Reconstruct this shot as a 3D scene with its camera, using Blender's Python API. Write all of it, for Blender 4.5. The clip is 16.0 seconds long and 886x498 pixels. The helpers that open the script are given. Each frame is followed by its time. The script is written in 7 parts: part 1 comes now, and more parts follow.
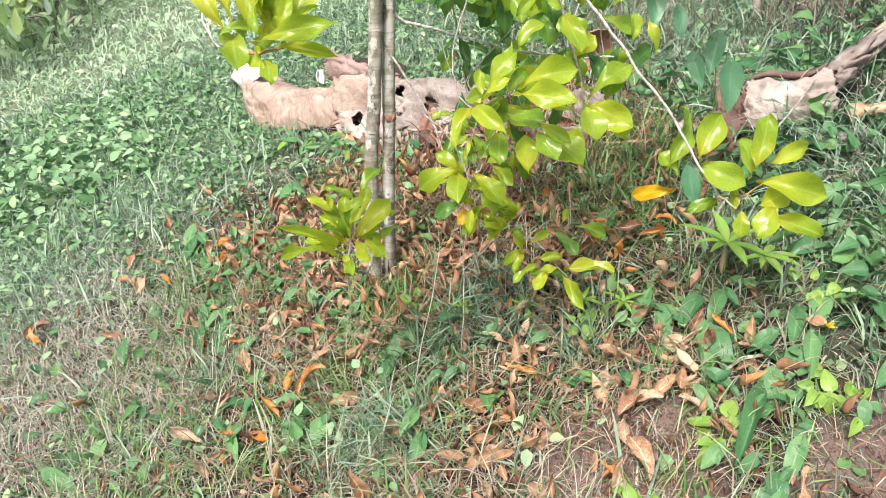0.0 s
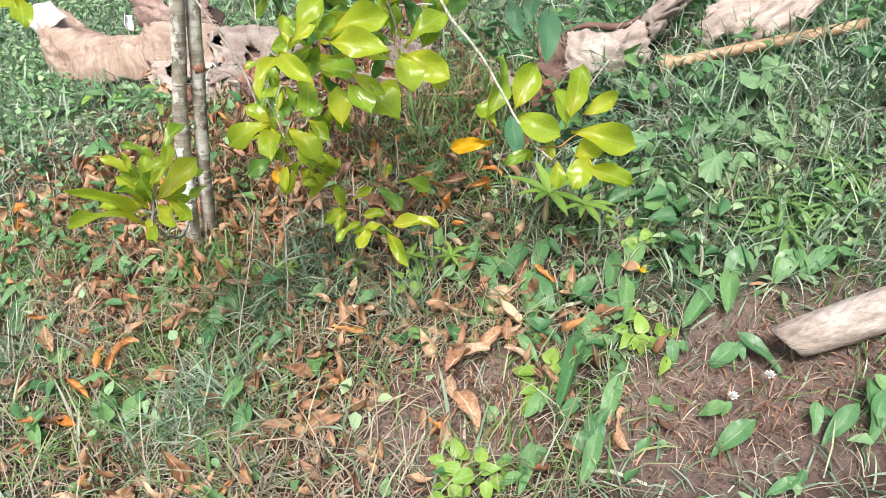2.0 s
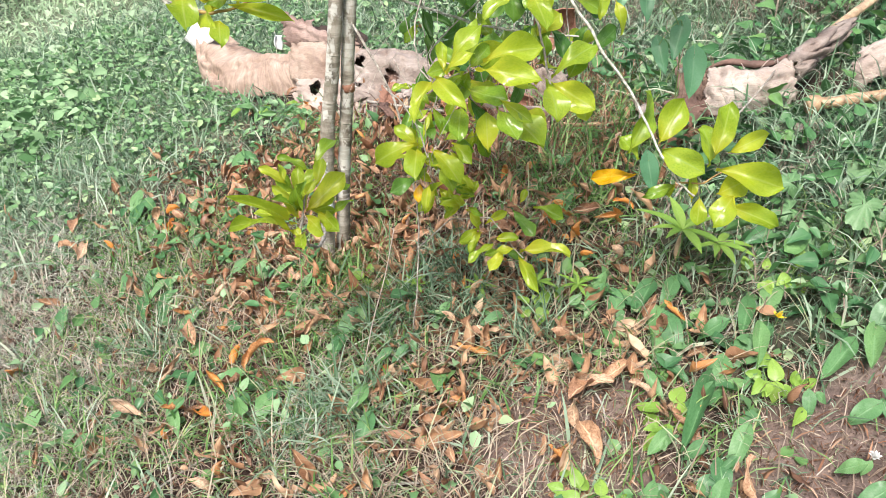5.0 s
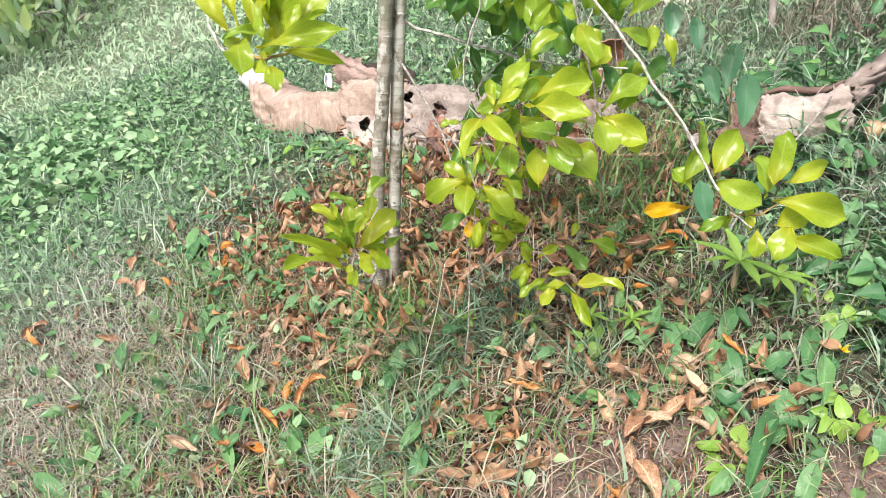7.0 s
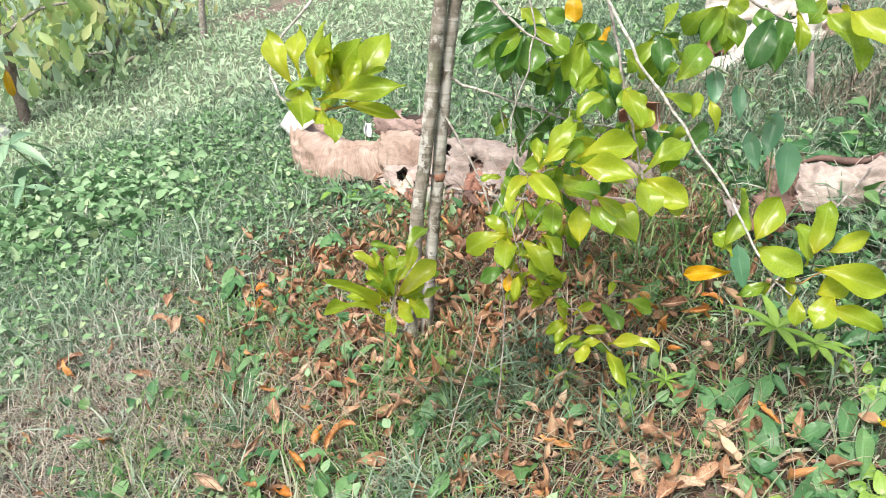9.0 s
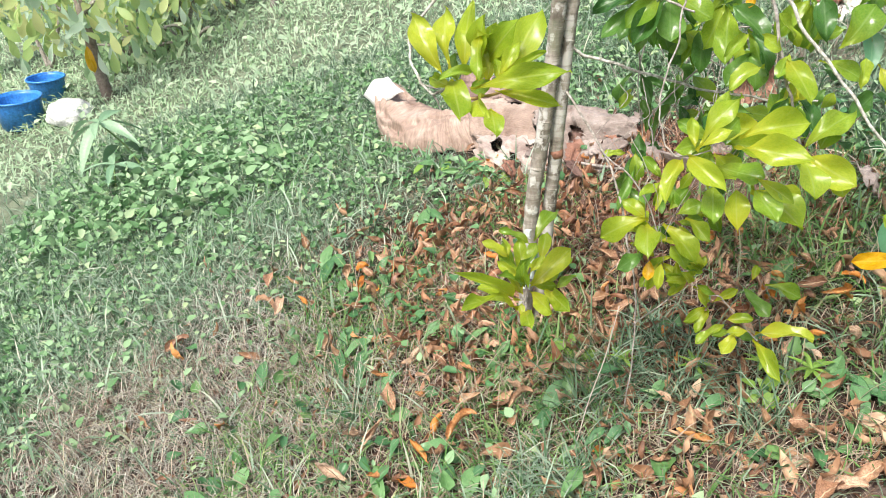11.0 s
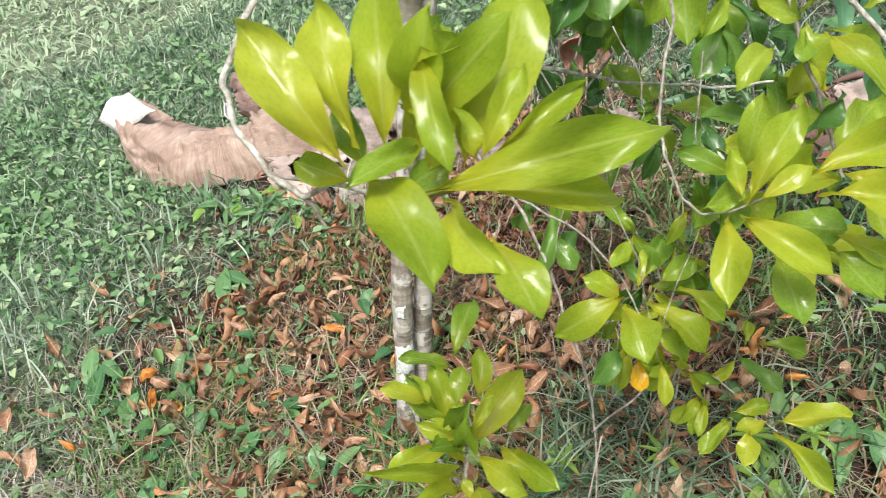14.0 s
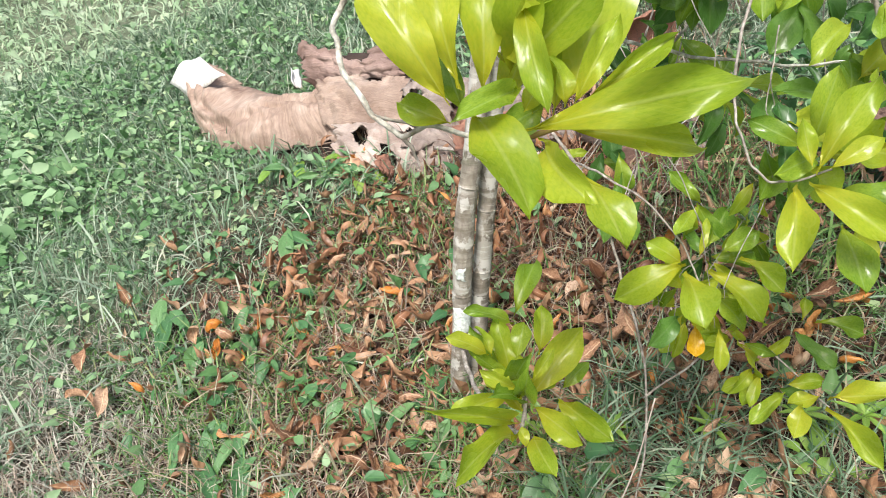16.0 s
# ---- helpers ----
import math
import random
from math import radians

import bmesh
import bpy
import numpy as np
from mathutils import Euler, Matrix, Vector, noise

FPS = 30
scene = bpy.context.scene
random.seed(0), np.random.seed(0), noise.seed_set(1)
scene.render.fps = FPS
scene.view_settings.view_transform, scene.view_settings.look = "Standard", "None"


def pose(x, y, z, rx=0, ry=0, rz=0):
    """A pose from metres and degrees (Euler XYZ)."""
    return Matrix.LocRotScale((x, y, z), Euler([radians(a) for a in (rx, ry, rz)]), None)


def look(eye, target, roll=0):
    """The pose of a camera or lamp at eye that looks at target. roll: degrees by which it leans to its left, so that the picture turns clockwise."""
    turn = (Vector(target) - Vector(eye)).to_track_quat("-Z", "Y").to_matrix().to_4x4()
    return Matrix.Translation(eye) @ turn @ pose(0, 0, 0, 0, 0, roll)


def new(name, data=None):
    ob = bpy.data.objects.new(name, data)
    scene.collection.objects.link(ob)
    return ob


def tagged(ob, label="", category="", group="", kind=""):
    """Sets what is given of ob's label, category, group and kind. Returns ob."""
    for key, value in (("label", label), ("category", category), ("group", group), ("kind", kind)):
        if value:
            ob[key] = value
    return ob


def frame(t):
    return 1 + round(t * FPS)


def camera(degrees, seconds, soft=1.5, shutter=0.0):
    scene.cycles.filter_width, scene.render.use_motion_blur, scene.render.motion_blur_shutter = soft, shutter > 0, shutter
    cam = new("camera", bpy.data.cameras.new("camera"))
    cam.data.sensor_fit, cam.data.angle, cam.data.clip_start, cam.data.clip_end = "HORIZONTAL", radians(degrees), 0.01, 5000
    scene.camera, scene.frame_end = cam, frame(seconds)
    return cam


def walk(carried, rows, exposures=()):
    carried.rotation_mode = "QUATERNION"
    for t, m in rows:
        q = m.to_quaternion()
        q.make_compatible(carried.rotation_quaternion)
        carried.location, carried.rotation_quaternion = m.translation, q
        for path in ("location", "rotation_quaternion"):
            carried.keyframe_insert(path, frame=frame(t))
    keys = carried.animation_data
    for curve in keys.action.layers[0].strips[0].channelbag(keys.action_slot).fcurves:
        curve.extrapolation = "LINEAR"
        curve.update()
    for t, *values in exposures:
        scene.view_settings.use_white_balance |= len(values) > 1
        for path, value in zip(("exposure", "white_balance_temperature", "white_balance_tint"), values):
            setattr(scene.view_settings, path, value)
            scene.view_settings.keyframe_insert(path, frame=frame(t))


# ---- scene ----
cam = camera(60.20, 16.0, soft=0.7, shutter=0.3)
PATH = [
    (0.0, look((-0.098, -1.779, 1.183), (0.174, -0.070, 0.180), -1.3)),
    (0.5, look((-0.102, -1.779, 1.180), (0.156, -0.063, 0.186), -1.0)),
    (1.0, look((-0.108, -1.776, 1.162), (0.237, -0.098, 0.129), 3.0)),
    (1.5, look((-0.027, -1.745, 1.182), (0.550, -0.130, 0.152), 1.2)),
    (2.0, look((-0.030, -1.741, 1.161), (0.605, -0.196, 0.061), 3.5)),
    (2.5, look((-0.055, -1.732, 1.166), (0.447, -0.134, 0.073), 2.9)),
    (3.0, look((-0.072, -1.747, 1.187), (0.411, -0.105, 0.153), 2.0)),
    (3.2, look((-0.083, -1.753, 1.174), (0.364, -0.097, 0.145), 2.5)),
    (5.3, look((-0.095, -1.747, 1.171), (0.255, -0.087, 0.111), 2.8)),
    (5.5, look((-0.106, -1.746, 1.172), (0.172, -0.063, 0.127), 2.2)),
    (6.0, look((-0.102, -1.741, 1.182), (0.170, -0.018, 0.205), 1.0)),
    (6.5, look((-0.095, -1.738, 1.168), (0.143, -0.017, 0.177), -0.0)),
    (7.0, look((-0.095, -1.739, 1.178), (0.167, -0.023, 0.186), -0.1)),
    (7.5, look((-0.106, -1.743, 1.178), (0.143, -0.022, 0.190), 0.6)),
    (8.0, look((-0.107, -1.744, 1.180), (0.136, -0.012, 0.210), 0.7)),
    (8.5, look((-0.112, -1.750, 1.184), (0.162, 0.007, 0.269), 1.0)),
    (9.0, look((-0.130, -1.751, 1.190), (0.079, 0.034, 0.313), 1.7)),
    (9.5, look((-0.179, -1.723, 1.179), (-0.018, 0.034, 0.237), 0.4)),
    (10.0, look((-0.236, -1.678, 1.197), (-0.160, 0.110, 0.303), -1.6)),
    (10.2, look((-0.224, -1.667, 1.208), (-0.175, 0.114, 0.299), -1.7)),
    (12.4, look((-0.364, -1.438, 1.146), (-0.234, 0.286, 0.139), -1.0)),
    (12.5, look((-0.366, -1.361, 1.124), (-0.153, 0.364, 0.134), -0.6)),
    (13.0, look((-0.406, -1.023, 1.102), (0.026, 0.653, 0.101), -2.7)),
    (13.5, look((-0.397, -0.976, 1.084), (0.127, 0.577, -0.062), -1.7)),
    (14.0, look((-0.316, -0.997, 1.083), (0.299, 0.597, 0.044), -2.1)),
    (14.5, look((-0.296, -1.027, 1.089), (0.321, 0.562, 0.043), -1.9)),
    (15.0, look((-0.321, -1.039, 1.087), (0.252, 0.549, 0.015), -1.3)),
    (15.5, look((-0.347, -1.036, 1.079), (0.185, 0.557, -0.006), -0.9)),
    (16.0, look((-0.359, -1.034, 1.080), (0.133, 0.577, 0.002), -1.4)),
]
walk(cam, PATH, exposures=[(0.0, 1.27), (2.0, 1.14), (5.3, 1.23), (9.0, 1.15), (9.5, 1.11), (10.2, 1.21), (12.4, 1.09), (13.0, 0.96), (14.0, 0.91), (16.0, 0.99)])

# ---- daylight: bright overcast sky with a weak, wide sun ----
world = bpy.data.worlds.new("overcast_sky")
scene.world = world
world.use_nodes = True
wn, wl = world.node_tree.nodes, world.node_tree.links
sky = wn.new("ShaderNodeTexSky")
sky.sky_type = "NISHITA"
sky.sun_disc = False
sky.sun_elevation, sky.sun_rotation = radians(58), radians(215)
sky.air_density, sky.dust_density, sky.ozone_density = 1.0, 6.0, 0.6
wl.new(sky.outputs[0], wn["Background"].inputs[0])
wn["Background"].inputs[1].default_value = 0.09
sun_data = bpy.data.lights.new("sun", "SUN")
sun_data.energy, sun_data.angle, sun_data.color = 2.5, radians(17), (1.0, 0.975, 0.94)
sun = new("sun", sun_data)
sun.matrix_world = look((-1.9, -2.6, 5.2), (0, 0, 0), 0)

RNG = np.random.default_rng(7)


# ---- materials ----
def material(name):
    m = bpy.data.materials.new(name)
    m.use_nodes = True
    nt = m.node_tree
    return m, nt.nodes, nt.links, nt.nodes["Principled BSDF"]


def ramp(nodes, stops):
    r = nodes.new("ShaderNodeValToRGB")
    while len(r.color_ramp.elements) < len(stops):
        r.color_ramp.elements.new(0.5)
    for e, (p, c) in zip(r.color_ramp.elements, stops):
        e.position, e.color = p, (*c, 1)
    return r


def noise_node(nodes, links, scale, detail=4.0, rough=0.55, coord="Object", stretch=None):
    tc = nodes.new("ShaderNodeTexCoord")
    n = nodes.new("ShaderNodeTexNoise")
    n.inputs["Scale"].default_value = scale
    n.inputs["Detail"].default_value = detail
    n.inputs["Roughness"].default_value = rough
    if stretch:
        mp = nodes.new("ShaderNodeMapping")
        mp.inputs["Scale"].default_value = stretch
        links.new(tc.outputs[coord], mp.inputs[0])
        links.new(mp.outputs[0], n.inputs["Vector"])
    else:
        links.new(tc.outputs[coord], n.inputs["Vector"])
    return n


def mixc(nodes, links, fac, a, b, mode="MIX"):
    m = nodes.new("ShaderNodeMix")
    m.data_type, m.blend_type = "RGBA", mode
    for sock, v in ((m.inputs[0], fac), (m.inputs[6], a), (m.inputs[7], b)):
        if isinstance(v, (int, float)):
            sock.default_value = v
        elif isinstance(v, tuple):
            sock.default_value = (*v, 1)
        else:
            links.new(v, sock)
    return m.outputs[2]


def bump(nodes, links, height, bsdf, strength=0.3, distance=0.002):
    b = nodes.new("ShaderNodeBump")
    b.inputs["Strength"].default_value, b.inputs["Distance"].default_value = strength, distance
    links.new(height, b.inputs["Height"])
    links.new(b.outputs[0], bsdf.inputs["Normal"])


def see_through(nodes, links, bsdf, colour, amount):
    """Lets part of the light pass through a thin blade."""
    t = nodes.new("ShaderNodeBsdfTranslucent")
    links.new(colour, t.inputs[0])
    mx = nodes.new("ShaderNodeMixShader")
    mx.inputs[0].default_value = amount
    links.new(bsdf.outputs[0], mx.inputs[1])
    links.new(t.outputs[0], mx.inputs[2])
    links.new(mx.outputs[0], nodes["Material Output"].inputs[0])


def leaf_material(name, stops, rough, spots, vein, thin=0.3, per_island=False, foot=None, ribs=0.3, relief=0.0014):
    """A leaf with a pale midrib and side veins (uv: u across, v along), blotches and gloss."""
    m, n, l, b = material(name)
    if per_island:
        rnd = n.new("ShaderNodeNewGeometry").outputs["Random Per Island"]
    else:
        rnd = n.new("ShaderNodeObjectInfo").outputs["Random"]
    base = ramp(n, stops)
    l.new(rnd, base.inputs[0])
    blotch = noise_node(n, l, 22.0)
    br = ramp(n, [(0.4, (0, 0, 0)), (0.75, (1, 1, 1))])
    l.new(blotch.outputs[0], br.inputs[0])
    dull = mixc(n, l, 1.0, base.outputs[0], spots, "MULTIPLY")
    col = mixc(n, l, br.outputs[0], base.outputs[0], dull)
    uv = n.new("ShaderNodeUVMap")
    sep = n.new("ShaderNodeSeparateXYZ")
    l.new(uv.outputs[0], sep.inputs[0])
    if foot:
        warm = ramp(n, [(0.0, (0.8, 0.8, 0.8)), (0.5, (0.15, 0.15, 0.15)), (0.8, (0, 0, 0))])
        wob = n.new("ShaderNodeMath")
        wob.operation = "MULTIPLY_ADD"
        wob.inputs[1].default_value = 0.5
        l.new(blotch.outputs[0], wob.inputs[0])
        l.new(sep.outputs[1], wob.inputs[2])
        wo2 = n.new("ShaderNodeMath")
        wo2.operation = "SUBTRACT"
        wo2.inputs[1].default_value = 0.22
        l.new(wob.outputs[0], wo2.inputs[0])
        l.new(wo2.outputs[0], warm.inputs[0])
        col = mixc(n, l, warm.outputs[0], col, foot)
    au = n.new("ShaderNodeMath")
    au.operation = "ABSOLUTE"
    su = n.new("ShaderNodeMath")
    su.operation = "SUBTRACT"
    su.inputs[1].default_value = 0.5
    l.new(sep.outputs[0], su.inputs[0])
    l.new(su.outputs[0], au.inputs[0])
    mid = ramp(n, [(0.015, (1, 1, 1)), (0.05, (0, 0, 0))])
    l.new(au.outputs[0], mid.inputs[0])
    # side veins run outward and towards the tip
    k = n.new("ShaderNodeMath")
    k.operation = "MULTIPLY_ADD"
    k.inputs[1].default_value = -0.55
    l.new(au.outputs[0], k.inputs[0])
    l.new(sep.outputs[1], k.inputs[2])
    fr = n.new("ShaderNodeMath")
    fr.operation = "MULTIPLY"
    fr.inputs[1].default_value = 88.0
    l.new(k.outputs[0], fr.inputs[0])
    si = n.new("ShaderNodeMath")
    si.operation = "SINE"
    l.new(fr.outputs[0], si.inputs[0])
    side = ramp(n, [(0.8, (0, 0, 0)), (1.0, (0.16, 0.16, 0.16))])
    l.new(si.outputs[0], side.inputs[0])
    both = mixc(n, l, 1.0, mid.outputs[0], side.outputs[0], "ADD")
    vm = n.new("ShaderNodeMath")
    vm.operation = "MULTIPLY"
    vm.inputs[1].default_value = ribs
    l.new(both, vm.inputs[0])
    col = mixc(n, l, vm.outputs[0], col, vein)
    l.new(col, b.inputs["Base Color"])
    b.inputs["Roughness"].default_value = rough
    b.inputs["Specular IOR Level"].default_value = 0.5
    fine = noise_node(n, l, 55.0 if per_island else 3.6, 1.5, 0.4, "Object", None if per_island else (0.5, 1.0, 1.0))
    gl = ramp(n, [(0.35, (rough * 0.6,) * 3), (0.7, (min(rough * 1.25, 0.9),) * 3)])
    l.new(fine.outputs[0], gl.inputs[0])
    l.new(gl.outputs[0], b.inputs["Roughness"])
    hm = n.new("ShaderNodeMath")
    hm.operation = "MULTIPLY_ADD"
    hm.inputs[1].default_value = 4.0
    l.new(fine.outputs[0], hm.inputs[0])
    l.new(vm.outputs[0], hm.inputs[2])
    bump(n, l, hm.outputs[0], b, 0.5, relief)
    see_through(n, l, b, col, thin)
    return m


def blade_material(name, stops, rough=0.55, thin=0.3, patch=None):
    """Grass and weeds: colour varies from blade to blade and in drifts over the ground."""
    m, n, l, b = material(name)
    r = ramp(n, stops)
    l.new(n.new("ShaderNodeNewGeometry").outputs["Random Per Island"], r.inputs[0])
    drift = noise_node(n, l, 2.3, 3.0)
    dr = ramp(n, [(0.35, (0, 0, 0)), (0.7, (1, 1, 1))])
    l.new(drift.outputs[0], dr.inputs[0])
    tint = mixc(n, l, 1.0, r.outputs[0], patch or (0.75, 0.85, 0.7), "MULTIPLY")
    col = mixc(n, l, dr.outputs[0], r.outputs[0], tint)
    l.new(col, b.inputs["Base Color"])
    b.inputs["Roughness"].default_value = rough
    b.inputs["Specular IOR Level"].default_value = 0.25
    see_through(n, l, b, col, thin)
    return m


def mottled(name, stops, scale=8.0, rough=0.8, relief=0.4, depth=0.004, stretch=None, fine=60.0, coord="Object"):
    """A rough natural surface in two scales of noise."""
    m, n, l, b = material(name)
    a = noise_node(n, l, scale, 6.0, 0.6, coord, stretch)
    r = ramp(n, stops)
    l.new(a.outputs[0], r.inputs[0])
    f = noise_node(n, l, fine, 4.0, 0.6, coord, stretch)
    fr = ramp(n, [(0.3, (0.55, 0.55, 0.55)), (0.7, (1.15, 1.15, 1.15))])
    l.new(f.outputs[0], fr.inputs[0])
    col = mixc(n, l, 1.0, r.outputs[0], fr.outputs[0], "MULTIPLY")
    l.new(col, b.inputs["Base Color"])
    b.inputs["Roughness"].default_value = rough
    bump(n, l, f.outputs[0], b, relief, depth)
    return m


M_LIME = leaf_material("young_leaf_lime", [(0.0, (0.3, 0.43, 0.035)), (0.5, (0.4, 0.52, 0.042)), (1.0, (0.51, 0.58, 0.055))], 0.3, (0.76, 0.85, 0.66), (0.54, 0.6, 0.2), 0.56, foot=(0.52, 0.47, 0.025))
M_GREEN = leaf_material("mature_leaf_green", [(0.0, (0.17, 0.31, 0.035)), (0.6, (0.28, 0.42, 0.042)), (1.0, (0.39, 0.5, 0.05))], 0.27, (0.64, 0.78, 0.6), (0.37, 0.5, 0.18), 0.5, foot=(0.34, 0.41, 0.03))
M_DARK = leaf_material("old_leaf_dark_green", [(0.0, (0.045, 0.13, 0.035)), (0.6, (0.1, 0.225, 0.045)), (1.0, (0.17, 0.31, 0.05))], 0.3, (0.7, 0.8, 0.7), (0.2, 0.32, 0.12), 0.4)
M_YELLOW = leaf_material("ageing_leaf_yellow", [(0.0, (0.62, 0.36, 0.01)), (1.0, (0.68, 0.42, 0.02))], 0.35, (0.85, 0.7, 0.5), (0.7, 0.5, 0.1), 0.35)
M_HEART = leaf_material("weed_leaf_green", [(0.0, (0.065, 0.175, 0.07)), (0.5, (0.105, 0.24, 0.095)), (1.0, (0.165, 0.31, 0.12))], 0.55, (0.66, 0.76, 0.64), (0.2, 0.36, 0.17), 0.25, ribs=0.45)
M_SMALLWEED = leaf_material("small_weed_leaf", [(0.0, (0.05, 0.15, 0.06)), (0.6, (0.085, 0.21, 0.08)), (1.0, (0.15, 0.29, 0.09))], 0.55, (0.7, 0.8, 0.7), (0.15, 0.28, 0.12), 0.25, per_island=True)
M_PALEWEED = leaf_material("weed_leaf_pale", [(0.0, (0.18, 0.33, 0.05)), (1.0, (0.27, 0.42, 0.08))], 0.5, (0.8, 0.85, 0.7), (0.3, 0.42, 0.16), 0.3)
M_LOBED = leaf_material("vine_leaf_grey_green", [(0.0, (0.14, 0.27, 0.12)), (1.0, (0.21, 0.34, 0.17))], 0.6, (0.8, 0.88, 0.8), (0.28, 0.4, 0.24), 0.3)
M_BLUEWEED = leaf_material("tall_weed_blue_green", [(0.0, (0.18, 0.32, 0.19)), (1.0, (0.3, 0.44, 0.28))], 0.45, (0.8, 0.9, 0.85), (0.3, 0.42, 0.3), 0.25)
M_DRY = leaf_material("fallen_leaf_orange_brown", [(0.0, (0.2, 0.1, 0.055)), (0.25, (0.35, 0.195, 0.115)), (0.6, (0.5, 0.315, 0.195)), (0.86, (0.6, 0.45, 0.33)), (0.92, (0.52, 0.27, 0.12)), (1.0, (0.57, 0.24, 0.065))], 0.6, (0.42, 0.31, 0.24), (0.66, 0.48, 0.32), 0.12, ribs=0.75, relief=0.006)
M_ORANGE = leaf_material("fallen_leaf_bright_orange", [(0.0, (0.5, 0.2, 0.04)), (0.5, (0.6, 0.25, 0.05)), (1.0, (0.62, 0.33, 0.12))], 0.5, (0.7, 0.5, 0.4), (0.6, 0.35, 0.15), 0.2)
M_DRYPALE = leaf_material("curled_leaf_tan", [(0.0, (0.2, 0.1, 0.055)), (0.35, (0.38, 0.215, 0.12)), (0.75, (0.52, 0.335, 0.205)), (0.92, (0.62, 0.47, 0.34)), (1.0, (0.58, 0.24, 0.06))], 0.6, (0.5, 0.38, 0.3), (0.62, 0.45, 0.28), 0.15, per_island=True, ribs=0.6, relief=0.004)
M_DRYSTUFF = leaf_material("leaf_litter_brown", [(0.0, (0.085, 0.042, 0.027)), (0.4, (0.2, 0.1, 0.058)), (0.75, (0.34, 0.185, 0.105)), (0.93, (0.44, 0.29, 0.19)), (1.0, (0.52, 0.4, 0.3))], 0.7, (0.6, 0.5, 0.45), (0.4, 0.25, 0.15), 0.1, per_island=True, ribs=0.5)
M_RUSTLEAF = leaf_material("rolled_leaf_rust", [(0.0, (0.14, 0.06, 0.034)), (0.4, (0.29, 0.135, 0.07)), (0.75, (0.42, 0.22, 0.115)), (0.94, (0.5, 0.31, 0.19)), (1.0, (0.58, 0.26, 0.07))], 0.6, (0.55, 0.43, 0.35), (0.5, 0.3, 0.17), 0.12, per_island=True, ribs=0.5)
M_GRASS = blade_material("grass_blades", [(0.0, (0.075, 0.148, 0.075)), (0.35, (0.168, 0.262, 0.168)), (0.7, (0.305, 0.4, 0.3)), (0.9, (0.43, 0.51, 0.41)), (1.0, (0.52, 0.51, 0.42))], 0.48, 0.3, (0.8, 0.87, 0.78))
M_FRESH = blade_material("fresh_grass_blades", [(0.0, (0.07, 0.17, 0.045)), (0.5, (0.15, 0.28, 0.09)), (0.9, (0.27, 0.39, 0.16)), (1.0, (0.4, 0.42, 0.2))], 0.42, 0.3)
M_CHAFF = blade_material("rust_brown_chaff", [(0.0, (0.09, 0.045, 0.03)), (0.45, (0.23, 0.118, 0.072)), (0.8, (0.38, 0.225, 0.145)), (1.0, (0.5, 0.37, 0.27))], 0.75, 0.1, (0.72, 0.62, 0.57))
M_DEADGRASS = blade_material("dead_grass_brown", [(0.0, (0.1, 0.08, 0.062)), (0.5, (0.215, 0.178, 0.142)), (0.85, (0.35, 0.3, 0.245)), (0.9, (0.13, 0.19, 0.1)), (1.0, (0.22, 0.28, 0.16))], 0.65, 0.15, (0.78, 0.74, 0.7))
# grass again for the far slope, its colour washed out to give haze
M_FARGRASS_HAZE = blade_material("far_grass_blades_hazed", [(0.0, (0.3, 0.42, 0.27)), (0.4, (0.4, 0.52, 0.36)), (0.75, (0.47, 0.58, 0.42)), (1.0, (0.53, 0.6, 0.45))], 0.55, 0.35, (0.84, 0.92, 0.8))
M_STRAW = blade_material("dry_grass_straw", [(0.0, (0.13, 0.092, 0.072)), (0.45, (0.31, 0.243, 0.197)), (0.86, (0.53, 0.455, 0.385)), (0.91, (0.19, 0.26, 0.14)), (1.0, (0.3, 0.36, 0.21))], 0.65, 0.15, (0.8, 0.74, 0.69))
M_OLIVE = blade_material("olive_straw", [(0.0, (0.17, 0.135, 0.1)), (0.35, (0.34, 0.285, 0.22)), (0.6, (0.46, 0.395, 0.315)), (0.75, (0.29, 0.33, 0.2)), (1.0, (0.4, 0.43, 0.29))], 0.6, 0.2, (0.82, 0.8, 0.74))
M_THATCH = blade_material("grey_thatch", [(0.0, (0.14, 0.128, 0.105)), (0.5, (0.34, 0.325, 0.28)), (1.0, (0.56, 0.54, 0.48))], 0.6, 0.15, (0.8, 0.82, 0.75))
M_CRUMB = blade_material("soil_crumb", [(0.0, (0.06, 0.04, 0.03)), (0.6, (0.18, 0.12, 0.095)), (1.0, (0.34, 0.25, 0.2))], 0.95, 0.0, (0.8, 0.75, 0.7))
M_COVER = blade_material("ground_cover_leaves", [(0.0, (0.09, 0.2, 0.08)), (0.45, (0.2, 0.345, 0.17)), (0.85, (0.33, 0.475, 0.29)), (1.0, (0.42, 0.52, 0.3))], 0.5, 0.28, (0.82, 0.9, 0.77))


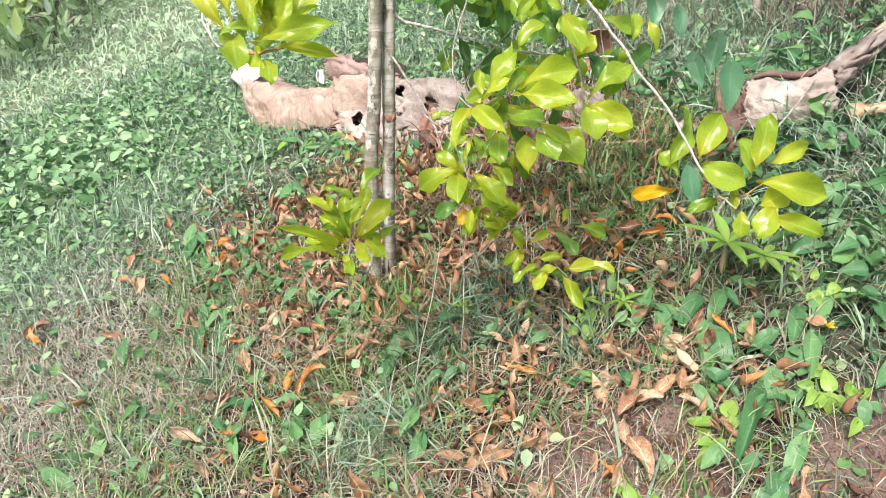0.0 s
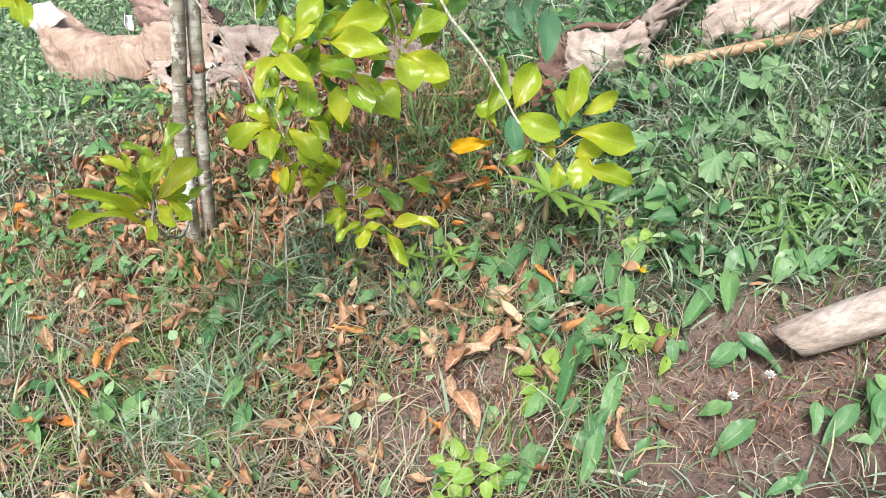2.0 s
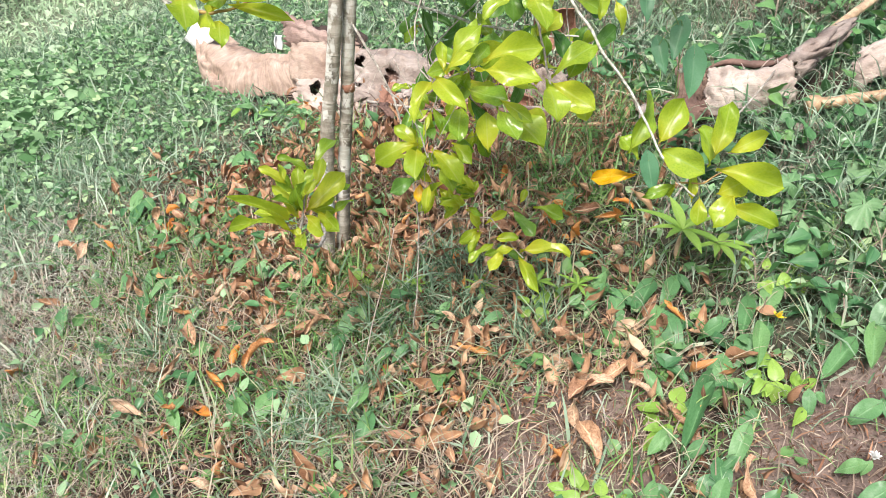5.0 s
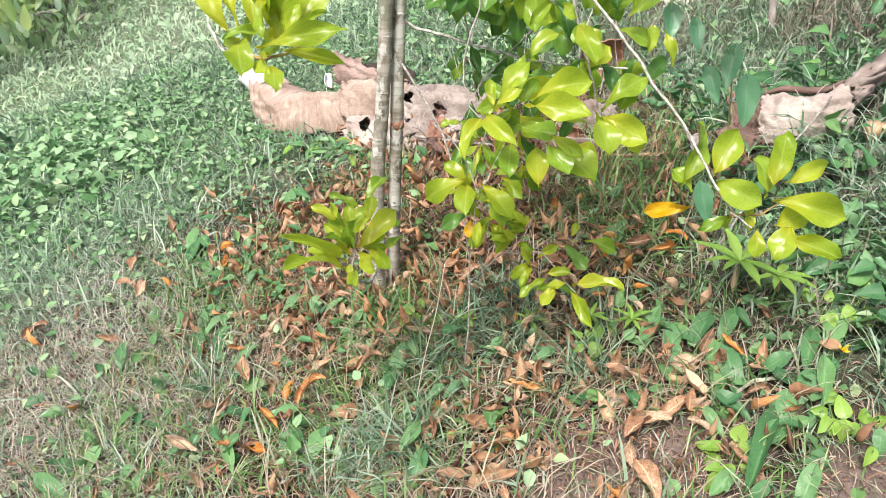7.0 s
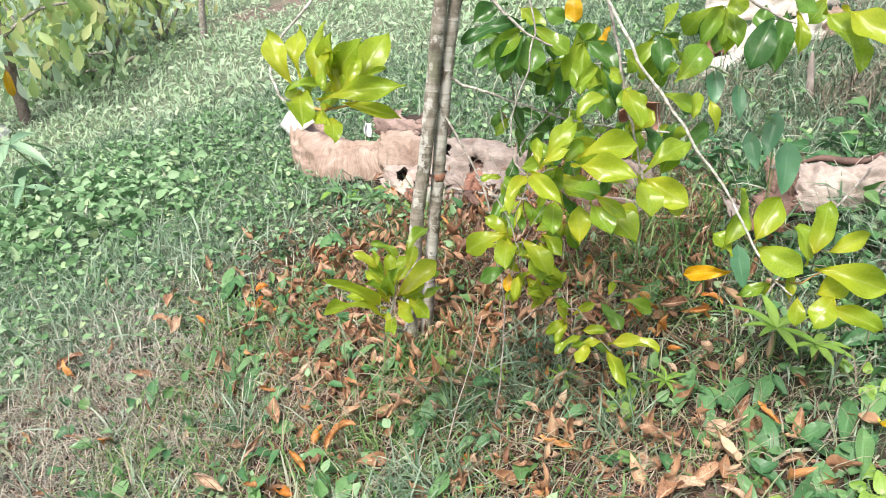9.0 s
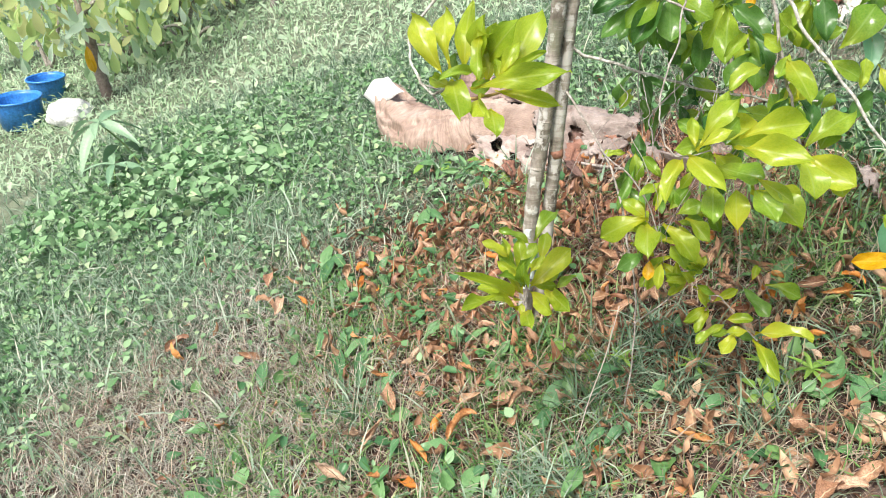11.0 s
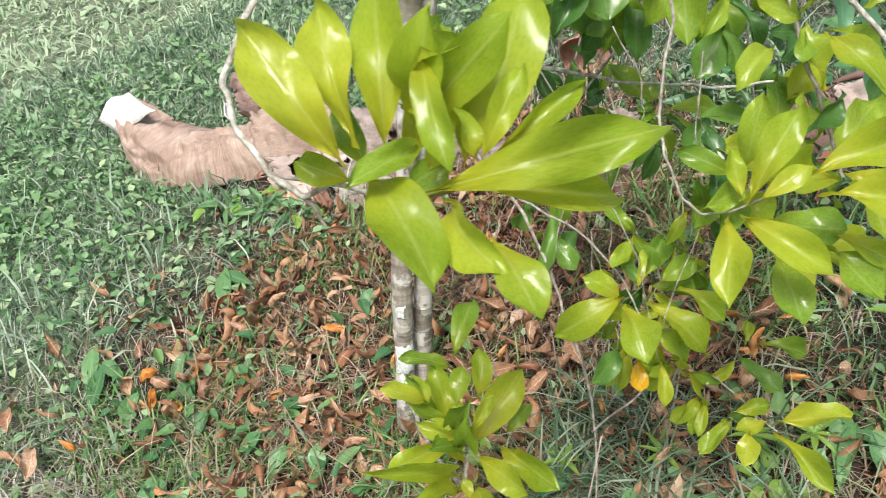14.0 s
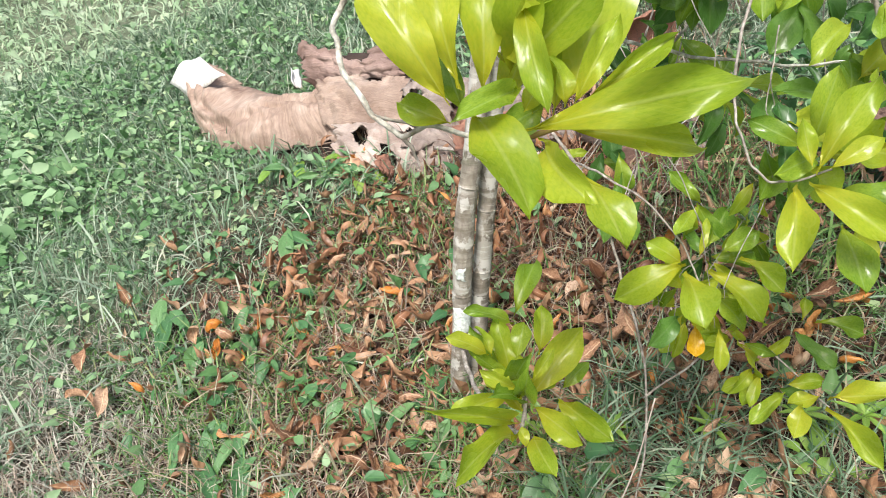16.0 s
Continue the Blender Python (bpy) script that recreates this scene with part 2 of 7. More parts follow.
def soil_material():
    """Dark humus under the tree, darkened further for the shadows in its gaps, pale clay where it is worn bare,
    green-brown thatch under the grass.
    """
    m, n, l, b = material("soil")
    a = noise_node(n, l, 7.0, 6.0, 0.6)
    # humus tone, with the deep shade between litter and stalks painted in
    humus = ramp(n, [(0.3, (0.024, 0.014, 0.01)), (0.7, (0.1, 0.056, 0.042))])
    clay = ramp(n, [(0.25, (0.115, 0.076, 0.064)), (0.5, (0.2, 0.142, 0.122)), (0.75, (0.32, 0.245, 0.215))])
    thatch = ramp(n, [(0.3, (0.085, 0.11, 0.065)), (0.7, (0.24, 0.28, 0.185))])
    for r in (humus, clay, thatch):
        l.new(a.outputs[0], r.inputs[0])
    bare = n.new("ShaderNodeAttribute")
    bare.attribute_name = "bare"
    grown = n.new("ShaderNodeAttribute")
    grown.attribute_name = "grown"
    col = mixc(n, l, grown.outputs["Fac"], humus.outputs[0], thatch.outputs[0])
    col = mixc(n, l, bare.outputs["Fac"], col, clay.outputs[0])
    f = noise_node(n, l, 75.0, 8.0, 0.75)
    fr = ramp(n, [(0.3, (0.6, 0.6, 0.6)), (0.7, (1.15, 1.15, 1.15))])
    l.new(f.outputs[0], fr.inputs[0])
    col = mixc(n, l, 1.0, col, fr.outputs[0], "MULTIPLY")
    l.new(col, b.inputs["Base Color"])
    b.inputs["Roughness"].default_value = 0.95
    bump(n, l, f.outputs[0], b, 0.9, 0.014)
    return m


M_SOIL = soil_material()


def fibrous(name, stops, rough=0.75, fan=False, strong=0.0):
    """Dried sheath: fine lengthwise fibres and broad stains (uv: u along the fibres)."""
    m, n, l, b = material(name)
    a = noise_node(n, l, 7.0, 5.0, 0.6)
    r = ramp(n, stops)
    l.new(a.outputs[0], r.inputs[0])
    f = noise_node(n, l, 1.0, 4.0, 0.65, "UV", (110.0, 2.5, 1.0) if fan else (7.0, 90.0, 1.0))
    fr = ramp(n, [(0.3, (0.8 - strong, 0.77 - strong, 0.75 - strong)), (0.62, (1.06, 1.06, 1.06))])
    l.new(f.outputs[0], fr.inputs[0])
    col = mixc(n, l, 1.0, r.outputs[0], fr.outputs[0], "MULTIPLY")
    st = noise_node(n, l, 9.0, 5.0, 0.6)
    sr = ramp(n, [(0.55, (0, 0, 0)), (0.72, (0.7, 0.7, 0.7))])
    l.new(st.outputs[0], sr.inputs[0])
    col = mixc(n, l, sr.outputs[0], col, mixc(n, l, 1.0, col, (0.6, 0.5, 0.45), "MULTIPLY"))
    l.new(col, b.inputs["Base Color"])
    b.inputs["Roughness"].default_value = rough
    cr = noise_node(n, l, 26.0, 4.0, 0.6)
    hm = n.new("ShaderNodeMath")
    hm.operation = "MULTIPLY_ADD"
    hm.inputs[1].default_value = 3.0
    l.new(cr.outputs[0], hm.inputs[0])
    l.new(f.outputs[0], hm.inputs[2])
    bump(n, l, hm.outputs[0], b, 0.7, 0.004)
    return m


M_SHEATH = fibrous("dry_sheath_tan", [(0.3, (0.17, 0.115, 0.088)), (0.5, (0.31, 0.232, 0.185)), (0.7, (0.46, 0.37, 0.31))], strong=0.1)
M_SHEATHFAN = fibrous("broad_sheath_tan", [(0.3, (0.2, 0.135, 0.1)), (0.5, (0.34, 0.255, 0.205)), (0.7, (0.5, 0.41, 0.345))], fan=True, strong=0.09)
M_MAUVE = fibrous("mauve_brown_sheath", [(0.3, (0.15, 0.1, 0.085)), (0.5, (0.26, 0.18, 0.155)), (0.7, (0.38, 0.29, 0.255))], strong=0.1)
M_FRAYED = fibrous("frayed_brown_fibre", [(0.3, (0.11, 0.066, 0.048)), (0.5, (0.22, 0.145, 0.11)), (0.7, (0.36, 0.26, 0.2))], strong=0.35, fan=True)
M_CREAM = fibrous("cream_white_sheath", [(0.3, (0.5, 0.45, 0.4)), (0.5, (0.66, 0.62, 0.57)), (0.7, (0.76, 0.73, 0.69))])
M_SHEATHGREY = fibrous("weathered_sheath_grey", [(0.3, (0.15, 0.115, 0.098)), (0.5, (0.27, 0.225, 0.2)), (0.7, (0.42, 0.37, 0.34))])
# near-black: the shade of the sheath's hollow, put into the colour
M_HOLLOW_SHADE = fibrous("hollow_shade_black_brown", [(0.3, (0.02, 0.013, 0.01)), (0.55, (0.045, 0.03, 0.024)), (0.75, (0.08, 0.055, 0.045))], 0.9)
M_SHEATHDARK = fibrous("rotting_sheath_dark", [(0.3, (0.09, 0.052, 0.042)), (0.55, (0.19, 0.115, 0.092)), (0.75, (0.3, 0.21, 0.175))])
M_RUST = fibrous("rust_brown_sheath", [(0.3, (0.16, 0.07, 0.045)), (0.55, (0.3, 0.15, 0.1)), (0.75, (0.42, 0.25, 0.18))], 0.6)
M_PALE = fibrous("bleached_sheath", [(0.3, (0.29, 0.23, 0.2)), (0.5, (0.43, 0.365, 0.325)), (0.7, (0.58, 0.515, 0.47))])
M_CARD = mottled("white_card", [(0.3, (0.78, 0.77, 0.74)), (0.7, (0.84, 0.83, 0.81))], 12.0, 0.7, 0.1, 0.001)
M_LOG = mottled("weathered_log", [(0.3, (0.15, 0.11, 0.085)), (0.5, (0.33, 0.275, 0.235)), (0.65, (0.46, 0.41, 0.365))], 16.0, 0.85, 0.9, 0.006, (0.3, 1, 1), 110.0)
M_CANE = mottled("dry_cane", [(0.3, (0.3, 0.185, 0.1)), (0.7, (0.47, 0.32, 0.2))], 12.0, 0.5, 0.3, 0.002)
M_PETIOLE = mottled("dry_leaf_rib", [(0.3, (0.33, 0.22, 0.13)), (0.7, (0.52, 0.39, 0.27))], 14.0, 0.6, 0.4, 0.002)
M_TWIG = mottled("twig_bark", [(0.3, (0.17, 0.15, 0.125)), (0.5, (0.32, 0.29, 0.255)), (0.68, (0.52, 0.49, 0.45))], 60.0, 0.85, 0.6, 0.002, None, 160.0)
M_TWIGPALE = mottled("lichened_twig", [(0.35, (0.26, 0.24, 0.2)), (0.5, (0.46, 0.45, 0.4)), (0.62, (0.66, 0.65, 0.6))], 70.0, 0.9, 0.8, 0.003, None, 180.0)
M_TWIGNEW = mottled("young_twig", [(0.3, (0.28, 0.14, 0.05)), (0.7, (0.34, 0.26, 0.06))], 20.0, 0.5, 0.3, 0.001)
M_STEM = mottled("weed_stem", [(0.3, (0.13, 0.24, 0.07)), (0.7, (0.24, 0.33, 0.12))], 20.0, 0.5, 0.2, 0.001)
M_LICHEN = mottled("pale_lichen", [(0.3, (0.62, 0.70, 0.66)), (0.7, (0.8, 0.84, 0.82))], 40.0, 0.9, 0.5, 0.001, None, 160.0)
M_BLUE = mottled("blue_plastic", [(0.3, (0.03, 0.2, 0.62)), (0.7, (0.05, 0.27, 0.72))], 4.0, 0.35, 0.05, 0.001)
M_WHITE = mottled("white_plastic_sack", [(0.3, (0.68, 0.69, 0.68)), (0.7, (0.8, 0.8, 0.79))], 9.0, 0.5, 0.4, 0.004)
M_PETAL = mottled("white_petal", [(0.3, (0.74, 0.74, 0.7)), (0.7, (0.82, 0.82, 0.8))], 30.0, 0.6, 0.1, 0.001)
M_YPETAL = mottled("yellow_petal", [(0.3, (0.72, 0.5, 0.02)), (0.7, (0.78, 0.58, 0.03))], 30.0, 0.6, 0.1, 0.001)
# distant foliage: both leaf colours are lifted to stand in for bright haze
M_FARLEAF_HAZE = blade_material("far_shrub_leaves_hazed", [(0.0, (0.4, 0.53, 0.22)), (0.35, (0.53, 0.63, 0.28)), (0.55, (0.66, 0.68, 0.33)), (0.7, (0.7, 0.66, 0.37)), (0.72, (0.46, 0.6, 0.48)), (1.0, (0.62, 0.72, 0.62))], 0.45, 0.55)
M_FARDARK_HAZE = blade_material("far_shade_leaves_hazed", [(0.0, (0.28, 0.42, 0.24)), (0.6, (0.42, 0.56, 0.34)), (1.0, (0.56, 0.65, 0.44))], 0.5, 0.5)


def bark_material():
    m, n, l, b = material("grey_bark_with_lichen")
    a = noise_node(n, l, 26.0, 5.0, 0.6, "Object", (1, 1, 0.45))
    r = ramp(n, [(0.3, (0.1, 0.088, 0.07)), (0.48, (0.24, 0.215, 0.178)), (0.62, (0.4, 0.372, 0.325))])
    l.new(a.outputs[0], r.inputs[0])
    v = noise_node(n, l, 30.0, 4.0, 0.6, "Object", (1, 1, 0.7))
    vr = ramp(n, [(0.53, (0, 0, 0)), (0.58, (0.9, 0.9, 0.9))])
    l.new(v.outputs[0], vr.inputs[0])
    col = mixc(n, l, vr.outputs[0], r.outputs[0], (0.52, 0.515, 0.48))
    bands = noise_node(n, l, 5.0, 5.0, 0.7, "Object", (1.2, 1.2, 9.0))
    bd = ramp(n, [(0.42, (0.75, 0.75, 0.75)), (0.5, (0, 0, 0))])
    l.new(bands.outputs[0], bd.inputs[0])
    col = mixc(n, l, bd.outputs[0], col, mixc(n, l, 1.0, col, (0.62, 0.59, 0.55), "MULTIPLY"))
    bp = ramp(n, [(0.56, (0, 0, 0)), (0.62, (0.5, 0.5, 0.5))])
    l.new(bands.outputs[0], bp.inputs[0])
    col = mixc(n, l, bp.outputs[0], col, (0.5, 0.49, 0.45))
    g = noise_node(n, l, 11.0, 3.0)
    gr = ramp(n, [(0.55, (0, 0, 0)), (0.75, (0.6, 0.6, 0.6))])
    l.new(g.outputs[0], gr.inputs[0])
    col = mixc(n, l, gr.outputs[0], col, (0.2, 0.23, 0.14))
    l.new(col, b.inputs["Base Color"])
    b.inputs["Roughness"].default_value = 0.9
    f = noise_node(n, l, 160.0, 4.0)
    bump(n, l, f.outputs[0], b, 0.6, 0.002)
    return m


M_BARK = bark_material()
M_FARBARK = mottled("brown_bark", [(0.3, (0.17, 0.13, 0.11)), (0.7, (0.31, 0.26, 0.225))], 12.0, 0.9, 0.5, 0.004)


# ---- shape helpers ----
def part(name, mesh, mat, parent=None, label="", smooth=True):
    """Links a bmesh or a mesh as one object, under a thing where one is given."""
    if isinstance(mesh, bmesh.types.BMesh):
        me = bpy.data.meshes.new(name)
        mesh.to_mesh(me)
        mesh.free()
    else:
        me = mesh
    if mat and not me.materials:
        me.materials.append(mat)
    if smooth:
        me.shade_smooth()
    ob = new(name, me)
    if parent:
        ob.parent = parent
        ob.matrix_parent_inverse = parent.matrix_world.inverted()
    if label:
        tagged(ob, label)
    return ob


def thing(name, place, label, category, group=""):
    ob = new(name)
    ob.empty_display_size = 0.02
    ob.matrix_world = Matrix.Translation(place)
    ob.matrix_basis = Matrix.Translation(place)
    bpy.context.view_layer.update()
    return tagged(ob, label, category, group)


def array_mesh(name, verts, faces_list, uv=None):
    """A mesh from numpy arrays: verts (n, 3) and arrays of faces with one size each."""
    me = bpy.data.meshes.new(name)
    loops = np.concatenate([f.ravel() for f in faces_list]).astype(np.int32)
    sizes = np.concatenate([np.full(len(f), f.shape[1]) for f in faces_list])
    starts = np.concatenate([[0], np.cumsum(sizes)[:-1]]).astype(np.int32)
    me.vertices.add(len(verts))
    me.vertices.foreach_set("co", verts.astype(np.float32).ravel())
    me.loops.add(len(loops))
    me.loops.foreach_set("vertex_index", loops)
    me.polygons.add(len(sizes))
    me.polygons.foreach_set("loop_start", starts)
    if uv is not None:
        lay = me.uv_layers.new(name="UVMap")
        lay.data.foreach_set("uv", uv[loops].astype(np.float32).ravel())
    me.update(calc_edges=True)
    me.validate()
    return me


def tube(points, radii, sides=8, knobs=0.0, seed=0, caps=True):
    """A bent tapered stem through the points, with slightly uneven girth."""
    rnd = random.Random(seed)
    pts = [Vector(p) for p in points]
    if not hasattr(radii, "__len__"):
        radii = [radii] * len(pts)
    # smooth the run of points
    fine, fr = [], []
    for i in range(len(pts) - 1):
        p0, p1, p2, p3 = pts[max(i - 1, 0)], pts[i], pts[i + 1], pts[min(i + 2, len(pts) - 1)]
        for s in range(4):
            t = s / 4
            fine.append(0.5 * ((2 * p1) + (p2 - p0) * t + (2 * p0 - 5 * p1 + 4 * p2 - p3) * t * t + (3 * p1 - p0 - 3 * p2 + p3) * t ** 3))
            fr.append(radii[i] * (1 - t) + radii[i + 1] * t)
    fine.append(pts[-1])
    fr.append(radii[-1])
    bm = bmesh.new()
    rings = []
    ref = Vector((0.3, 1, 0.1)).normalized()
    for i, p in enumerate(fine):
        d = (fine[min(i + 1, len(fine) - 1)] - fine[max(i - 1, 0)]).normalized()
        x = d.cross(ref).normalized()
        y = d.cross(x)
        ring = []
        for k in range(sides):
            a = 2 * math.pi * k / sides
            r = fr[i] * (1 + knobs * (rnd.random() - 0.5))
            ring.append(bm.verts.new(p + (x * math.cos(a) + y * math.sin(a)) * r))
        rings.append(ring)
    for a, b in zip(rings, rings[1:]):
        for k in range(sides):
            bm.faces.new((a[k], a[(k + 1) % sides], b[(k + 1) % sides], b[k]))
    if caps:
        bm.faces.new(rings[0][::-1])
        bm.faces.new(rings[-1])
    return bm


def leaf_grid(width, length, profile, fold=0.12, arch=0.1, twist=0.0, wave=0.03, nu=4, nv=8, seed=0, curl=0.0, roll=0.0, dome=0.0):
    """A leaf blade on +y from the origin, z up: profile gives half the width along it; fold lifts the edges,
    arch bends it down, curl rolls it up along its length and roll across it. Returns verts, faces, uv."""
    rnd = np.random.default_rng(seed)
    s = np.linspace(0, 1, nv + 1)
    u = np.linspace(-1, 1, nu + 1)
    S, U = np.meshgrid(s, u, indexing="ij")
    half = np.array([profile(a) for a in s])[:, None] * width / 2
    ph = rnd.uniform(0, 6.28, 3)
    x = U * half
    z = np.abs(U) ** 1.3 * half * fold * 2 + wave * width * np.sin(S * 9 + ph[0] + U * 1.5) * np.abs(U) - arch * length * S ** 2 + dome * length * 4 * S * (1 - S)
    if roll:
        ang = U * roll
        x = np.sin(ang) / roll * half
        z = z + (1 - np.cos(ang)) / roll * half
    y = S * length
    if curl:
        a = S * curl
        y = length * np.sin(a) / curl
        zz = length * (1 - np.cos(a)) / curl
        y, z = y - z * np.sin(a), zz + z * np.cos(a)
    if twist:
        a = (S - 0.3) * twist
        x, z = x * np.cos(a) - z * np.sin(a), x * np.sin(a) + z * np.cos(a)
    v = np.stack([x, y, z], -1).reshape(-1, 3)
    i = np.arange((nv + 1) * (nu + 1)).reshape(nv + 1, nu + 1)
    f = np.stack([i[:-1, :-1], i[:-1, 1:], i[1:, 1:], i[1:, :-1]], -1).reshape(-1, 4)
    return v, f, np.stack([(U + 1) / 2, S], -1).reshape(-1, 2)


def obovate(s):
    """Glossy tree leaf: a short stalk, widest past the middle, drawn out to a point."""
    t = max(0.0, (s - 0.05) / 0.95)
    w = t * (1 - t) ** 0.68 / 0.3205
    tip = max(0.0, (t - 0.8) / 0.2)
    return max(0.03 * (1 - s), w * (1 - 0.4 * tip * tip * (3 - 2 * tip)))


def husk(s):
    """Dry leaf: a long oval with a point at either end."""
    return max(0.0, math.sin(math.pi * s ** 0.9)) ** 0.85


def heart(s):
    return (s / 0.2) ** 0.5 * 0.98 + 0.02 if s < 0.2 else max(0.0, 1 - ((s - 0.2) / 0.8) ** 1.7)


def lance(s):
    return max(0.0, math.sin(math.pi * s ** 0.8)) ** 0.9


def ovate(s):
    return max(0.0, math.sin(math.pi * s ** 0.6)) ** 0.8


def gz(x, y):
    """Height of the sloping ground."""
    return 0.2766 * 25 * np.tanh(np.asarray(x) / 25) + 0.0659 * 25 * np.tanh(np.asarray(y) / 25)


SLOPE = Vector((-0.266, -0.0634, 0.9619))


def lumps(x, y):
    return 0.012 * np.sin(3.1 * x + 1.7 * y) * np.sin(2.3 * y - 1.1 * x + 0.6) + 0.006 * np.sin(9.3 * x + 4.0) * np.sin(8.1 * y + 5.2 * x)


def on_ground(x, y, h=0.0):
    return Vector((x, y, float(gz(x, y) + lumps(x, y)) + h))


# what grows where: 0 to 1
def litter_zone(x, y):
    d = ((x - 0.15) / 0.78) ** 2 + ((y - 0.22) / 0.92) ** 2
    e = ((x - 0.2) / 0.75) ** 2 + ((y + 0.5) / 0.55) ** 2
    edge = 0.25 * np.sin(6 * x + 2) * np.sin(5 * y + 1)
    return np.clip(np.maximum(1.35 - d, 1.2 - e) + edge, 0, 1)


def core_zone(x, y):
    """Where the litter lies thickest, round the stems."""
    d = ((x - 0.17) / 0.6) ** 2 + ((y - 0.32) / 0.6) ** 2 + 0.7 * np.exp(-((x - 0.72) / 0.2) ** 2 - ((y - 0.2) / 0.28) ** 2)
    return np.clip(1.5 - 1.3 * d + 0.3 * np.sin(7 * x + 1) * np.sin(6 * y), 0, 1)


def bare_zone(x, y):
    a = 1.2 - ((x - 0.96) / 0.36) ** 2 - ((y + 0.98) / 0.22) ** 2
    b = 1.15 - ((x - 0.45) / 0.24) ** 2 - ((y + 0.74) / 0.17) ** 2
    c = 1.0 - ((x + 0.9) / 0.7) ** 2 - ((y - 5.4) / 0.4) ** 2
    return np.clip(np.maximum(np.maximum(a, b), c), 0, 1)


def lush_zone(x, y):
    x, y = np.clip(x, -4, 4), np.clip(y, -4, 4)
    left = 1 / (1 + np.exp((x + 0.55 + 0.1 * np.sin(5 * y)) * 9)) * 1 / (1 + np.exp((0.72 + 0.5 * (x + 0.6) - y) * 8))
    back = 1 / (1 + np.exp((1.05 + 0.25 * x - y) * 7))
    right = 1 / (1 + np.exp((0.92 - x) * 10)) * 1 / (1 + np.exp((-0.75 - y) * 10))
    south = 1 / (1 + np.exp((y + 1.8) * 8))
    east = 1 / (1 + np.exp((1.9 - x) * 8)) + 1 / (1 + np.exp((x + 2.1) * 8))
    return np.clip(np.maximum(np.maximum(np.maximum(left, back), right), np.maximum(south, east)), 0, 1)


def clump(x, y):
    """Tufts and gaps a hand's breadth across."""
    a = np.sin(19 * x + 2.5 * np.sin(7 * y + 1)) * np.sin(17 * y + 2.5 * np.sin(8 * x))
    b = np.sin(43 * x + 2 * np.sin(13 * y)) * np.sin(39 * y + 2 * np.sin(17 * x + 2))
    return np.clip(0.55 + 0.75 * a + 0.35 * b, 0, 1)


def sheath_zone(x, y):
    """Where dry sheaths cover the ground and little grows."""
    d = np.full_like(np.asarray(x, float), 9.0)
    for (x0, y0), (x1, y1), r in (((-0.36, 1.68), (-0.1, 1.33), 0.11), ((-0.1, 1.33), (0.45, 0.85), 0.17), ((1.15, 0.17), (1.5, 0.15), 0.1), ((1.35, 1.42), (1.9, 1.44), 0.1)):
        t = np.clip(((x - x0) * (x1 - x0) + (y - y0) * (y1 - y0)) / ((x1 - x0) ** 2 + (y1 - y0) ** 2), 0, 1)
        d = np.minimum(d, np.hypot(x - x0 - t * (x1 - x0), y - y0 - t * (y1 - y0)) / r)
    return np.clip(1.9 - 1.6 * d, 0, 1)


def shade_zone(x, y):
    """Dark ground under the branches, strewn with dead stalks."""
    return np.clip(1.2 - ((x - 0.74) / 0.36) ** 2 - ((y - 0.48) / 0.48) ** 2, 0, 1)


# ---- ground: one sheet, finely lumpy near the tree ----
def build_ground():
    def axis(a, b, far):
        mid = np.arange(a, b, 0.03)
        grow = 0.03 * np.cumsum(1.18 ** np.arange(1, 38))
        grow = grow[grow < far]
        return np.concatenate([a - grow[::-1], mid, mid[-1] + grow])
    xs, ys = axis(-1.6, 2.0, 70), axis(-1.8, 2.2, 70)
    X, Y = np.meshgrid(xs, ys, indexing="ij")
    near = np.exp(-((X - 0.2) ** 2 + Y ** 2) / 6)
    rough = np.zeros_like(X)
    for k in range(14):
        fx, fy, ph = RNG.uniform(18, 70), RNG.uniform(18, 70), RNG.uniform(0, 6.28)
        rough += 0.0016 * np.sin(fx * X * RNG.choice([-1, 1]) + fy * Y + ph)
    Z = gz(X, Y) + lumps(X, Y) + rough * near - 0.004
    v = np.stack([X, Y, Z], -1).reshape(-1, 3)
    i = np.arange(X.size).reshape(X.shape)
    f = np.stack([i[:-1, :-1], i[1:, :-1], i[1:, 1:], i[:-1, 1:]], -1).reshape(-1, 4)
    me = array_mesh("ground", v, [f])
    for key, zone in (("bare", np.clip(bare_zone(X, Y) * 1.6, 0, 1)), ("grown", np.clip(lush_zone(X, Y) - sheath_zone(X, Y), 0, 1))):
        att = me.attributes.new(key, "FLOAT", "POINT")
        att.data.foreach_set("value", zone.astype(np.float32).ravel())
    ob = part("ground", me, M_SOIL)
    tagged(ob, "sloping reddish brown soil with crumbs and lumps", "ground", kind="structure")


build_ground()


# ---- grass, straw, weeds and litter that nobody could count ----
def scatter(n, box, density):
    """Up to n places in the box (x0, x1, y0, y1), kept by the density from 0 to 1."""
    x = RNG.uniform(box[0], box[1], n)
    y = RNG.uniform(box[2], box[3], n)
    keep = RNG.random(n) < density(x, y)
    return x[keep], y[keep]


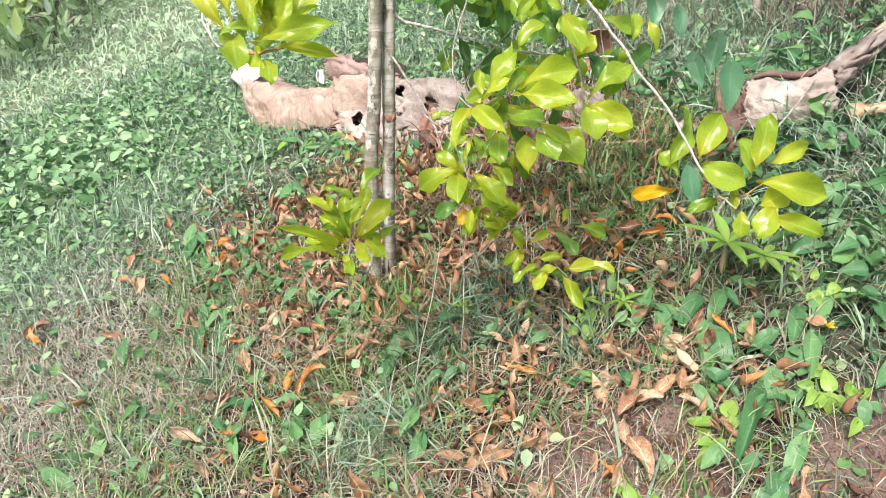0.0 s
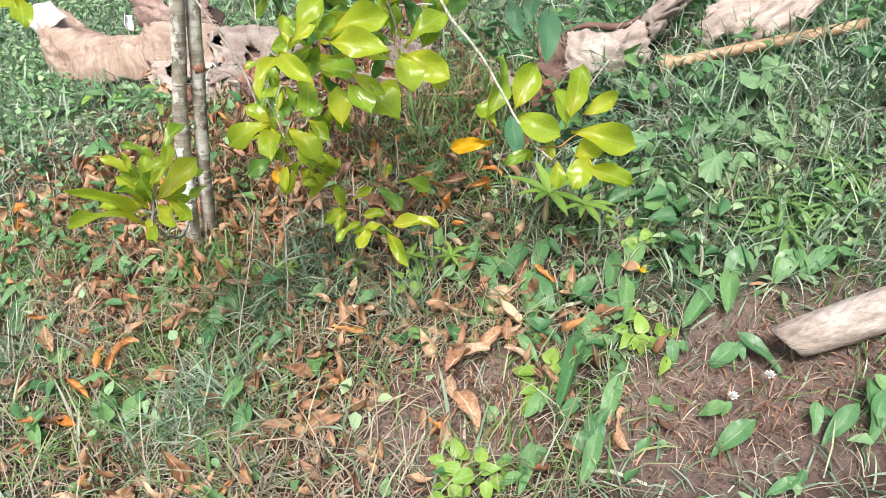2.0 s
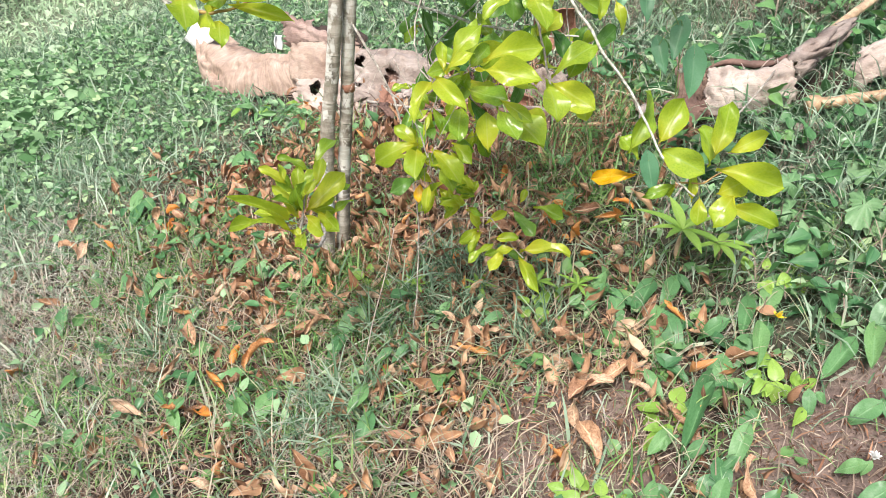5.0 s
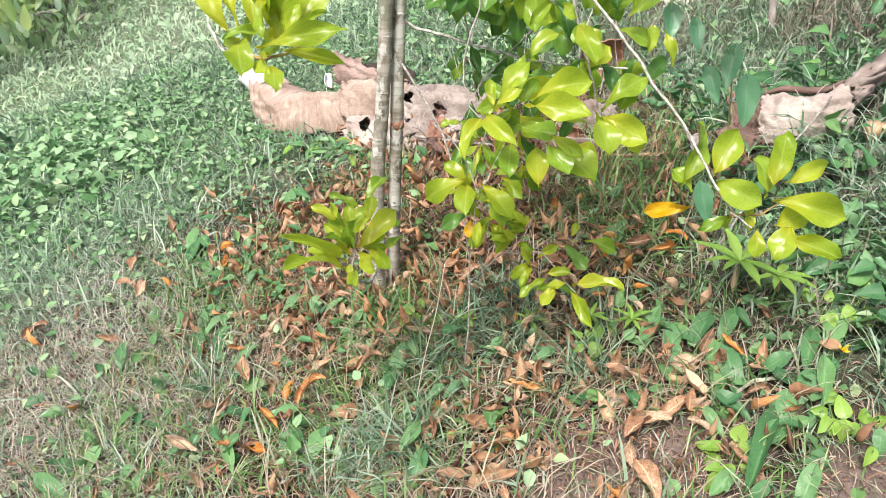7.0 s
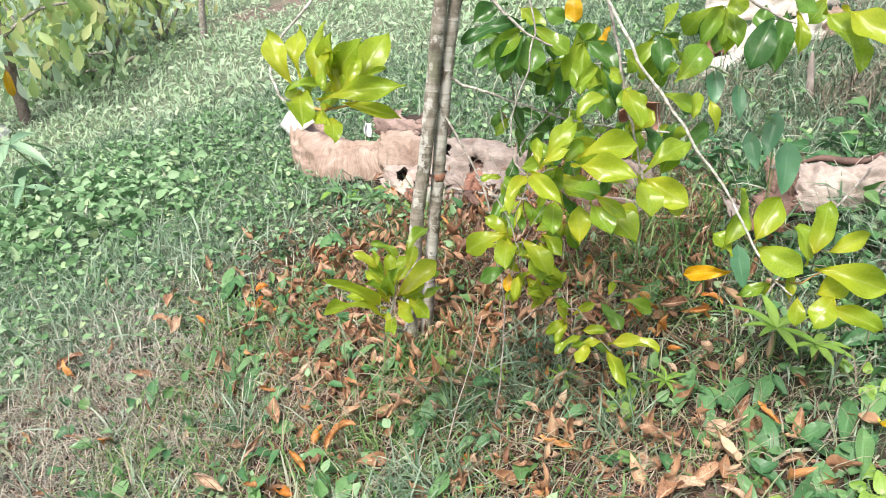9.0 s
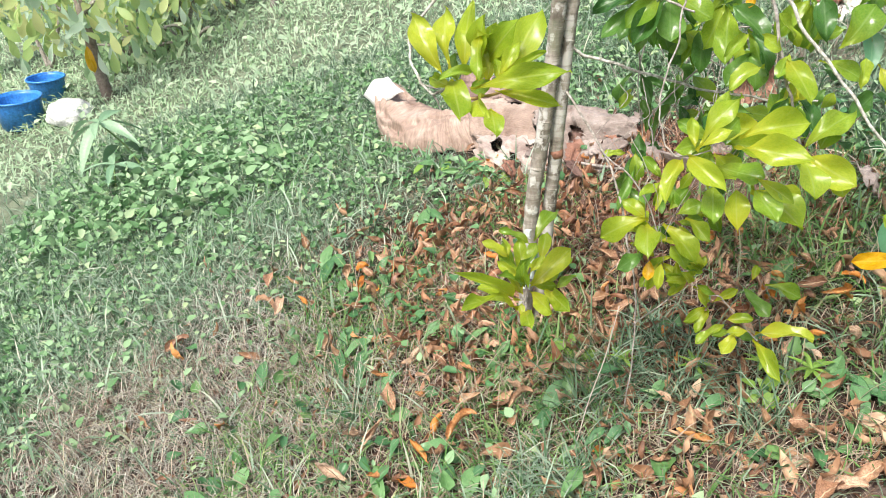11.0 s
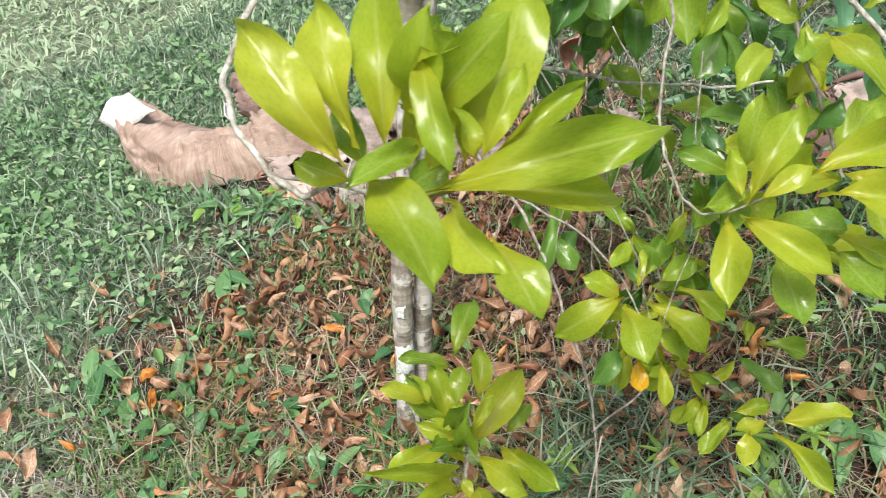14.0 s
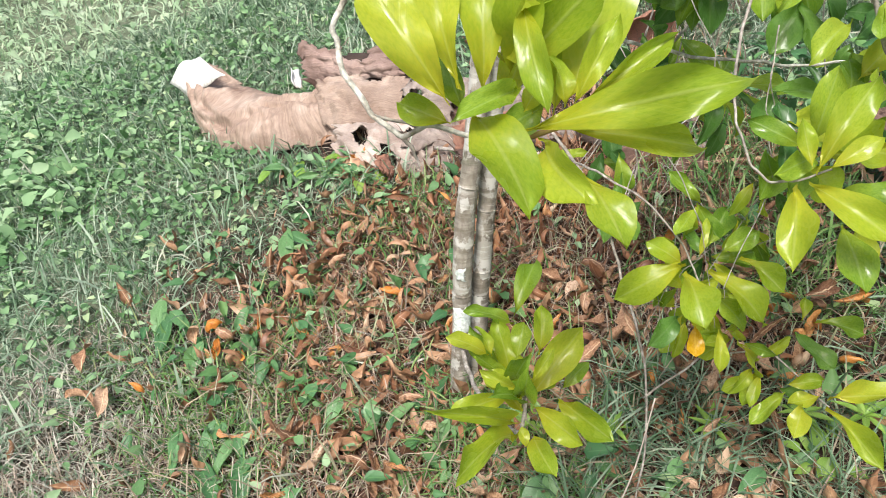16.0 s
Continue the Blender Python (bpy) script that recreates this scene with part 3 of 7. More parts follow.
def blades(name, x, y, height, width, lean, mat, label, category, lift=0.0):
    """Bent tapering blades, each an island of its own."""
    n = len(x)
    h = height * RNG.uniform(0.55, 1.35, n)
    w = width * RNG.uniform(0.6, 1.4, n)
    az = RNG.uniform(0, 2 * np.pi, n)
    tilt = np.abs(RNG.normal(0, lean, n))
    bend = RNG.uniform(0.2, 1.1, n)
    base = np.stack([x, y, gz(x, y) + lumps(x, y) - 0.004 + lift * RNG.random(n)], -1)
    out = np.stack([np.cos(az), np.sin(az), np.zeros(n)], -1)
    side = np.stack([-np.sin(az), np.cos(az), np.zeros(n)], -1)
    spin = RNG.uniform(-0.9, 0.9, n)[:, None]
    side = side * np.cos(spin) + np.array([0, 0, 1.0]) * np.sin(spin) * 0.6 + out * np.sin(spin) * 0.5
    rows = []
    for s, ww in ((0.0, 0.8), (0.4, 1.0), (0.75, 0.65), (1.0, 0.0)):
        a = tilt + bend * s
        c = base + (out * (np.sin(a) * s)[:, None] + np.array([0, 0, 1.0]) * (np.cos(a) * s)[:, None]) * h[:, None]
        if ww:
            rows += [c - side * (w * ww / 2)[:, None], c + side * (w * ww / 2)[:, None]]
        else:
            rows.append(c)
    v = np.stack(rows, 1).reshape(-1, 3)
    o = (np.arange(n) * 7)[:, None]
    quads = np.concatenate([o + np.array([[0, 1, 3, 2]]), o + np.array([[2, 3, 5, 4]])])
    tris = o + np.array([[4, 5, 6]])
    ob = part(name, array_mesh(name, v, [quads, tris]), mat)
    return tagged(ob, label, category, kind="stuff")


def small_leaves(name, x, y, size, lift, mat, label, category, flat=0.5, uv=True, shape=ovate, slim=0.62, roll=0.0, curl=0.0, variants=1, nu=2, nv=4):
    """Many small leaves with a fold, each an island of its own, at random tilt over the ground."""
    n = len(x)
    parts_v, parts_f, parts_uv, off = [], [], [], 0
    for k in range(variants):
        lv, lf, luv = leaf_grid(slim, 1.0, shape, 0.2, 0.15, 0.3 * (k % 3 - 1) * (variants > 1), 0.05 + 0.08 * (variants > 1), nu, nv, seed=k, roll=roll * (k + 1) / variants, curl=curl * (k + 0.5) / variants)
        sel = np.arange(n)[k::variants]
        m = len(sel)
        sz = size * RNG.uniform(0.5, 1.4, m)
        az = RNG.uniform(0, 2 * np.pi, m)
        ti = RNG.normal(0.1, flat, m)
        ro = RNG.normal(0, flat, m)
        ca, sa, ct, st, cr, sr = np.cos(az), np.sin(az), np.cos(ti), np.sin(ti), np.cos(ro), np.sin(ro)
        z0 = np.zeros(m)
        Rz = np.array([[ca, -sa, z0], [sa, ca, z0], [z0, z0, z0 + 1]]).transpose(2, 0, 1)
        Rx = np.array([[z0 + 1, z0, z0], [z0, ct, -st], [z0, st, ct]]).transpose(2, 0, 1)
        Ry = np.array([[cr, z0, sr], [z0, z0 + 1, z0], [-sr, z0, cr]]).transpose(2, 0, 1)
        R = Rz @ Rx @ Ry
        pts = np.einsum("nij,kj->nki", R, lv) * sz[:, None, None]
        xx, yy = x[sel], y[sel]
        base = np.stack([xx, yy, gz(xx, yy) + lumps(xx, yy) + lift * RNG.random(m) ** 1.5 + 0.002], -1)
        pts = pts + base[:, None, :]
        pts[:, :, 2] = np.maximum(pts[:, :, 2], (gz(pts[:, :, 0], pts[:, :, 1]) + lumps(pts[:, :, 0], pts[:, :, 1])) + 0.001)
        parts_v.append(pts.reshape(-1, 3))
        parts_f.append((lf[None] + (np.arange(m) * len(lv))[:, None, None]).reshape(-1, 4) + off)
        parts_uv.append(np.tile(luv, (m, 1)))
        off += m * len(lv)
    ob = part(name, array_mesh(name, np.concatenate(parts_v), [np.concatenate(parts_f)], np.concatenate(parts_uv)), mat)
    return tagged(ob, label, category, kind="stuff")


def no_trunk(x, y):
    return (x ** 2 + (y - 0.05) ** 2) > 0.0025


# short and long green grass near the camera
x, y = scatter(240000, (-2.3, 2.1, -1.4, 2.8), lambda x, y: np.clip(0.22 + 0.78 * lush_zone(x, y) - 0.06 * litter_zone(x, y) - 0.13 * core_zone(x, y), 0, 1) * (0.35 + 0.65 * clump(x, y)) * (1 - 0.9 * bare_zone(x, y)) * (1 - 0.95 * sheath_zone(x, y)) * (1 - 0.7 * shade_zone(x, y)))
blades("grass", x, y, 0.055, 0.0036, 0.6, M_GRASS, "dense short green grass on the slope", "grass")
x, y = scatter(34000, (-2.3, 2.1, -1.5, 2.8), lambda x, y: np.clip(0.15 + 0.75 * lush_zone(x, y) - 0.13 * core_zone(x, y), 0, 1) * (0.2 + 0.8 * clump(x + 0.1, y)) * (1 - 0.9 * bare_zone(x, y)) * (1 - 0.95 * sheath_zone(x, y)) * (1 - 0.7 * shade_zone(x, y)))
blades("long_grass", x, y, 0.12, 0.0062, 0.7, M_GRASS, "longer arching green grass blades among the weeds", "grass")
x, y = scatter(3600, (0.85, 2.2, -0.8, 1.3), lambda x, y: lush_zone(x, y) * (1 - sheath_zone(x, y)))
blades("coarse_grass", x, y, 0.12, 0.006, 0.8, M_GRASS, "coarse arching grass on the bank", "grass")
x, y = scatter(1500, (1.15, 1.9, -0.4, 0.1), lambda x, y: np.full_like(x, 0.8))
blades("long_grass", x, y, 0.17, 0.006, 0.6, M_GRASS, "long green grass standing before the cane and sheaths", "grass")
# the far slope, in the grass colour with haze mixed in
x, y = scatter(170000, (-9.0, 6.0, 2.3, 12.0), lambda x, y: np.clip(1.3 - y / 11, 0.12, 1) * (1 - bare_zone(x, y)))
blades("far_grass", x, y, 0.08, 0.011, 1.0, M_FARGRASS_HAZE, "green grass covering the slope further up, paled for haze", "grass")
x, y = scatter(14000, (-9.0, -2.1, -1.5, 2.5), lambda x, y: np.full_like(x, 0.9))
blades("grass", x, y, 0.08, 0.008, 0.7, M_GRASS, "green grass falling away down the slope", "grass")
x, y = scatter(70000, (-8.0, 8.0, -7.0, -1.35), lambda x, y: np.clip(1.15 + y / 8, 0.2, 1) * np.clip(1.2 - np.abs(x) / 8, 0.1, 1))
blades("grass", x, y, 0.08, 0.009, 0.8, M_GRASS, "grass covering the slope beyond the path", "grass")
x, y = scatter(30000, (2.05, 8.0, -1.4, 3.0), lambda x, y: np.clip(1.3 - x / 8, 0.2, 1))
blades("grass", x, y, 0.09, 0.009, 0.8, M_GRASS, "green grass climbing the bank", "grass")
# straw and thatch
x, y = scatter(140000, (-1.8, 1.5, -1.5, 1.6), lambda x, y: np.clip(0.2 + 0.6 * litter_zone(x, y) + 0.6 * (y < 0.35) * (x < 0.6), 0, 1) * (0.15 + 0.85 * clump(x + 0.3, y + 0.2)) * (1 - 0.55 * bare_zone(x, y)) * (1 - 0.75 * lush_zone(x, y)) * (1 - 0.6 * shade_zone(x, y)))
blades("dry_grass", x, y, 0.06, 0.0022, 1.3, M_STRAW, "matted dry straw and thin dead grass stalks", "dry grass", 0.014)
x, y = scatter(16000, (-1.3, 1.0, -1.4, 0.4), lambda x, y: np.clip(0.35 + 0.5 * litter_zone(x, y), 0, 1) * (0.2 + 0.8 * clump(x, y + 0.3)) * (1 - 0.6 * bare_zone(x, y)) * (1 - 0.8 * lush_zone(x, y)))
blades("dry_grass", x, y, 0.12, 0.0026, 1.25, M_OLIVE, "long bent olive and tan stalks over the litter", "dry grass", 0.02)
x, y = scatter(2600, (0.95, 2.1, -0.7, 0.75), lambda x, y: np.clip(0.5 + 0.6 * np.sin(4 * x + 2) * np.sin(5 * y + 1), 0, 1) * (1 - bare_zone(x, y)) * (1 - sheath_zone(x, y)))
small_leaves("bank_weeds", x, y, 0.055, 0.1, M_SMALLWEED, "dark green broad-leaved weeds and vines over the bank", "weeds", 0.45, shape=heart, slim=0.6, nu=4, nv=6)
x, y = scatter(16000, (0.6, 2.6, 0.3, 1.9), lambda x, y: 0.25 * np.clip(1.1 - ((x - 1.05) / 0.35) ** 2 - ((y - 1.05) / 0.3) ** 2, 0, 1) + np.clip(1.2 - ((x - 1.75) / 0.3) ** 2 - ((y - 0.68) / 0.3) ** 2, 0, 1))
blades("dry_grass", x, y, 0.11, 0.004, 1.1, M_DEADGRASS, "heap of dead grey brown grass on the slope", "dry grass", 0.05)
x, y = scatter(9000, (0.2, 1.6, -1.5, -0.3), lambda x, y: bare_zone(x, y))
blades("dry_grass", x, y, 0.045, 0.0018, 1.6, M_STRAW, "thin dead stalks strewn over the bare soil", "dry grass", 0.004)
x, y = scatter(14000, (0.2, 1.6, -1.5, -0.3), lambda x, y: 0.1 + bare_zone(x, y))
small_leaves("soil_crumbs", x, y, 0.006, 0.002, M_CRUMB, "crumbs of soil and bark on the bare ground", "soil crumbs", 0.7, shape=ovate, slim=0.8, roll=1.2)
x, y = scatter(8000, (0.85, 2.2, -0.6, 1.8), lambda x, y: np.clip(0.4 + 0.6 * np.sin(3 * x + 1) * np.sin(4 * y), 0, 1))
blades("dry_grass", x, y, 0.1, 0.003, 1.0, M_DEADGRASS, "dead grey brown stalks among the grass of the bank", "dry grass", 0.04)
x, y = scatter(3000, (0.45, 1.15, -0.25, 0.75), lambda x, y: np.clip(1.3 - ((x - 0.72) / 0.24) ** 2 - ((y - 0.2) / 0.34) ** 2, 0, 1))
blades("grass", x, y, 0.13, 0.0055, 0.8, M_FRESH, "tuft of dark green grass shaded by the tree", "grass")
x, y = scatter(26000, (-1.7, -0.25, -0.7, 1.0), lambda x, y: np.clip(1.2 - ((x + 0.95) / 0.6) ** 2 - ((y - 0.1) / 0.7) ** 2, 0, 1))
blades("dry_grass", x, y, 0.06, 0.0024, 1.2, M_THATCH, "pale grey dead grass matted over the slope", "dry grass", 0.02)
x, y = scatter(5500, (0.2, 1.15, -0.1, 1.0), shade_zone)
blades("dead_stalks", x, y, 0.1, 0.003, 1.35, M_CHAFF, "brown dead stalks and fibres under the branches", "dry grass", 0.03)
# broad ground cover
x, y = scatter(125000, (-2.3, 2.1, -1.4, 2.6), lambda x, y: np.clip(0.05 + 0.7 * lush_zone(x, y) * (0.6 + 0.4 * np.sin(2.2 * x + 1.0) * np.sin(1.9 * y)), 0, 1) * (0.3 + 0.7 * clump(x + 0.2, y + 0.5)) * (1 - sheath_zone(x, y)) * (1 - 0.9 * bare_zone(x, y)) * (1 - 0.6 * (x > 0.9)))
small_leaves("ground_cover", x, y, 0.031, 0.05, M_COVER, "low creeping weeds with small oval green leaves", "weeds", 0.45)
x, y = scatter(5000, (-2.4, -0.5, 0.9, 2.5), lambda x, y: np.clip(1.2 - ((x + 1.45) / 0.75) ** 2 - ((y - 1.65) / 0.5) ** 2, 0, 1))
small_leaves("broad_weeds", x, y, 0.05, 0.13, M_COVER, "patch of taller broad-leaved green weeds", "weeds", 0.55)
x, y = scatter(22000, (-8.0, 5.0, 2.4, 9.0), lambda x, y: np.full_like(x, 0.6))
small_leaves("far_ground_cover", x, y, 0.045, 0.1, M_FARGRASS_HAZE, "leafy weeds on the slope further up, paled for haze", "weeds", 0.5)
x, y = scatter(800, (-1.2, 1.0, -1.1, 1.0), lambda x, y: np.clip(0.5 + 0.5 * np.sin(6 * x + 1) * np.sin(5 * y + 2), 0, 1) * (1 - bare_zone(x, y)) * (1 - lush_zone(x, y)))
small_leaves("small_weeds", x, y, 0.045, 0.045, M_SMALLWEED, "small scattered weeds with heart-shaped green leaves", "weeds", 0.4, shape=heart, slim=0.62, nu=4, nv=6)
x, y = scatter(450, (-0.7, 0.15, -0.35, 0.75), lambda x, y: np.clip(0.5 + 0.7 * np.sin(8 * x + 2) * np.sin(7 * y + 1), 0, 1))
small_leaves("small_weeds", x, y, 0.045, 0.06, M_SMALLWEED, "seedling weeds with arrow-shaped leaves among the litter", "weeds", 0.45, shape=heart, slim=0.5, nu=4, nv=6)
x, y = scatter(9000, (-0.8, 0.2, -0.5, 0.8), lambda x, y: np.clip(0.4 + 0.7 * np.sin(6 * x + 1) * np.sin(7 * y + 3), 0, 1))
blades("grass", x, y, 0.07, 0.0035, 0.8, M_FRESH, "fine green grass among the fallen leaves", "grass")
x, y = scatter(420, (-0.09, 0.14, -0.08, 0.06), lambda x, y: np.full_like(x, 0.9))
blades("grass", x, y, 0.085, 0.0042, 0.6, M_FRESH, "fresh grass round the foot of the stems", "grass")
for cx, cy in ((-0.06, -0.46), (0.02, -0.52), (-0.12, -0.55), (0.12, -0.3), (0.3, -0.32), (-0.45, -0.1), (0.42, -0.45), (0.28, -0.12), (0.36, -0.21), (0.5, -0.3), (0.2, -0.22)):
    x, y = RNG.normal(cx, 0.035, 90), RNG.normal(cy, 0.03, 90)
    blades("grass", x, y, 0.13, 0.0038, 0.6, M_GRASS, "tuft of long thin pale green grass blades", "grass")
# fresh green blades and rust-brown chaff in the litter
x, y = scatter(11500, (-0.9, 1.3, -1.3, 0.6), lambda x, y: np.clip(0.35 + 0.3 * (x < 0.1) * (y < 0.0) + 0.65 * np.sin(7 * x + 3 * y) * np.sin(6 * y - 2 * x + 1), 0, 1) * (1 - 0.85 * bare_zone(x, y)) * (1 - 0.1 * core_zone(x, y)))
blades("grass", x, y, 0.085, 0.0042, 0.75, M_FRESH, "fresh green grass growing through the leaf litter", "grass")
x, y = scatter(60000, (-0.9, 1.2, -1.1, 1.2), lambda x, y: np.clip(core_zone(x, y) + 0.25 * litter_zone(x, y) + 0.3 * bare_zone(x, y), 0, 1) * (1 - 0.9 * lush_zone(x, y)))
blades("litter_chaff", x, y, 0.032, 0.0032, 1.45, M_CHAFF, "fine rust-brown chaff and broken leaf strips", "leaf litter", 0.012)
# loose brown litter
x, y = scatter(10000, (-1.3, 1.4, -1.4, 1.5), lambda x, y: np.clip(0.05 + 0.25 * litter_zone(x, y) ** 1.3 + 0.7 * core_zone(x, y), 0, 1) * (1 - 0.7 * bare_zone(x, y)) * (1 - 0.85 * lush_zone(x, y)))
small_leaves("leaf_litter", x, y, 0.045, 0.018, M_DRYSTUFF, "brown decaying leaf litter lying under the tree", "leaf litter", 0.5, shape=lance, slim=0.36, roll=2.2, curl=3.4, variants=6)

x, y = scatter(3600, (-0.9, 1.1, -0.6, 1.2), lambda x, y: core_zone(x, y) * (0.55 + 0.45 * np.sin(9 * x + 2) * np.sin(8 * y + 1)) * (1 - 0.9 * lush_zone(x, y)))
small_leaves("rolled_litter", x, y, 0.066, 0.03, M_RUSTLEAF, "rust-brown dry leaves rolled into rings round the stems", "leaf litter", 0.9, shape=ovate, slim=0.3, roll=1.0, curl=5.6, variants=8, nu=4, nv=9)
x, y = scatter(3200, (-1.1, 1.2, -1.2, 1.1), lambda x, y: np.clip(0.03 + 0.75 * litter_zone(x, y) * (0.6 + 0.4 * np.sin(5 * x + 3) * np.sin(4 * y)), 0, 1) * (1 - 0.5 * bare_zone(x, y)) * (1 - 0.8 * lush_zone(x, y)))
small_leaves("curled_litter", x, y, 0.06, 0.03, M_DRYPALE, "tan and orange curled dry leaves among the grass", "leaf litter", 0.55, shape=ovate, slim=0.46, roll=2.0, curl=2.6, variants=8, nu=4, nv=7)

# ---- the tree ----
TREE_LEAVES = {}
for key, mat in (("lime", M_LIME), ("green", M_GREEN), ("dark", M_DARK), ("yellow", M_YELLOW)):
    TREE_LEAVES[key] = []
    for k, (fold, dome, twist, wave) in enumerate([(0.10, 0.10, 0.1, 0.05), (0.24, 0.16, 0.35, 0.07), (0.16, -0.06, -0.35, 0.06), (0.32, 0.08, 0.15, 0.08), (0.10, 0.2, 0.5, 0.06), (0.2, 0.04, -0.3, 0.09), (0.28, 0.14, -0.5, 0.06), (0.06, 0.12, 0.0, 0.08)]):
        v, f, uv = leaf_grid(1.0, 1.0, obovate, fold * 0.6, 0.0, twist * 1.2, wave * 1.25, 6, 16, seed=k, dome=dome * 0.9)
        me = array_mesh("leaf", v, [f], uv)
        me.materials.append(mat)
        me.shade_smooth()
        TREE_LEAVES[key].append(me)

RND = random.Random(11)


def place_leaf(base, tip, width, colour, parent, facing=(-0.15, -0.75, 0.65), name="leaf"):
    """One leaf from its foot to its tip, turned so that its face looks roughly along facing."""
    base, tip = Vector(base), Vector(tip)
    d = tip - base
    length = d.length
    d.normalize()
    f = Vector(facing) + Vector((RND.uniform(-0.5, 0.5), RND.uniform(-0.3, 0.3), RND.uniform(-0.3, 0.3)))
    n = (f - d * f.dot(d)).normalized()
    x = d.cross(n)
    m = Matrix(((x.x, d.x, n.x, 0), (x.y, d.y, n.y, 0), (x.z, d.z, n.z, 0), (0, 0, 0, 1)))
    ob = new(name, RND.choice(TREE_LEAVES[colour]))
    ob.parent = parent
    ob.matrix_parent_inverse = parent.matrix_world.inverted()
    ob.matrix_basis = Matrix.Translation(base) @ m @ Matrix.Diagonal((width * 0.92, length * 1.04, length * 0.9, 1))
    return ob


TOP = [
    ((-0.226, -0.620, 0.904), (-0.264, -0.568, 0.974), 0.038),
    ((-0.216, -0.608, 0.909), (-0.217, -0.553, 0.979), 0.032),
    ((-0.196, -0.596, 0.897), (-0.179, -0.548, 0.984), 0.037),
    ((-0.173, -0.602, 0.957), (-0.182, -0.661, 0.913), 0.022),
    ((-0.167, -0.610, 0.886), (-0.149, -0.571, 0.959), 0.035),
    ((-0.142, -0.605, 0.885), (-0.086, -0.557, 0.970), 0.052),
    ((-0.154, -0.640, 0.901), (-0.124, -0.631, 0.949), 0.020),
    ((-0.146, -0.640, 0.904), (-0.093, -0.645, 0.939), 0.016),
    ((-0.191, -0.647, 0.893), (-0.069, -0.685, 0.922), 0.035),
    ((-0.157, -0.636, 0.886), (-0.072, -0.657, 0.868), 0.024),
    ((-0.212, -0.626, 0.899), (-0.209, -0.703, 0.872), 0.041),
    ((-0.174, -0.645, 0.885), (-0.175, -0.710, 0.875), 0.032),
    ((-0.168, -0.685, 0.879), (-0.166, -0.734, 0.859), 0.030),
]
TOPB = [
    ((-0.182, -0.626, 0.912), (-0.233, -0.651, 0.909), 0.019),
    ((-0.213, -0.581, 0.875), (-0.241, -0.556, 0.884), 0.023),
    ((-0.155, -0.609, 0.892), (-0.187, -0.609, 0.879), 0.023),
    ((-0.180, -0.585, 0.882), (-0.141, -0.545, 0.925), 0.029),
    ((-0.146, -0.597, 0.877), (-0.114, -0.557, 0.938), 0.033),
    ((-0.203, -0.581, 0.880), (-0.203, -0.539, 0.910), 0.024),
    ((-0.150, -0.622, 0.893), (-0.154, -0.605, 0.920), 0.019),
    ((-0.180, -0.625, 0.895), (-0.168, -0.628, 0.915), 0.015),
]
BOT = [
    ((-0.088, -0.429, 0.409), (-0.199, -0.462, 0.495), 0.021),
    ((-0.088, -0.437, 0.397), (-0.196, -0.539, 0.474), 0.033),
    ((-0.071, -0.442, 0.397), (-0.076, -0.511, 0.404), 0.035),
    ((-0.065, -0.425, 0.426), (-0.037, -0.496, 0.425), 0.035),
    ((-0.034, -0.430, 0.433), (-0.008, -0.513, 0.437), 0.036),
    ((-0.063, -0.412, 0.428), (0.014, -0.382, 0.489), 0.046),
    ((-0.070, -0.425, 0.461), (-0.037, -0.412, 0.495), 0.016),
    ((-0.041, -0.382, 0.464), (-0.024, -0.346, 0.507), 0.027),
    ((-0.042, -0.304, 0.468), (0.011, -0.248, 0.503), 0.035),
    ((-0.065, -0.369, 0.454), (-0.041, -0.335, 0.478), 0.028),
    ((-0.051, -0.324, 0.472), (-0.110, -0.312, 0.500), 0.024),
    ((-0.099, -0.363, 0.465), (-0.147, -0.352, 0.497), 0.027),
    ((-0.101, -0.380, 0.477), (-0.111, -0.349, 0.500), 0.018),
]
BOTB = [
    ((-0.084, -0.423, 0.457), (-0.125, -0.405, 0.484), 0.020),
    ((-0.078, -0.424, 0.421), (-0.106, -0.374, 0.447), 0.037),
    ((-0.008, -0.359, 0.439), (0.029, -0.341, 0.445), 0.024),
    ((-0.082, -0.448, 0.384), (-0.082, -0.434, 0.405), 0.015),
    ((-0.064, -0.391, 0.421), (-0.059, -0.359, 0.453), 0.020),
    ((-0.011, -0.392, 0.406), (0.031, -0.379, 0.427), 0.024),
    ((-0.086, -0.376, 0.397), (-0.132, -0.367, 0.389), 0.024),
]
MID = [
    ((0.167, -0.360, 0.537), (0.086, -0.340, 0.491), 0.047),
    ((0.163, -0.358, 0.537), (0.123, -0.336, 0.565), 0.033),
    ((0.163, -0.364, 0.528), (0.147, -0.439, 0.500), 0.049),
    ((0.192, -0.373, 0.531), (0.239, -0.435, 0.479), 0.048),
    ((0.231, -0.379, 0.545), (0.260, -0.432, 0.521), 0.028),
    ((0.212, -0.337, 0.540), (0.255, -0.308, 0.572), 0.031),
    ((0.222, -0.354, 0.540), (0.269, -0.357, 0.563), 0.033),
    ((0.173, -0.375, 0.556), (0.189, -0.355, 0.596), 0.012),
    ((0.201, -0.339, 0.531), (0.197, -0.299, 0.552), 0.026),
    ((0.163, -0.369, 0.462), (0.107, -0.395, 0.449), 0.033),
    ((0.180, -0.427, 0.480), (0.166, -0.460, 0.442), 0.020),
    ((0.211, -0.372, 0.486), (0.230, -0.413, 0.455), 0.040),
    ((0.239, -0.349, 0.519), (0.277, -0.348, 0.524), 0.038),
]
MIDB = [
    ((0.165, -0.402, 0.471), (0.159, -0.421, 0.438), 0.024),
]
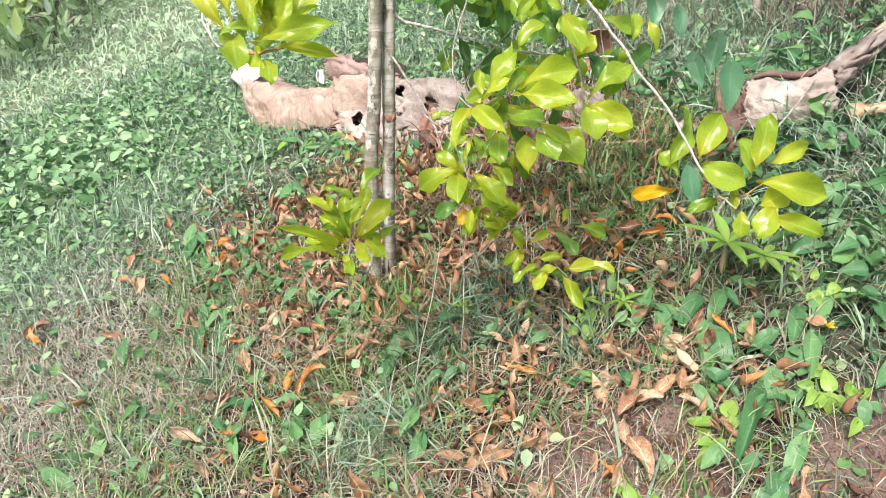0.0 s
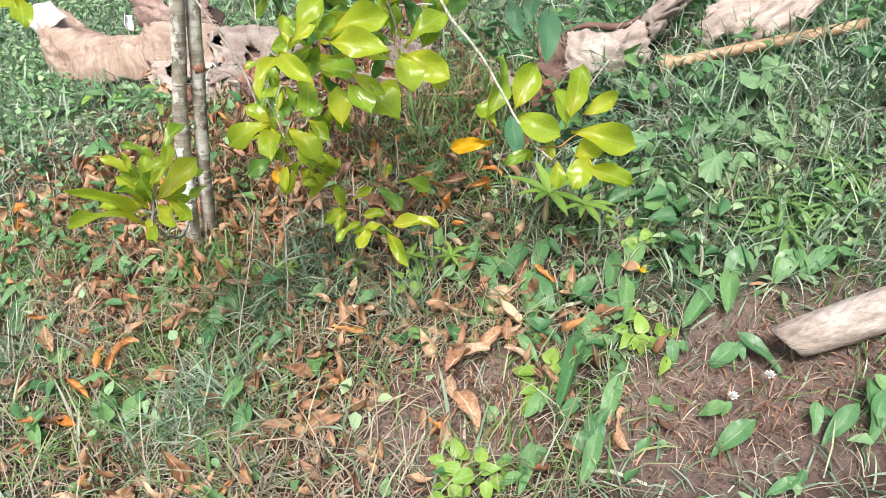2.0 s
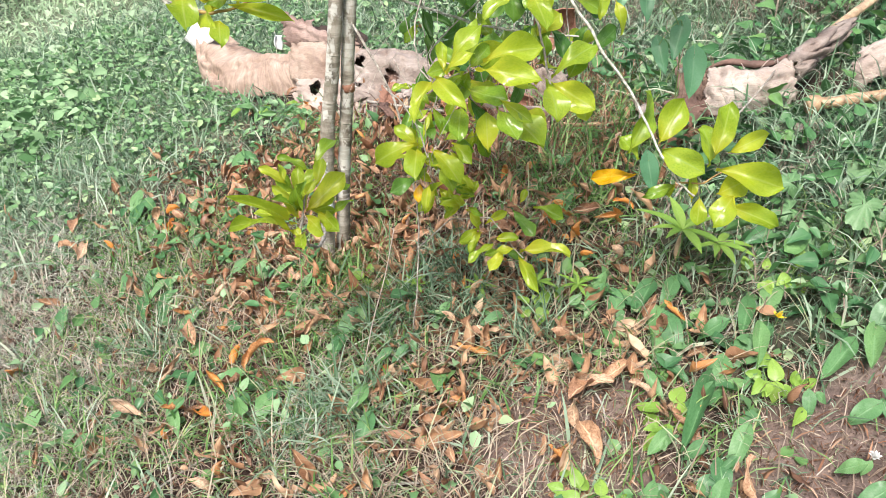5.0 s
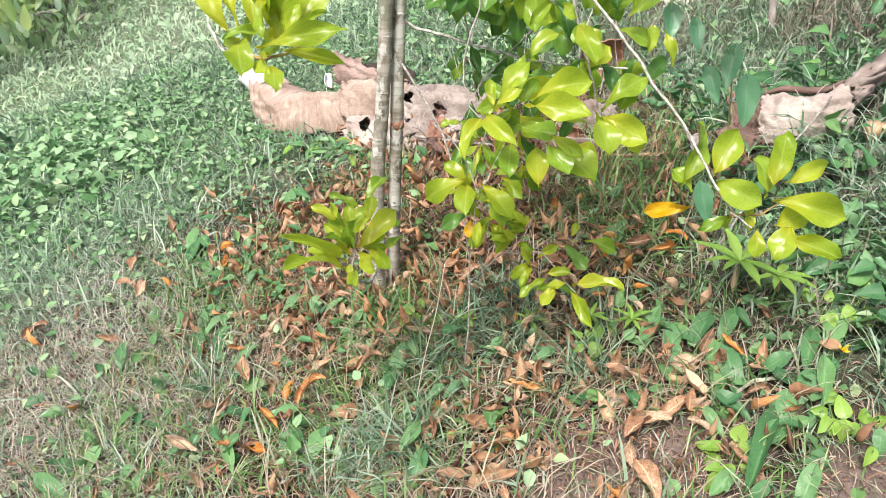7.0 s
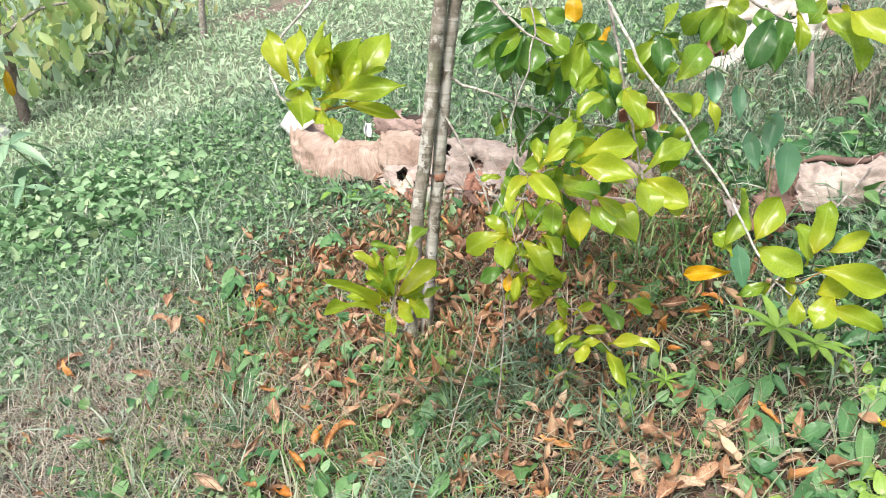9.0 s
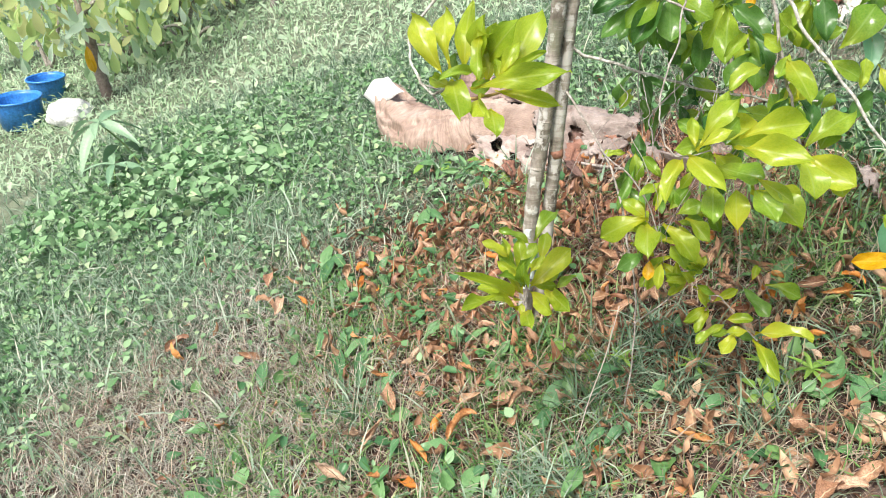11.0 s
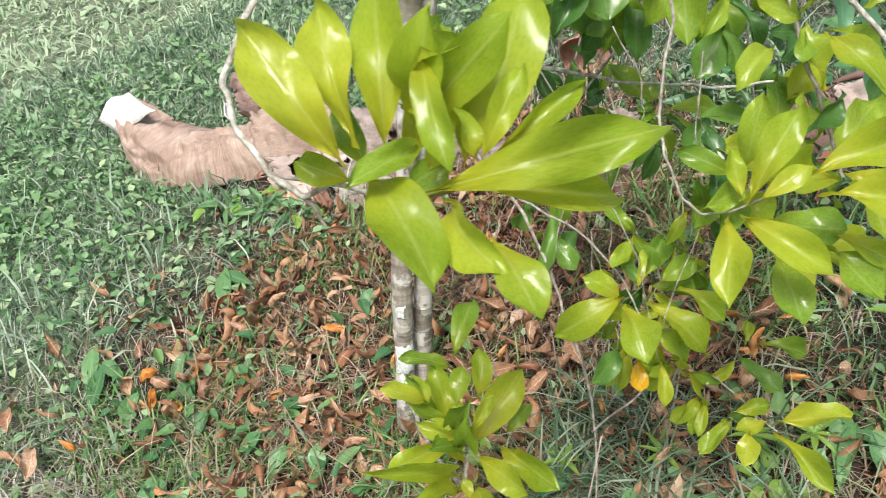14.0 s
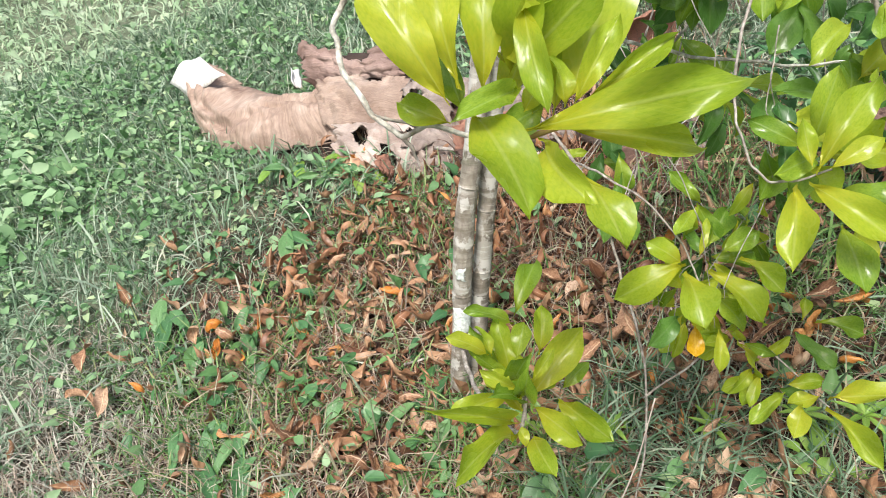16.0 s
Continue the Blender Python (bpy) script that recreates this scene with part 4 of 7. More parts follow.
RONE = [
    ((0.183, -0.508, 0.733), (0.252, -0.484, 0.811), 0.037),
    ((0.181, -0.505, 0.737), (0.180, -0.478, 0.778), 0.021),
    ((0.181, -0.524, 0.746), (0.224, -0.534, 0.775), 0.023),
    ((0.161, -0.524, 0.735), (0.196, -0.605, 0.708), 0.036),
    ((0.162, -0.507, 0.723), (0.120, -0.571, 0.677), 0.035),
    ((0.211, -0.529, 0.681), (0.192, -0.593, 0.648), 0.039),
    ((0.273, -0.529, 0.678), (0.297, -0.588, 0.641), 0.047),
    ((0.276, -0.533, 0.693), (0.326, -0.572, 0.664), 0.027),
    ((0.246, -0.517, 0.756), (0.341, -0.537, 0.783), 0.047),
    ((0.225, -0.549, 0.754), (0.318, -0.611, 0.753), 0.046),
    ((0.238, -0.459, 0.726), (0.279, -0.430, 0.755), 0.032),
    ((0.224, -0.428, 0.688), (0.254, -0.358, 0.736), 0.034),
    ((0.227, -0.497, 0.700), (0.287, -0.536, 0.695), 0.044),
]
RTWO = [
    ((0.357, -0.395, 0.715), (0.258, -0.378, 0.725), 0.051),
    ((0.378, -0.434, 0.684), (0.264, -0.440, 0.713), 0.050),
    ((0.394, -0.447, 0.685), (0.397, -0.505, 0.636), 0.056),
    ((0.408, -0.417, 0.681), (0.479, -0.477, 0.645), 0.058),
    ((0.421, -0.387, 0.677), (0.522, -0.351, 0.728), 0.048),
    ((0.401, -0.374, 0.767), (0.383, -0.342, 0.827), 0.048),
    ((0.474, -0.344, 0.845), (0.534, -0.320, 0.909), 0.060),
    ((0.453, -0.339, 0.851), (0.448, -0.304, 0.921), 0.043),
    ((0.538, -0.363, 0.821), (0.548, -0.394, 0.761), 0.028),
    ((0.508, -0.379, 0.783), (0.517, -0.357, 0.828), 0.028),
    ((0.298, -0.479, 0.643), (0.355, -0.558, 0.609), 0.066),
    ((0.263, -0.533, 0.593), (0.263, -0.502, 0.656), 0.045),
    ((0.338, -0.464, 0.636), (0.380, -0.496, 0.626), 0.043),
]
RTWOB = [
    ((0.461, -0.374, 0.668), (0.496, -0.345, 0.712), 0.047),
    ((0.401, -0.322, 0.736), (0.453, -0.308, 0.777), 0.047),
    ((0.507, -0.356, 0.715), (0.573, -0.314, 0.748), 0.036),
    ((0.463, -0.431, 0.666), (0.476, -0.457, 0.615), 0.037),
    ((0.385, -0.330, 0.715), (0.408, -0.293, 0.750), 0.047),
    ((0.470, -0.333, 0.684), (0.453, -0.283, 0.735), 0.040),
    ((0.257, -0.400, 0.680), (0.280, -0.449, 0.653), 0.050),
    ((0.263, -0.372, 0.692), (0.226, -0.394, 0.639), 0.044),
]
RTHREE = [
    ((0.583, -0.555, 0.603), (0.634, -0.522, 0.674), 0.057),
    ((0.542, -0.521, 0.570), (0.593, -0.452, 0.664), 0.054),
    ((0.583, -0.558, 0.597), (0.648, -0.618, 0.571), 0.057),
    ((0.697, -0.566, 0.573), (0.743, -0.504, 0.654), 0.053),
    ((0.712, -0.582, 0.591), (0.790, -0.576, 0.622), 0.037),
    ((0.688, -0.594, 0.564), (0.792, -0.653, 0.550), 0.059),
    ((0.693, -0.646, 0.516), (0.776, -0.686, 0.489), 0.045),
    ((0.710, -0.638, 0.533), (0.657, -0.676, 0.494), 0.051),
    ((0.655, -0.614, 0.520), (0.647, -0.639, 0.474), 0.033),
    ((0.686, -0.617, 0.524), (0.751, -0.612, 0.549), 0.052),
    ((0.639, -0.617, 0.511), (0.641, -0.584, 0.569), 0.024),
    ((0.702, -0.548, 0.547), (0.709, -0.483, 0.600), 0.047),
    ((0.566, -0.521, 0.556), (0.537, -0.486, 0.589), 0.045),
]
RTHREEB = [
    ((0.523, -0.610, 0.573), (0.468, -0.546, 0.534), 0.032),
]
LOW = [
    ((0.376, -0.446, 0.319), (0.471, -0.480, 0.323), 0.041),
    ((0.371, -0.451, 0.308), (0.387, -0.546, 0.281), 0.028),
    ((0.323, -0.421, 0.326), (0.272, -0.426, 0.287), 0.027),
    ((0.368, -0.440, 0.322), (0.325, -0.430, 0.313), 0.029),
    ((0.343, -0.437, 0.313), (0.305, -0.472, 0.294), 0.032),
    ((0.382, -0.354, 0.366), (0.418, -0.404, 0.330), 0.034),
    ((0.433, -0.339, 0.362), (0.493, -0.372, 0.347), 0.029),
    ((0.401, -0.343, 0.375), (0.418, -0.322, 0.397), 0.018),
    ((0.326, -0.416, 0.334), (0.373, -0.430, 0.341), 0.026),
]
DARKA = [
    ((0.219, -0.138, 0.924), (0.088, -0.143, 0.882), 0.039),
    ((0.223, -0.145, 0.910), (0.159, -0.181, 0.822), 0.047),
    ((0.231, -0.147, 0.907), (0.229, -0.185, 0.830), 0.060),
    ((0.235, -0.144, 0.914), (0.304, -0.176, 0.867), 0.047),
    ((0.250, -0.098, 0.898), (0.286, -0.132, 0.838), 0.045),
    ((0.349, -0.119, 0.879), (0.307, -0.152, 0.803), 0.052),
    ((0.338, -0.169, 0.889), (0.328, -0.216, 0.791), 0.050),
    ((0.348, -0.149, 0.885), (0.404, -0.206, 0.828), 0.056),
    ((0.372, -0.193, 0.848), (0.393, -0.228, 0.783), 0.036),
    ((0.192, -0.067, 0.947), (0.119, -0.077, 0.909), 0.044),
    ((0.283, -0.028, 0.934), (0.323, -0.047, 0.906), 0.043),
    ((0.340, -0.049, 0.906), (0.396, -0.080, 0.856), 0.052),
    ((0.226, -0.022, 0.933), (0.274, -0.053, 0.882), 0.052),
]
DARKB = [
    ((0.215, -0.142, 0.914), (0.145, -0.164, 0.853), 0.048),
    ((0.321, -0.124, 0.976), (0.320, -0.149, 0.925), 0.046),
    ((0.393, -0.161, 0.918), (0.376, -0.176, 0.884), 0.023),
]
DARKC = [
    ((0.705, -0.242, 0.957), (0.651, -0.283, 0.860), 0.062),
    ((0.745, -0.211, 0.960), (0.712, -0.271, 0.853), 0.055),
    ((0.750, -0.243, 0.965), (0.748, -0.280, 0.889), 0.036),
    ((0.802, -0.249, 0.966), (0.843, -0.353, 0.876), 0.072),
    ((0.808, -0.297, 0.984), (0.857, -0.387, 0.926), 0.062),
    ((0.625, -0.214, 0.995), (0.635, -0.234, 0.956), 0.046),
    ((0.728, -0.228, 0.991), (0.787, -0.247, 0.966), 0.052),
    ((0.841, -0.189, 0.983), (0.801, -0.207, 0.937), 0.045),
    ((0.723, -0.171, 0.968), (0.706, -0.193, 0.919), 0.044),
]
DARKD = [
    ((0.374, -0.228, 0.813), (0.325, -0.247, 0.756), 0.047),
    ((0.369, -0.228, 0.810), (0.371, -0.268, 0.751), 0.046),
    ((0.391, -0.202, 0.805), (0.353, -0.204, 0.781), 0.037),
    ((0.348, -0.341, 0.818), (0.284, -0.362, 0.786), 0.034),
    ((0.362, -0.393, 0.843), (0.366, -0.486, 0.800), 0.042),
    ((0.388, -0.342, 0.839), (0.360, -0.376, 0.809), 0.028),
    ((0.398, -0.339, 0.754), (0.359, -0.396, 0.741), 0.037),
    ((0.396, -0.196, 0.683), (0.355, -0.218, 0.626), 0.047),
    ((0.357, -0.213, 0.827), (0.343, -0.225, 0.799), 0.028),
    ((0.276, -0.065, 0.811), (0.282, -0.091, 0.775), 0.044),
    ((0.248, -0.049, 0.819), (0.261, -0.080, 0.781), 0.047),
    ((0.293, -0.068, 0.818), (0.337, -0.106, 0.785), 0.043),
    ((0.203, -0.031, 0.820), (0.198, -0.052, 0.786), 0.038),
]


tree = thing("tree", on_ground(0.02, 0.05), "young two-stemmed tree with grey lichened bark and glossy lime leaves", "tree")


def trunk(points, radius, seed):
    """A slim stem with growth rings standing a little proud."""
    pts, rad = [], []
    for p, q in zip(points, points[1:]):
        for s in (0.0, 0.25, 0.47, 0.5, 0.53, 0.75):
            pts.append(tuple(a + (b - a) * s for a, b in zip(p, q)))
            rad.append(radius * (1.045 if s == 0.5 else 1.0 + 0.03 * math.sin(37 * p[2] + seed)))
    pts.append(points[-1])
    rad.append(radius * 0.8)
    rad[0] = radius * 1.25
    for i in range(len(rad)):
        rad[i] *= 1 - 0.15 * i / len(rad)
    return tube(pts, rad, 14, 0.09, seed)


part("trunk", trunk([(-0.002, 0.045, -0.03), (0.0, 0.045, 0.08), (0.004, 0.045, 0.2), (0.006, 0.045, 0.31), (0.012, 0.045, 0.42), (0.026, 0.045, 0.53), (0.038, 0.045, 0.66), (0.048, 0.045, 0.80), (0.058, 0.045, 0.93), (0.075, 0.05, 1.2), (0.09, 0.06, 1.5), (0.1, 0.07, 1.8)], 0.0185, 3), M_BARK, tree)
part("trunk", trunk([(0.042, 0.065, -0.02), (0.044, 0.065, 0.09), (0.047, 0.065, 0.22), (0.055, 0.065, 0.35), (0.063, 0.065, 0.476), (0.069, 0.065, 0.6), (0.076, 0.065, 0.72), (0.083, 0.065, 0.83), (0.097, 0.068, 0.95), (0.12, 0.075, 1.25), (0.15, 0.09, 1.6)], 0.0175, 4), M_BARK, tree)


def lichen(x, y, z0, z1, r, seed, a0=-2.6, a1=-0.4):
    """A thin ragged crust on the camera-side of a stem."""
    rnd = random.Random(seed)
    bm = bmesh.new()
    rows = []
    for i in range(9):
        z = z0 + (z1 - z0) * i / 8
        row = []
        for k in range(9):
            a = a0 + (a1 - a0) * k / 8
            edge = i in (0, 8) or k in (0, 8)
            row.append(bm.verts.new((x + (r + (0.0 if edge else 0.0022)) * math.cos(a + edge * rnd.uniform(-0.2, 0.2)), y + (r + (0 if edge else 0.0022)) * math.sin(a), z + (i in (0, 8)) * 0.012 * noise.noise(Vector((a * 2.2, seed, i))))))
        rows.append(row)
    for a, b in zip(rows, rows[1:]):
        for k in range(8):
            bm.faces.new((a[k], a[k + 1], b[k + 1], b[k]))
    return bm


part("lichen_patch", lichen(0.001, 0.045, 0.172, 0.232, 0.0185, 1), M_LICHEN, tree, "chalky white lichen crust on the bark")
part("lichen_patch", lichen(0.0, 0.045, 0.145, 0.165, 0.0187, 2, -2.3, -1.2), M_LICHEN, tree, "chalky white lichen crust on the bark")
part("lichen_patch", lichen(0.005, 0.045, 0.295, 0.318, 0.0186, 5, -2.5, -1.6), M_LICHEN, tree, "chalky white lichen crust on the bark")

scar = bmesh.new()
bmesh.ops.create_icosphere(scar, subdivisions=2, radius=0.0165, matrix=pose(0.067, 0.062, 0.505) @ Matrix.Diagonal((1.08, 1.05, 1.1, 1)))
for v in scar.verts:
    v.co += Vector((1, 0.5, 1)) * 0.005 * noise.noise(v.co * 160)
part("branch_scar", scar, M_RUST, tree, "rusty brown knot where a branch broke off")


def branch(points, r0, r1, mat=None, seed=0):
    rnd = random.Random(seed + len(points))
    pts = [Vector(points[0])]
    for p, q in zip(points, points[1:]):
        p, q = Vector(p), Vector(q)
        w = min(0.03 * (q - p).length, 0.003)
        pts += [p.lerp(q, f) + Vector((rnd.uniform(-w, w), rnd.uniform(-w, w), rnd.uniform(-w, w))) for f in (0.33, 0.67)] + [q]
    k = len(pts)
    return part("branch", tube(pts, [r0 + (r1 - r0) * i / (k - 1) for i in range(k)], 7, 0.25, seed), mat or M_TWIG, tree)


def leaves(rows, colours, parent, facing=(-0.15, -0.75, 0.65)):
    for i, (base, tip, width) in enumerate(rows):
        place_leaf(base, tip, width, colours[i % len(colours)], parent, facing)


def fill(node, n, length, colours, parent, back=(0.0, 0.05, 0.0), droop=0.0, facing=(-0.15, -0.7, 0.7)):
    """The inner leaves of a rosette, round its node."""
    for k in range(n):
        d = Vector((RND.uniform(-1, 1), RND.uniform(-0.7, 0.7), RND.uniform(-0.8, 0.9) - droop)).normalized()
        b = Vector(node) + Vector(back) * RND.uniform(0.2, 1.2) + d * length * 0.12
        ln = length * RND.uniform(0.7, 1.1)
        place_leaf(b, b + d * ln, ln * RND.uniform(0.36, 0.44), RND.choice(colours), parent, facing)


b_top = branch([(0.05, 0.02, 1.3), (-0.1, -0.25, 1.13), (-0.18, -0.43, 1.03), (-0.248, -0.477, 0.957), (-0.2716, -0.4907, 0.921), (-0.2692, -0.5112, 0.892), (-0.2564, -0.5329, 0.8687), (-0.2396, -0.5517, 0.8572), (-0.2225, -0.5605, 0.8672), (-0.1944, -0.587, 0.8645)], 0.0025, 0.0019, M_TWIGPALE)
branch([(-0.2, -0.595, 0.866), (-0.184, -0.605, 0.866), (-0.154, -0.61, 0.873), (-0.128, -0.615, 0.885)], 0.0028, 0.0016, M_TWIGNEW)
branch([(-0.2564, -0.5329, 0.8687), (-0.238, -0.535, 0.862), (-0.222, -0.54, 0.857), (-0.205, -0.545, 0.86)], 0.0014, 0.0008)
branch([(-0.2396, -0.5517, 0.8572), (-0.233, -0.555, 0.848), (-0.229, -0.558, 0.835)], 0.0018, 0.0008)
leaves([(b, t, w * 0.95) for b, t, w in TOP], ["lime"], b_top, (-0.35, -0.85, 0.42))
leaves(TOPB, ["green", "lime", "green", "lime", "lime", "green", "lime", "lime"], b_top, (-0.35, -0.85, 0.42))
fill((-0.17, -0.6, 0.89), 5, 0.09, ["lime", "lime", "green"], b_top, (0, 0.04, 0.01), -0.5)

b_bot = branch([(0.0, 0.03, 0.13), (-0.015, -0.06, 0.15), (-0.035, -0.18, 0.2), (-0.06, -0.32, 0.29), (-0.078, -0.425, 0.385), (-0.07, -0.412, 0.425), (-0.061, -0.391, 0.458)], 0.0045, 0.002)
leaves(BOT, ["lime", "lime", "lime", "lime", "lime", "lime", "lime", "lime", "green", "green", "green", "lime", "lime"], b_bot, (-0.15, -0.6, 0.8))
leaves(BOTB, ["lime", "lime", "green", "lime", "lime", "green", "green"], b_bot, (-0.15, -0.6, 0.8))
fill((-0.07, -0.41, 0.42), 12, 0.08, ["lime", "lime", "green", "lime"], b_bot, (0, 0.05, -0.01), -0.2)

b_mid = branch([(0.08, 0.05, 0.66), (0.12, -0.03, 0.6), (0.152, -0.106, 0.541), (0.161, -0.129, 0.511), (0.175, -0.178, 0.445), (0.18, -0.219, 0.386), (0.187, -0.255, 0.334), (0.187, -0.285, 0.29), (0.18, -0.32, 0.2), tuple(on_ground(0.17, -0.34, 0.0))], 0.003, 0.0016)
branch([(0.14, -0.09, 0.56), (0.12, -0.2, 0.6), (0.149, -0.29, 0.59), (0.172, -0.337, 0.555), (0.18, -0.361, 0.527), (0.185, -0.37, 0.51)], 0.0018, 0.0012)
leaves(MID, ["lime", "lime", "lime", "lime", "lime", "green", "green", "lime", "dark", "dark", "lime", "green", "green"], b_mid, (-0.2, -0.55, 0.85))
leaves(MIDB, ["yellow"], b_mid)
fill((0.175, -0.35, 0.51), 4, 0.065, ["green", "dark", "lime"], b_mid, (0, 0.05, -0.03))

b_one = branch([(0.12, 0.05, 1.3), (0.17, -0.15, 1.12), (0.196, -0.33, 0.94), (0.181, -0.369, 0.877), (0.159, -0.392, 0.829), (0.146, -0.41, 0.794), (0.142, -0.431, 0.76), (0.148, -0.457, 0.725), (0.163, -0.472, 0.71), (0.18, -0.488, 0.716), (0.21, -0.5, 0.73)], 0.0019, 0.0012)
leaves(RONE, ["lime", "lime", "lime", "lime", "lime", "green", "green", "lime", "lime", "lime", "green", "dark", "green"], b_one, (-0.2, -0.6, 0.8))
fill((0.22, -0.48, 0.73), 4, 0.075, ["lime", "green", "green"], b_one, (0.03, 0.06, -0.02))
fill((0.3, -0.44, 0.74), 3, 0.075, ["lime", "green", "dark"], b_one, (0.03, 0.06, 0.0))
for at, n, ln in [((0.26, -0.4, 0.64), 4, 0.06), ((0.2, -0.36, 0.6), 4, 0.06), ((0.33, -0.38, 0.66), 4, 0.065), ((0.3, -0.34, 0.54), 6, 0.06), ((0.24, -0.36, 0.5), 5, 0.055)]:
    fill(at, n, ln, ["lime", "green", "lime", "green", "dark"], b_one, (0.0, 0.05, 0.0), 0.6)

for k in range(11):
    x0, y0 = RND.uniform(0.1, 0.3), RND.uniform(-0.42, -0.2)
    z0 = RND.uniform(0.55, 0.85)
    branch([(x0, y0, z0), (x0 + RND.uniform(-0.04, 0.05), y0 - 0.02, z0 - 0.06), (x0 + RND.uniform(-0.06, 0.08), y0 - RND.uniform(0, 0.05), z0 - RND.uniform(0.1, 0.2)), (x0 + RND.uniform(-0.1, 0.12), y0 - RND.uniform(0, 0.08), z0 - RND.uniform(0.16, 0.3))], 0.0008, 0.0004, M_TWIG, k)

b_two = branch([(0.14, 0.06, 1.42), (0.25, -0.08, 1.28), (0.34, -0.22, 1.07), (0.355, -0.281, 0.956), (0.369, -0.321, 0.878), (0.378, -0.355, 0.81), (0.392, -0.385, 0.752), (0.403, -0.415, 0.694), (0.407, -0.424, 0.677)], 0.004, 0.002)
leaves(RTWO, ["lime", "lime", "green", "lime", "green", "lime", "green", "dark", "lime", "green", "lime", "lime", "lime"], b_two)
leaves(RTWOB, ["green", "lime", "dark", "lime", "green", "dark", "lime", "green"], b_two)
fill((0.4, -0.4, 0.69), 4, 0.08, ["lime", "green", "green"], b_two, (0, 0.06, 0.0))
fill((0.45, -0.33, 0.82), 4, 0.085, ["green", "green", "dark"], b_two, (0, 0.06, 0.0), 0.3)
fill((0.36, -0.3, 0.86), 3, 0.085, ["green", "lime", "dark"], b_two, (0, 0.06, 0.0), 0.3)

b_three = branch([(0.13, 0.06, 1.38), (0.25, -0.18, 1.15), (0.364, -0.34, 0.937), (0.389, -0.375, 0.884), (0.443, -0.424, 0.813), (0.506, -0.485, 0.724), (0.542, -0.521, 0.671), (0.576, -0.568, 0.6), (0.611, -0.604, 0.547), (0.64, -0.62, 0.525)], 0.0036, 0.0018, M_TWIGPALE)
branch([(0.611, -0.604, 0.547), (0.66, -0.609, 0.545), (0.694, -0.606, 0.564)], 0.002, 0.0014, M_TWIGNEW)
leaves(RTHREE, ["lime", "green", "green", "lime", "lime", "lime", "lime", "lime", "lime", "lime", "lime", "green", "green"], b_three)
leaves(RTHREEB, ["yellow"], b_three)
fill((0.63, -0.6, 0.53), 3, 0.065, ["lime", "green", "lime"], b_three, (0, 0.05, 0.0))

b_low = branch([(0.18, -0.3, 0.25), (0.25, -0.33, 0.34), (0.326, -0.37, 0.36), (0.348, -0.40, 0.34), (0.367, -0.425, 0.315), (0.385, -0.445, 0.30)], 0.0017, 0.001)
leaves(LOW, ["lime", "lime", "green", "lime", "lime", "dark", "green", "lime", "lime"], b_low, (-0.15, -0.5, 0.85))
fill((0.29, -0.38, 0.41), 3, 0.055, ["lime", "green", "green"], b_low, (0, 0.05, -0.02))
fill((0.36, -0.42, 0.3), 2, 0.055, ["lime", "green", "dark"], b_low, (0, 0.05, -0.02))
for at, n in [((0.24, -0.36, 0.44), 7), ((0.27, -0.38, 0.39), 8), ((0.31, -0.4, 0.34), 5), ((0.2, -0.34, 0.47), 6), ((0.22, -0.33, 0.41), 5)]:
    fill(at, n, 0.062, ["lime", "lime", "green", "lime"], b_low, (0.0, 0.03, 0.0), 0.4)

b_dark = branch([(0.085, 0.06, 1.05), (0.12, -0.03, 1.0), (0.17, -0.14, 0.94), (0.22, -0.17, 0.9), (0.27, -0.18, 0.88)], 0.005, 0.002)
leaves(DARKA, ["dark", "dark", "dark", "green", "dark", "green", "green", "dark", "green"], b_dark)
leaves(DARKB, ["green", "yellow", "yellow"], b_dark)
fill((0.2, -0.12, 0.86), 9, 0.095, ["dark", "dark", "green"], b_dark, (0, 0.08, 0.02), 0.6)
fill((0.3, -0.12, 0.84), 9, 0.095, ["dark", "green", "green"], b_dark, (0.05, 0.08, 0.0), 0.6)
b_far = branch([(0.15, 0.06, 1.45), (0.35, -0.1, 1.25), (0.52, -0.2, 1.08), (0.65, -0.26, 0.98), (0.72, -0.3, 0.95)], 0.006, 0.002)
leaves(DARKC, ["dark", "dark", "lime", "green", "lime", "green", "dark", "green", "dark"], b_far)
fill((0.62, -0.2, 0.97), 10, 0.1, ["dark", "green", "lime"], b_far, (0.05, 0.08, 0.0), 0.6)
fill((0.52, -0.16, 0.9), 9, 0.1, ["dark", "green", "green"], b_far, (0.0, 0.08, 0.0), 0.6)
b_side = branch([(0.09, 0.06, 0.76), (0.116, 0.064, 0.738), (0.186, 0.029, 0.726), (0.263, -0.013, 0.708), (0.34, -0.055, 0.69), (0.419, -0.09, 0.683), (0.491, -0.121, 0.678), (0.565, -0.147, 0.683)], 0.004, 0.002, M_TWIGPALE)
leaves(DARKD, ["dark", "dark", "green", "green", "lime", "green", "green", "dark", "green"], b_side)
fill((0.4, -0.12, 0.66), 10, 0.09, ["dark", "green", "green"], b_side, (0.0, 0.08, -0.03), 0.5)
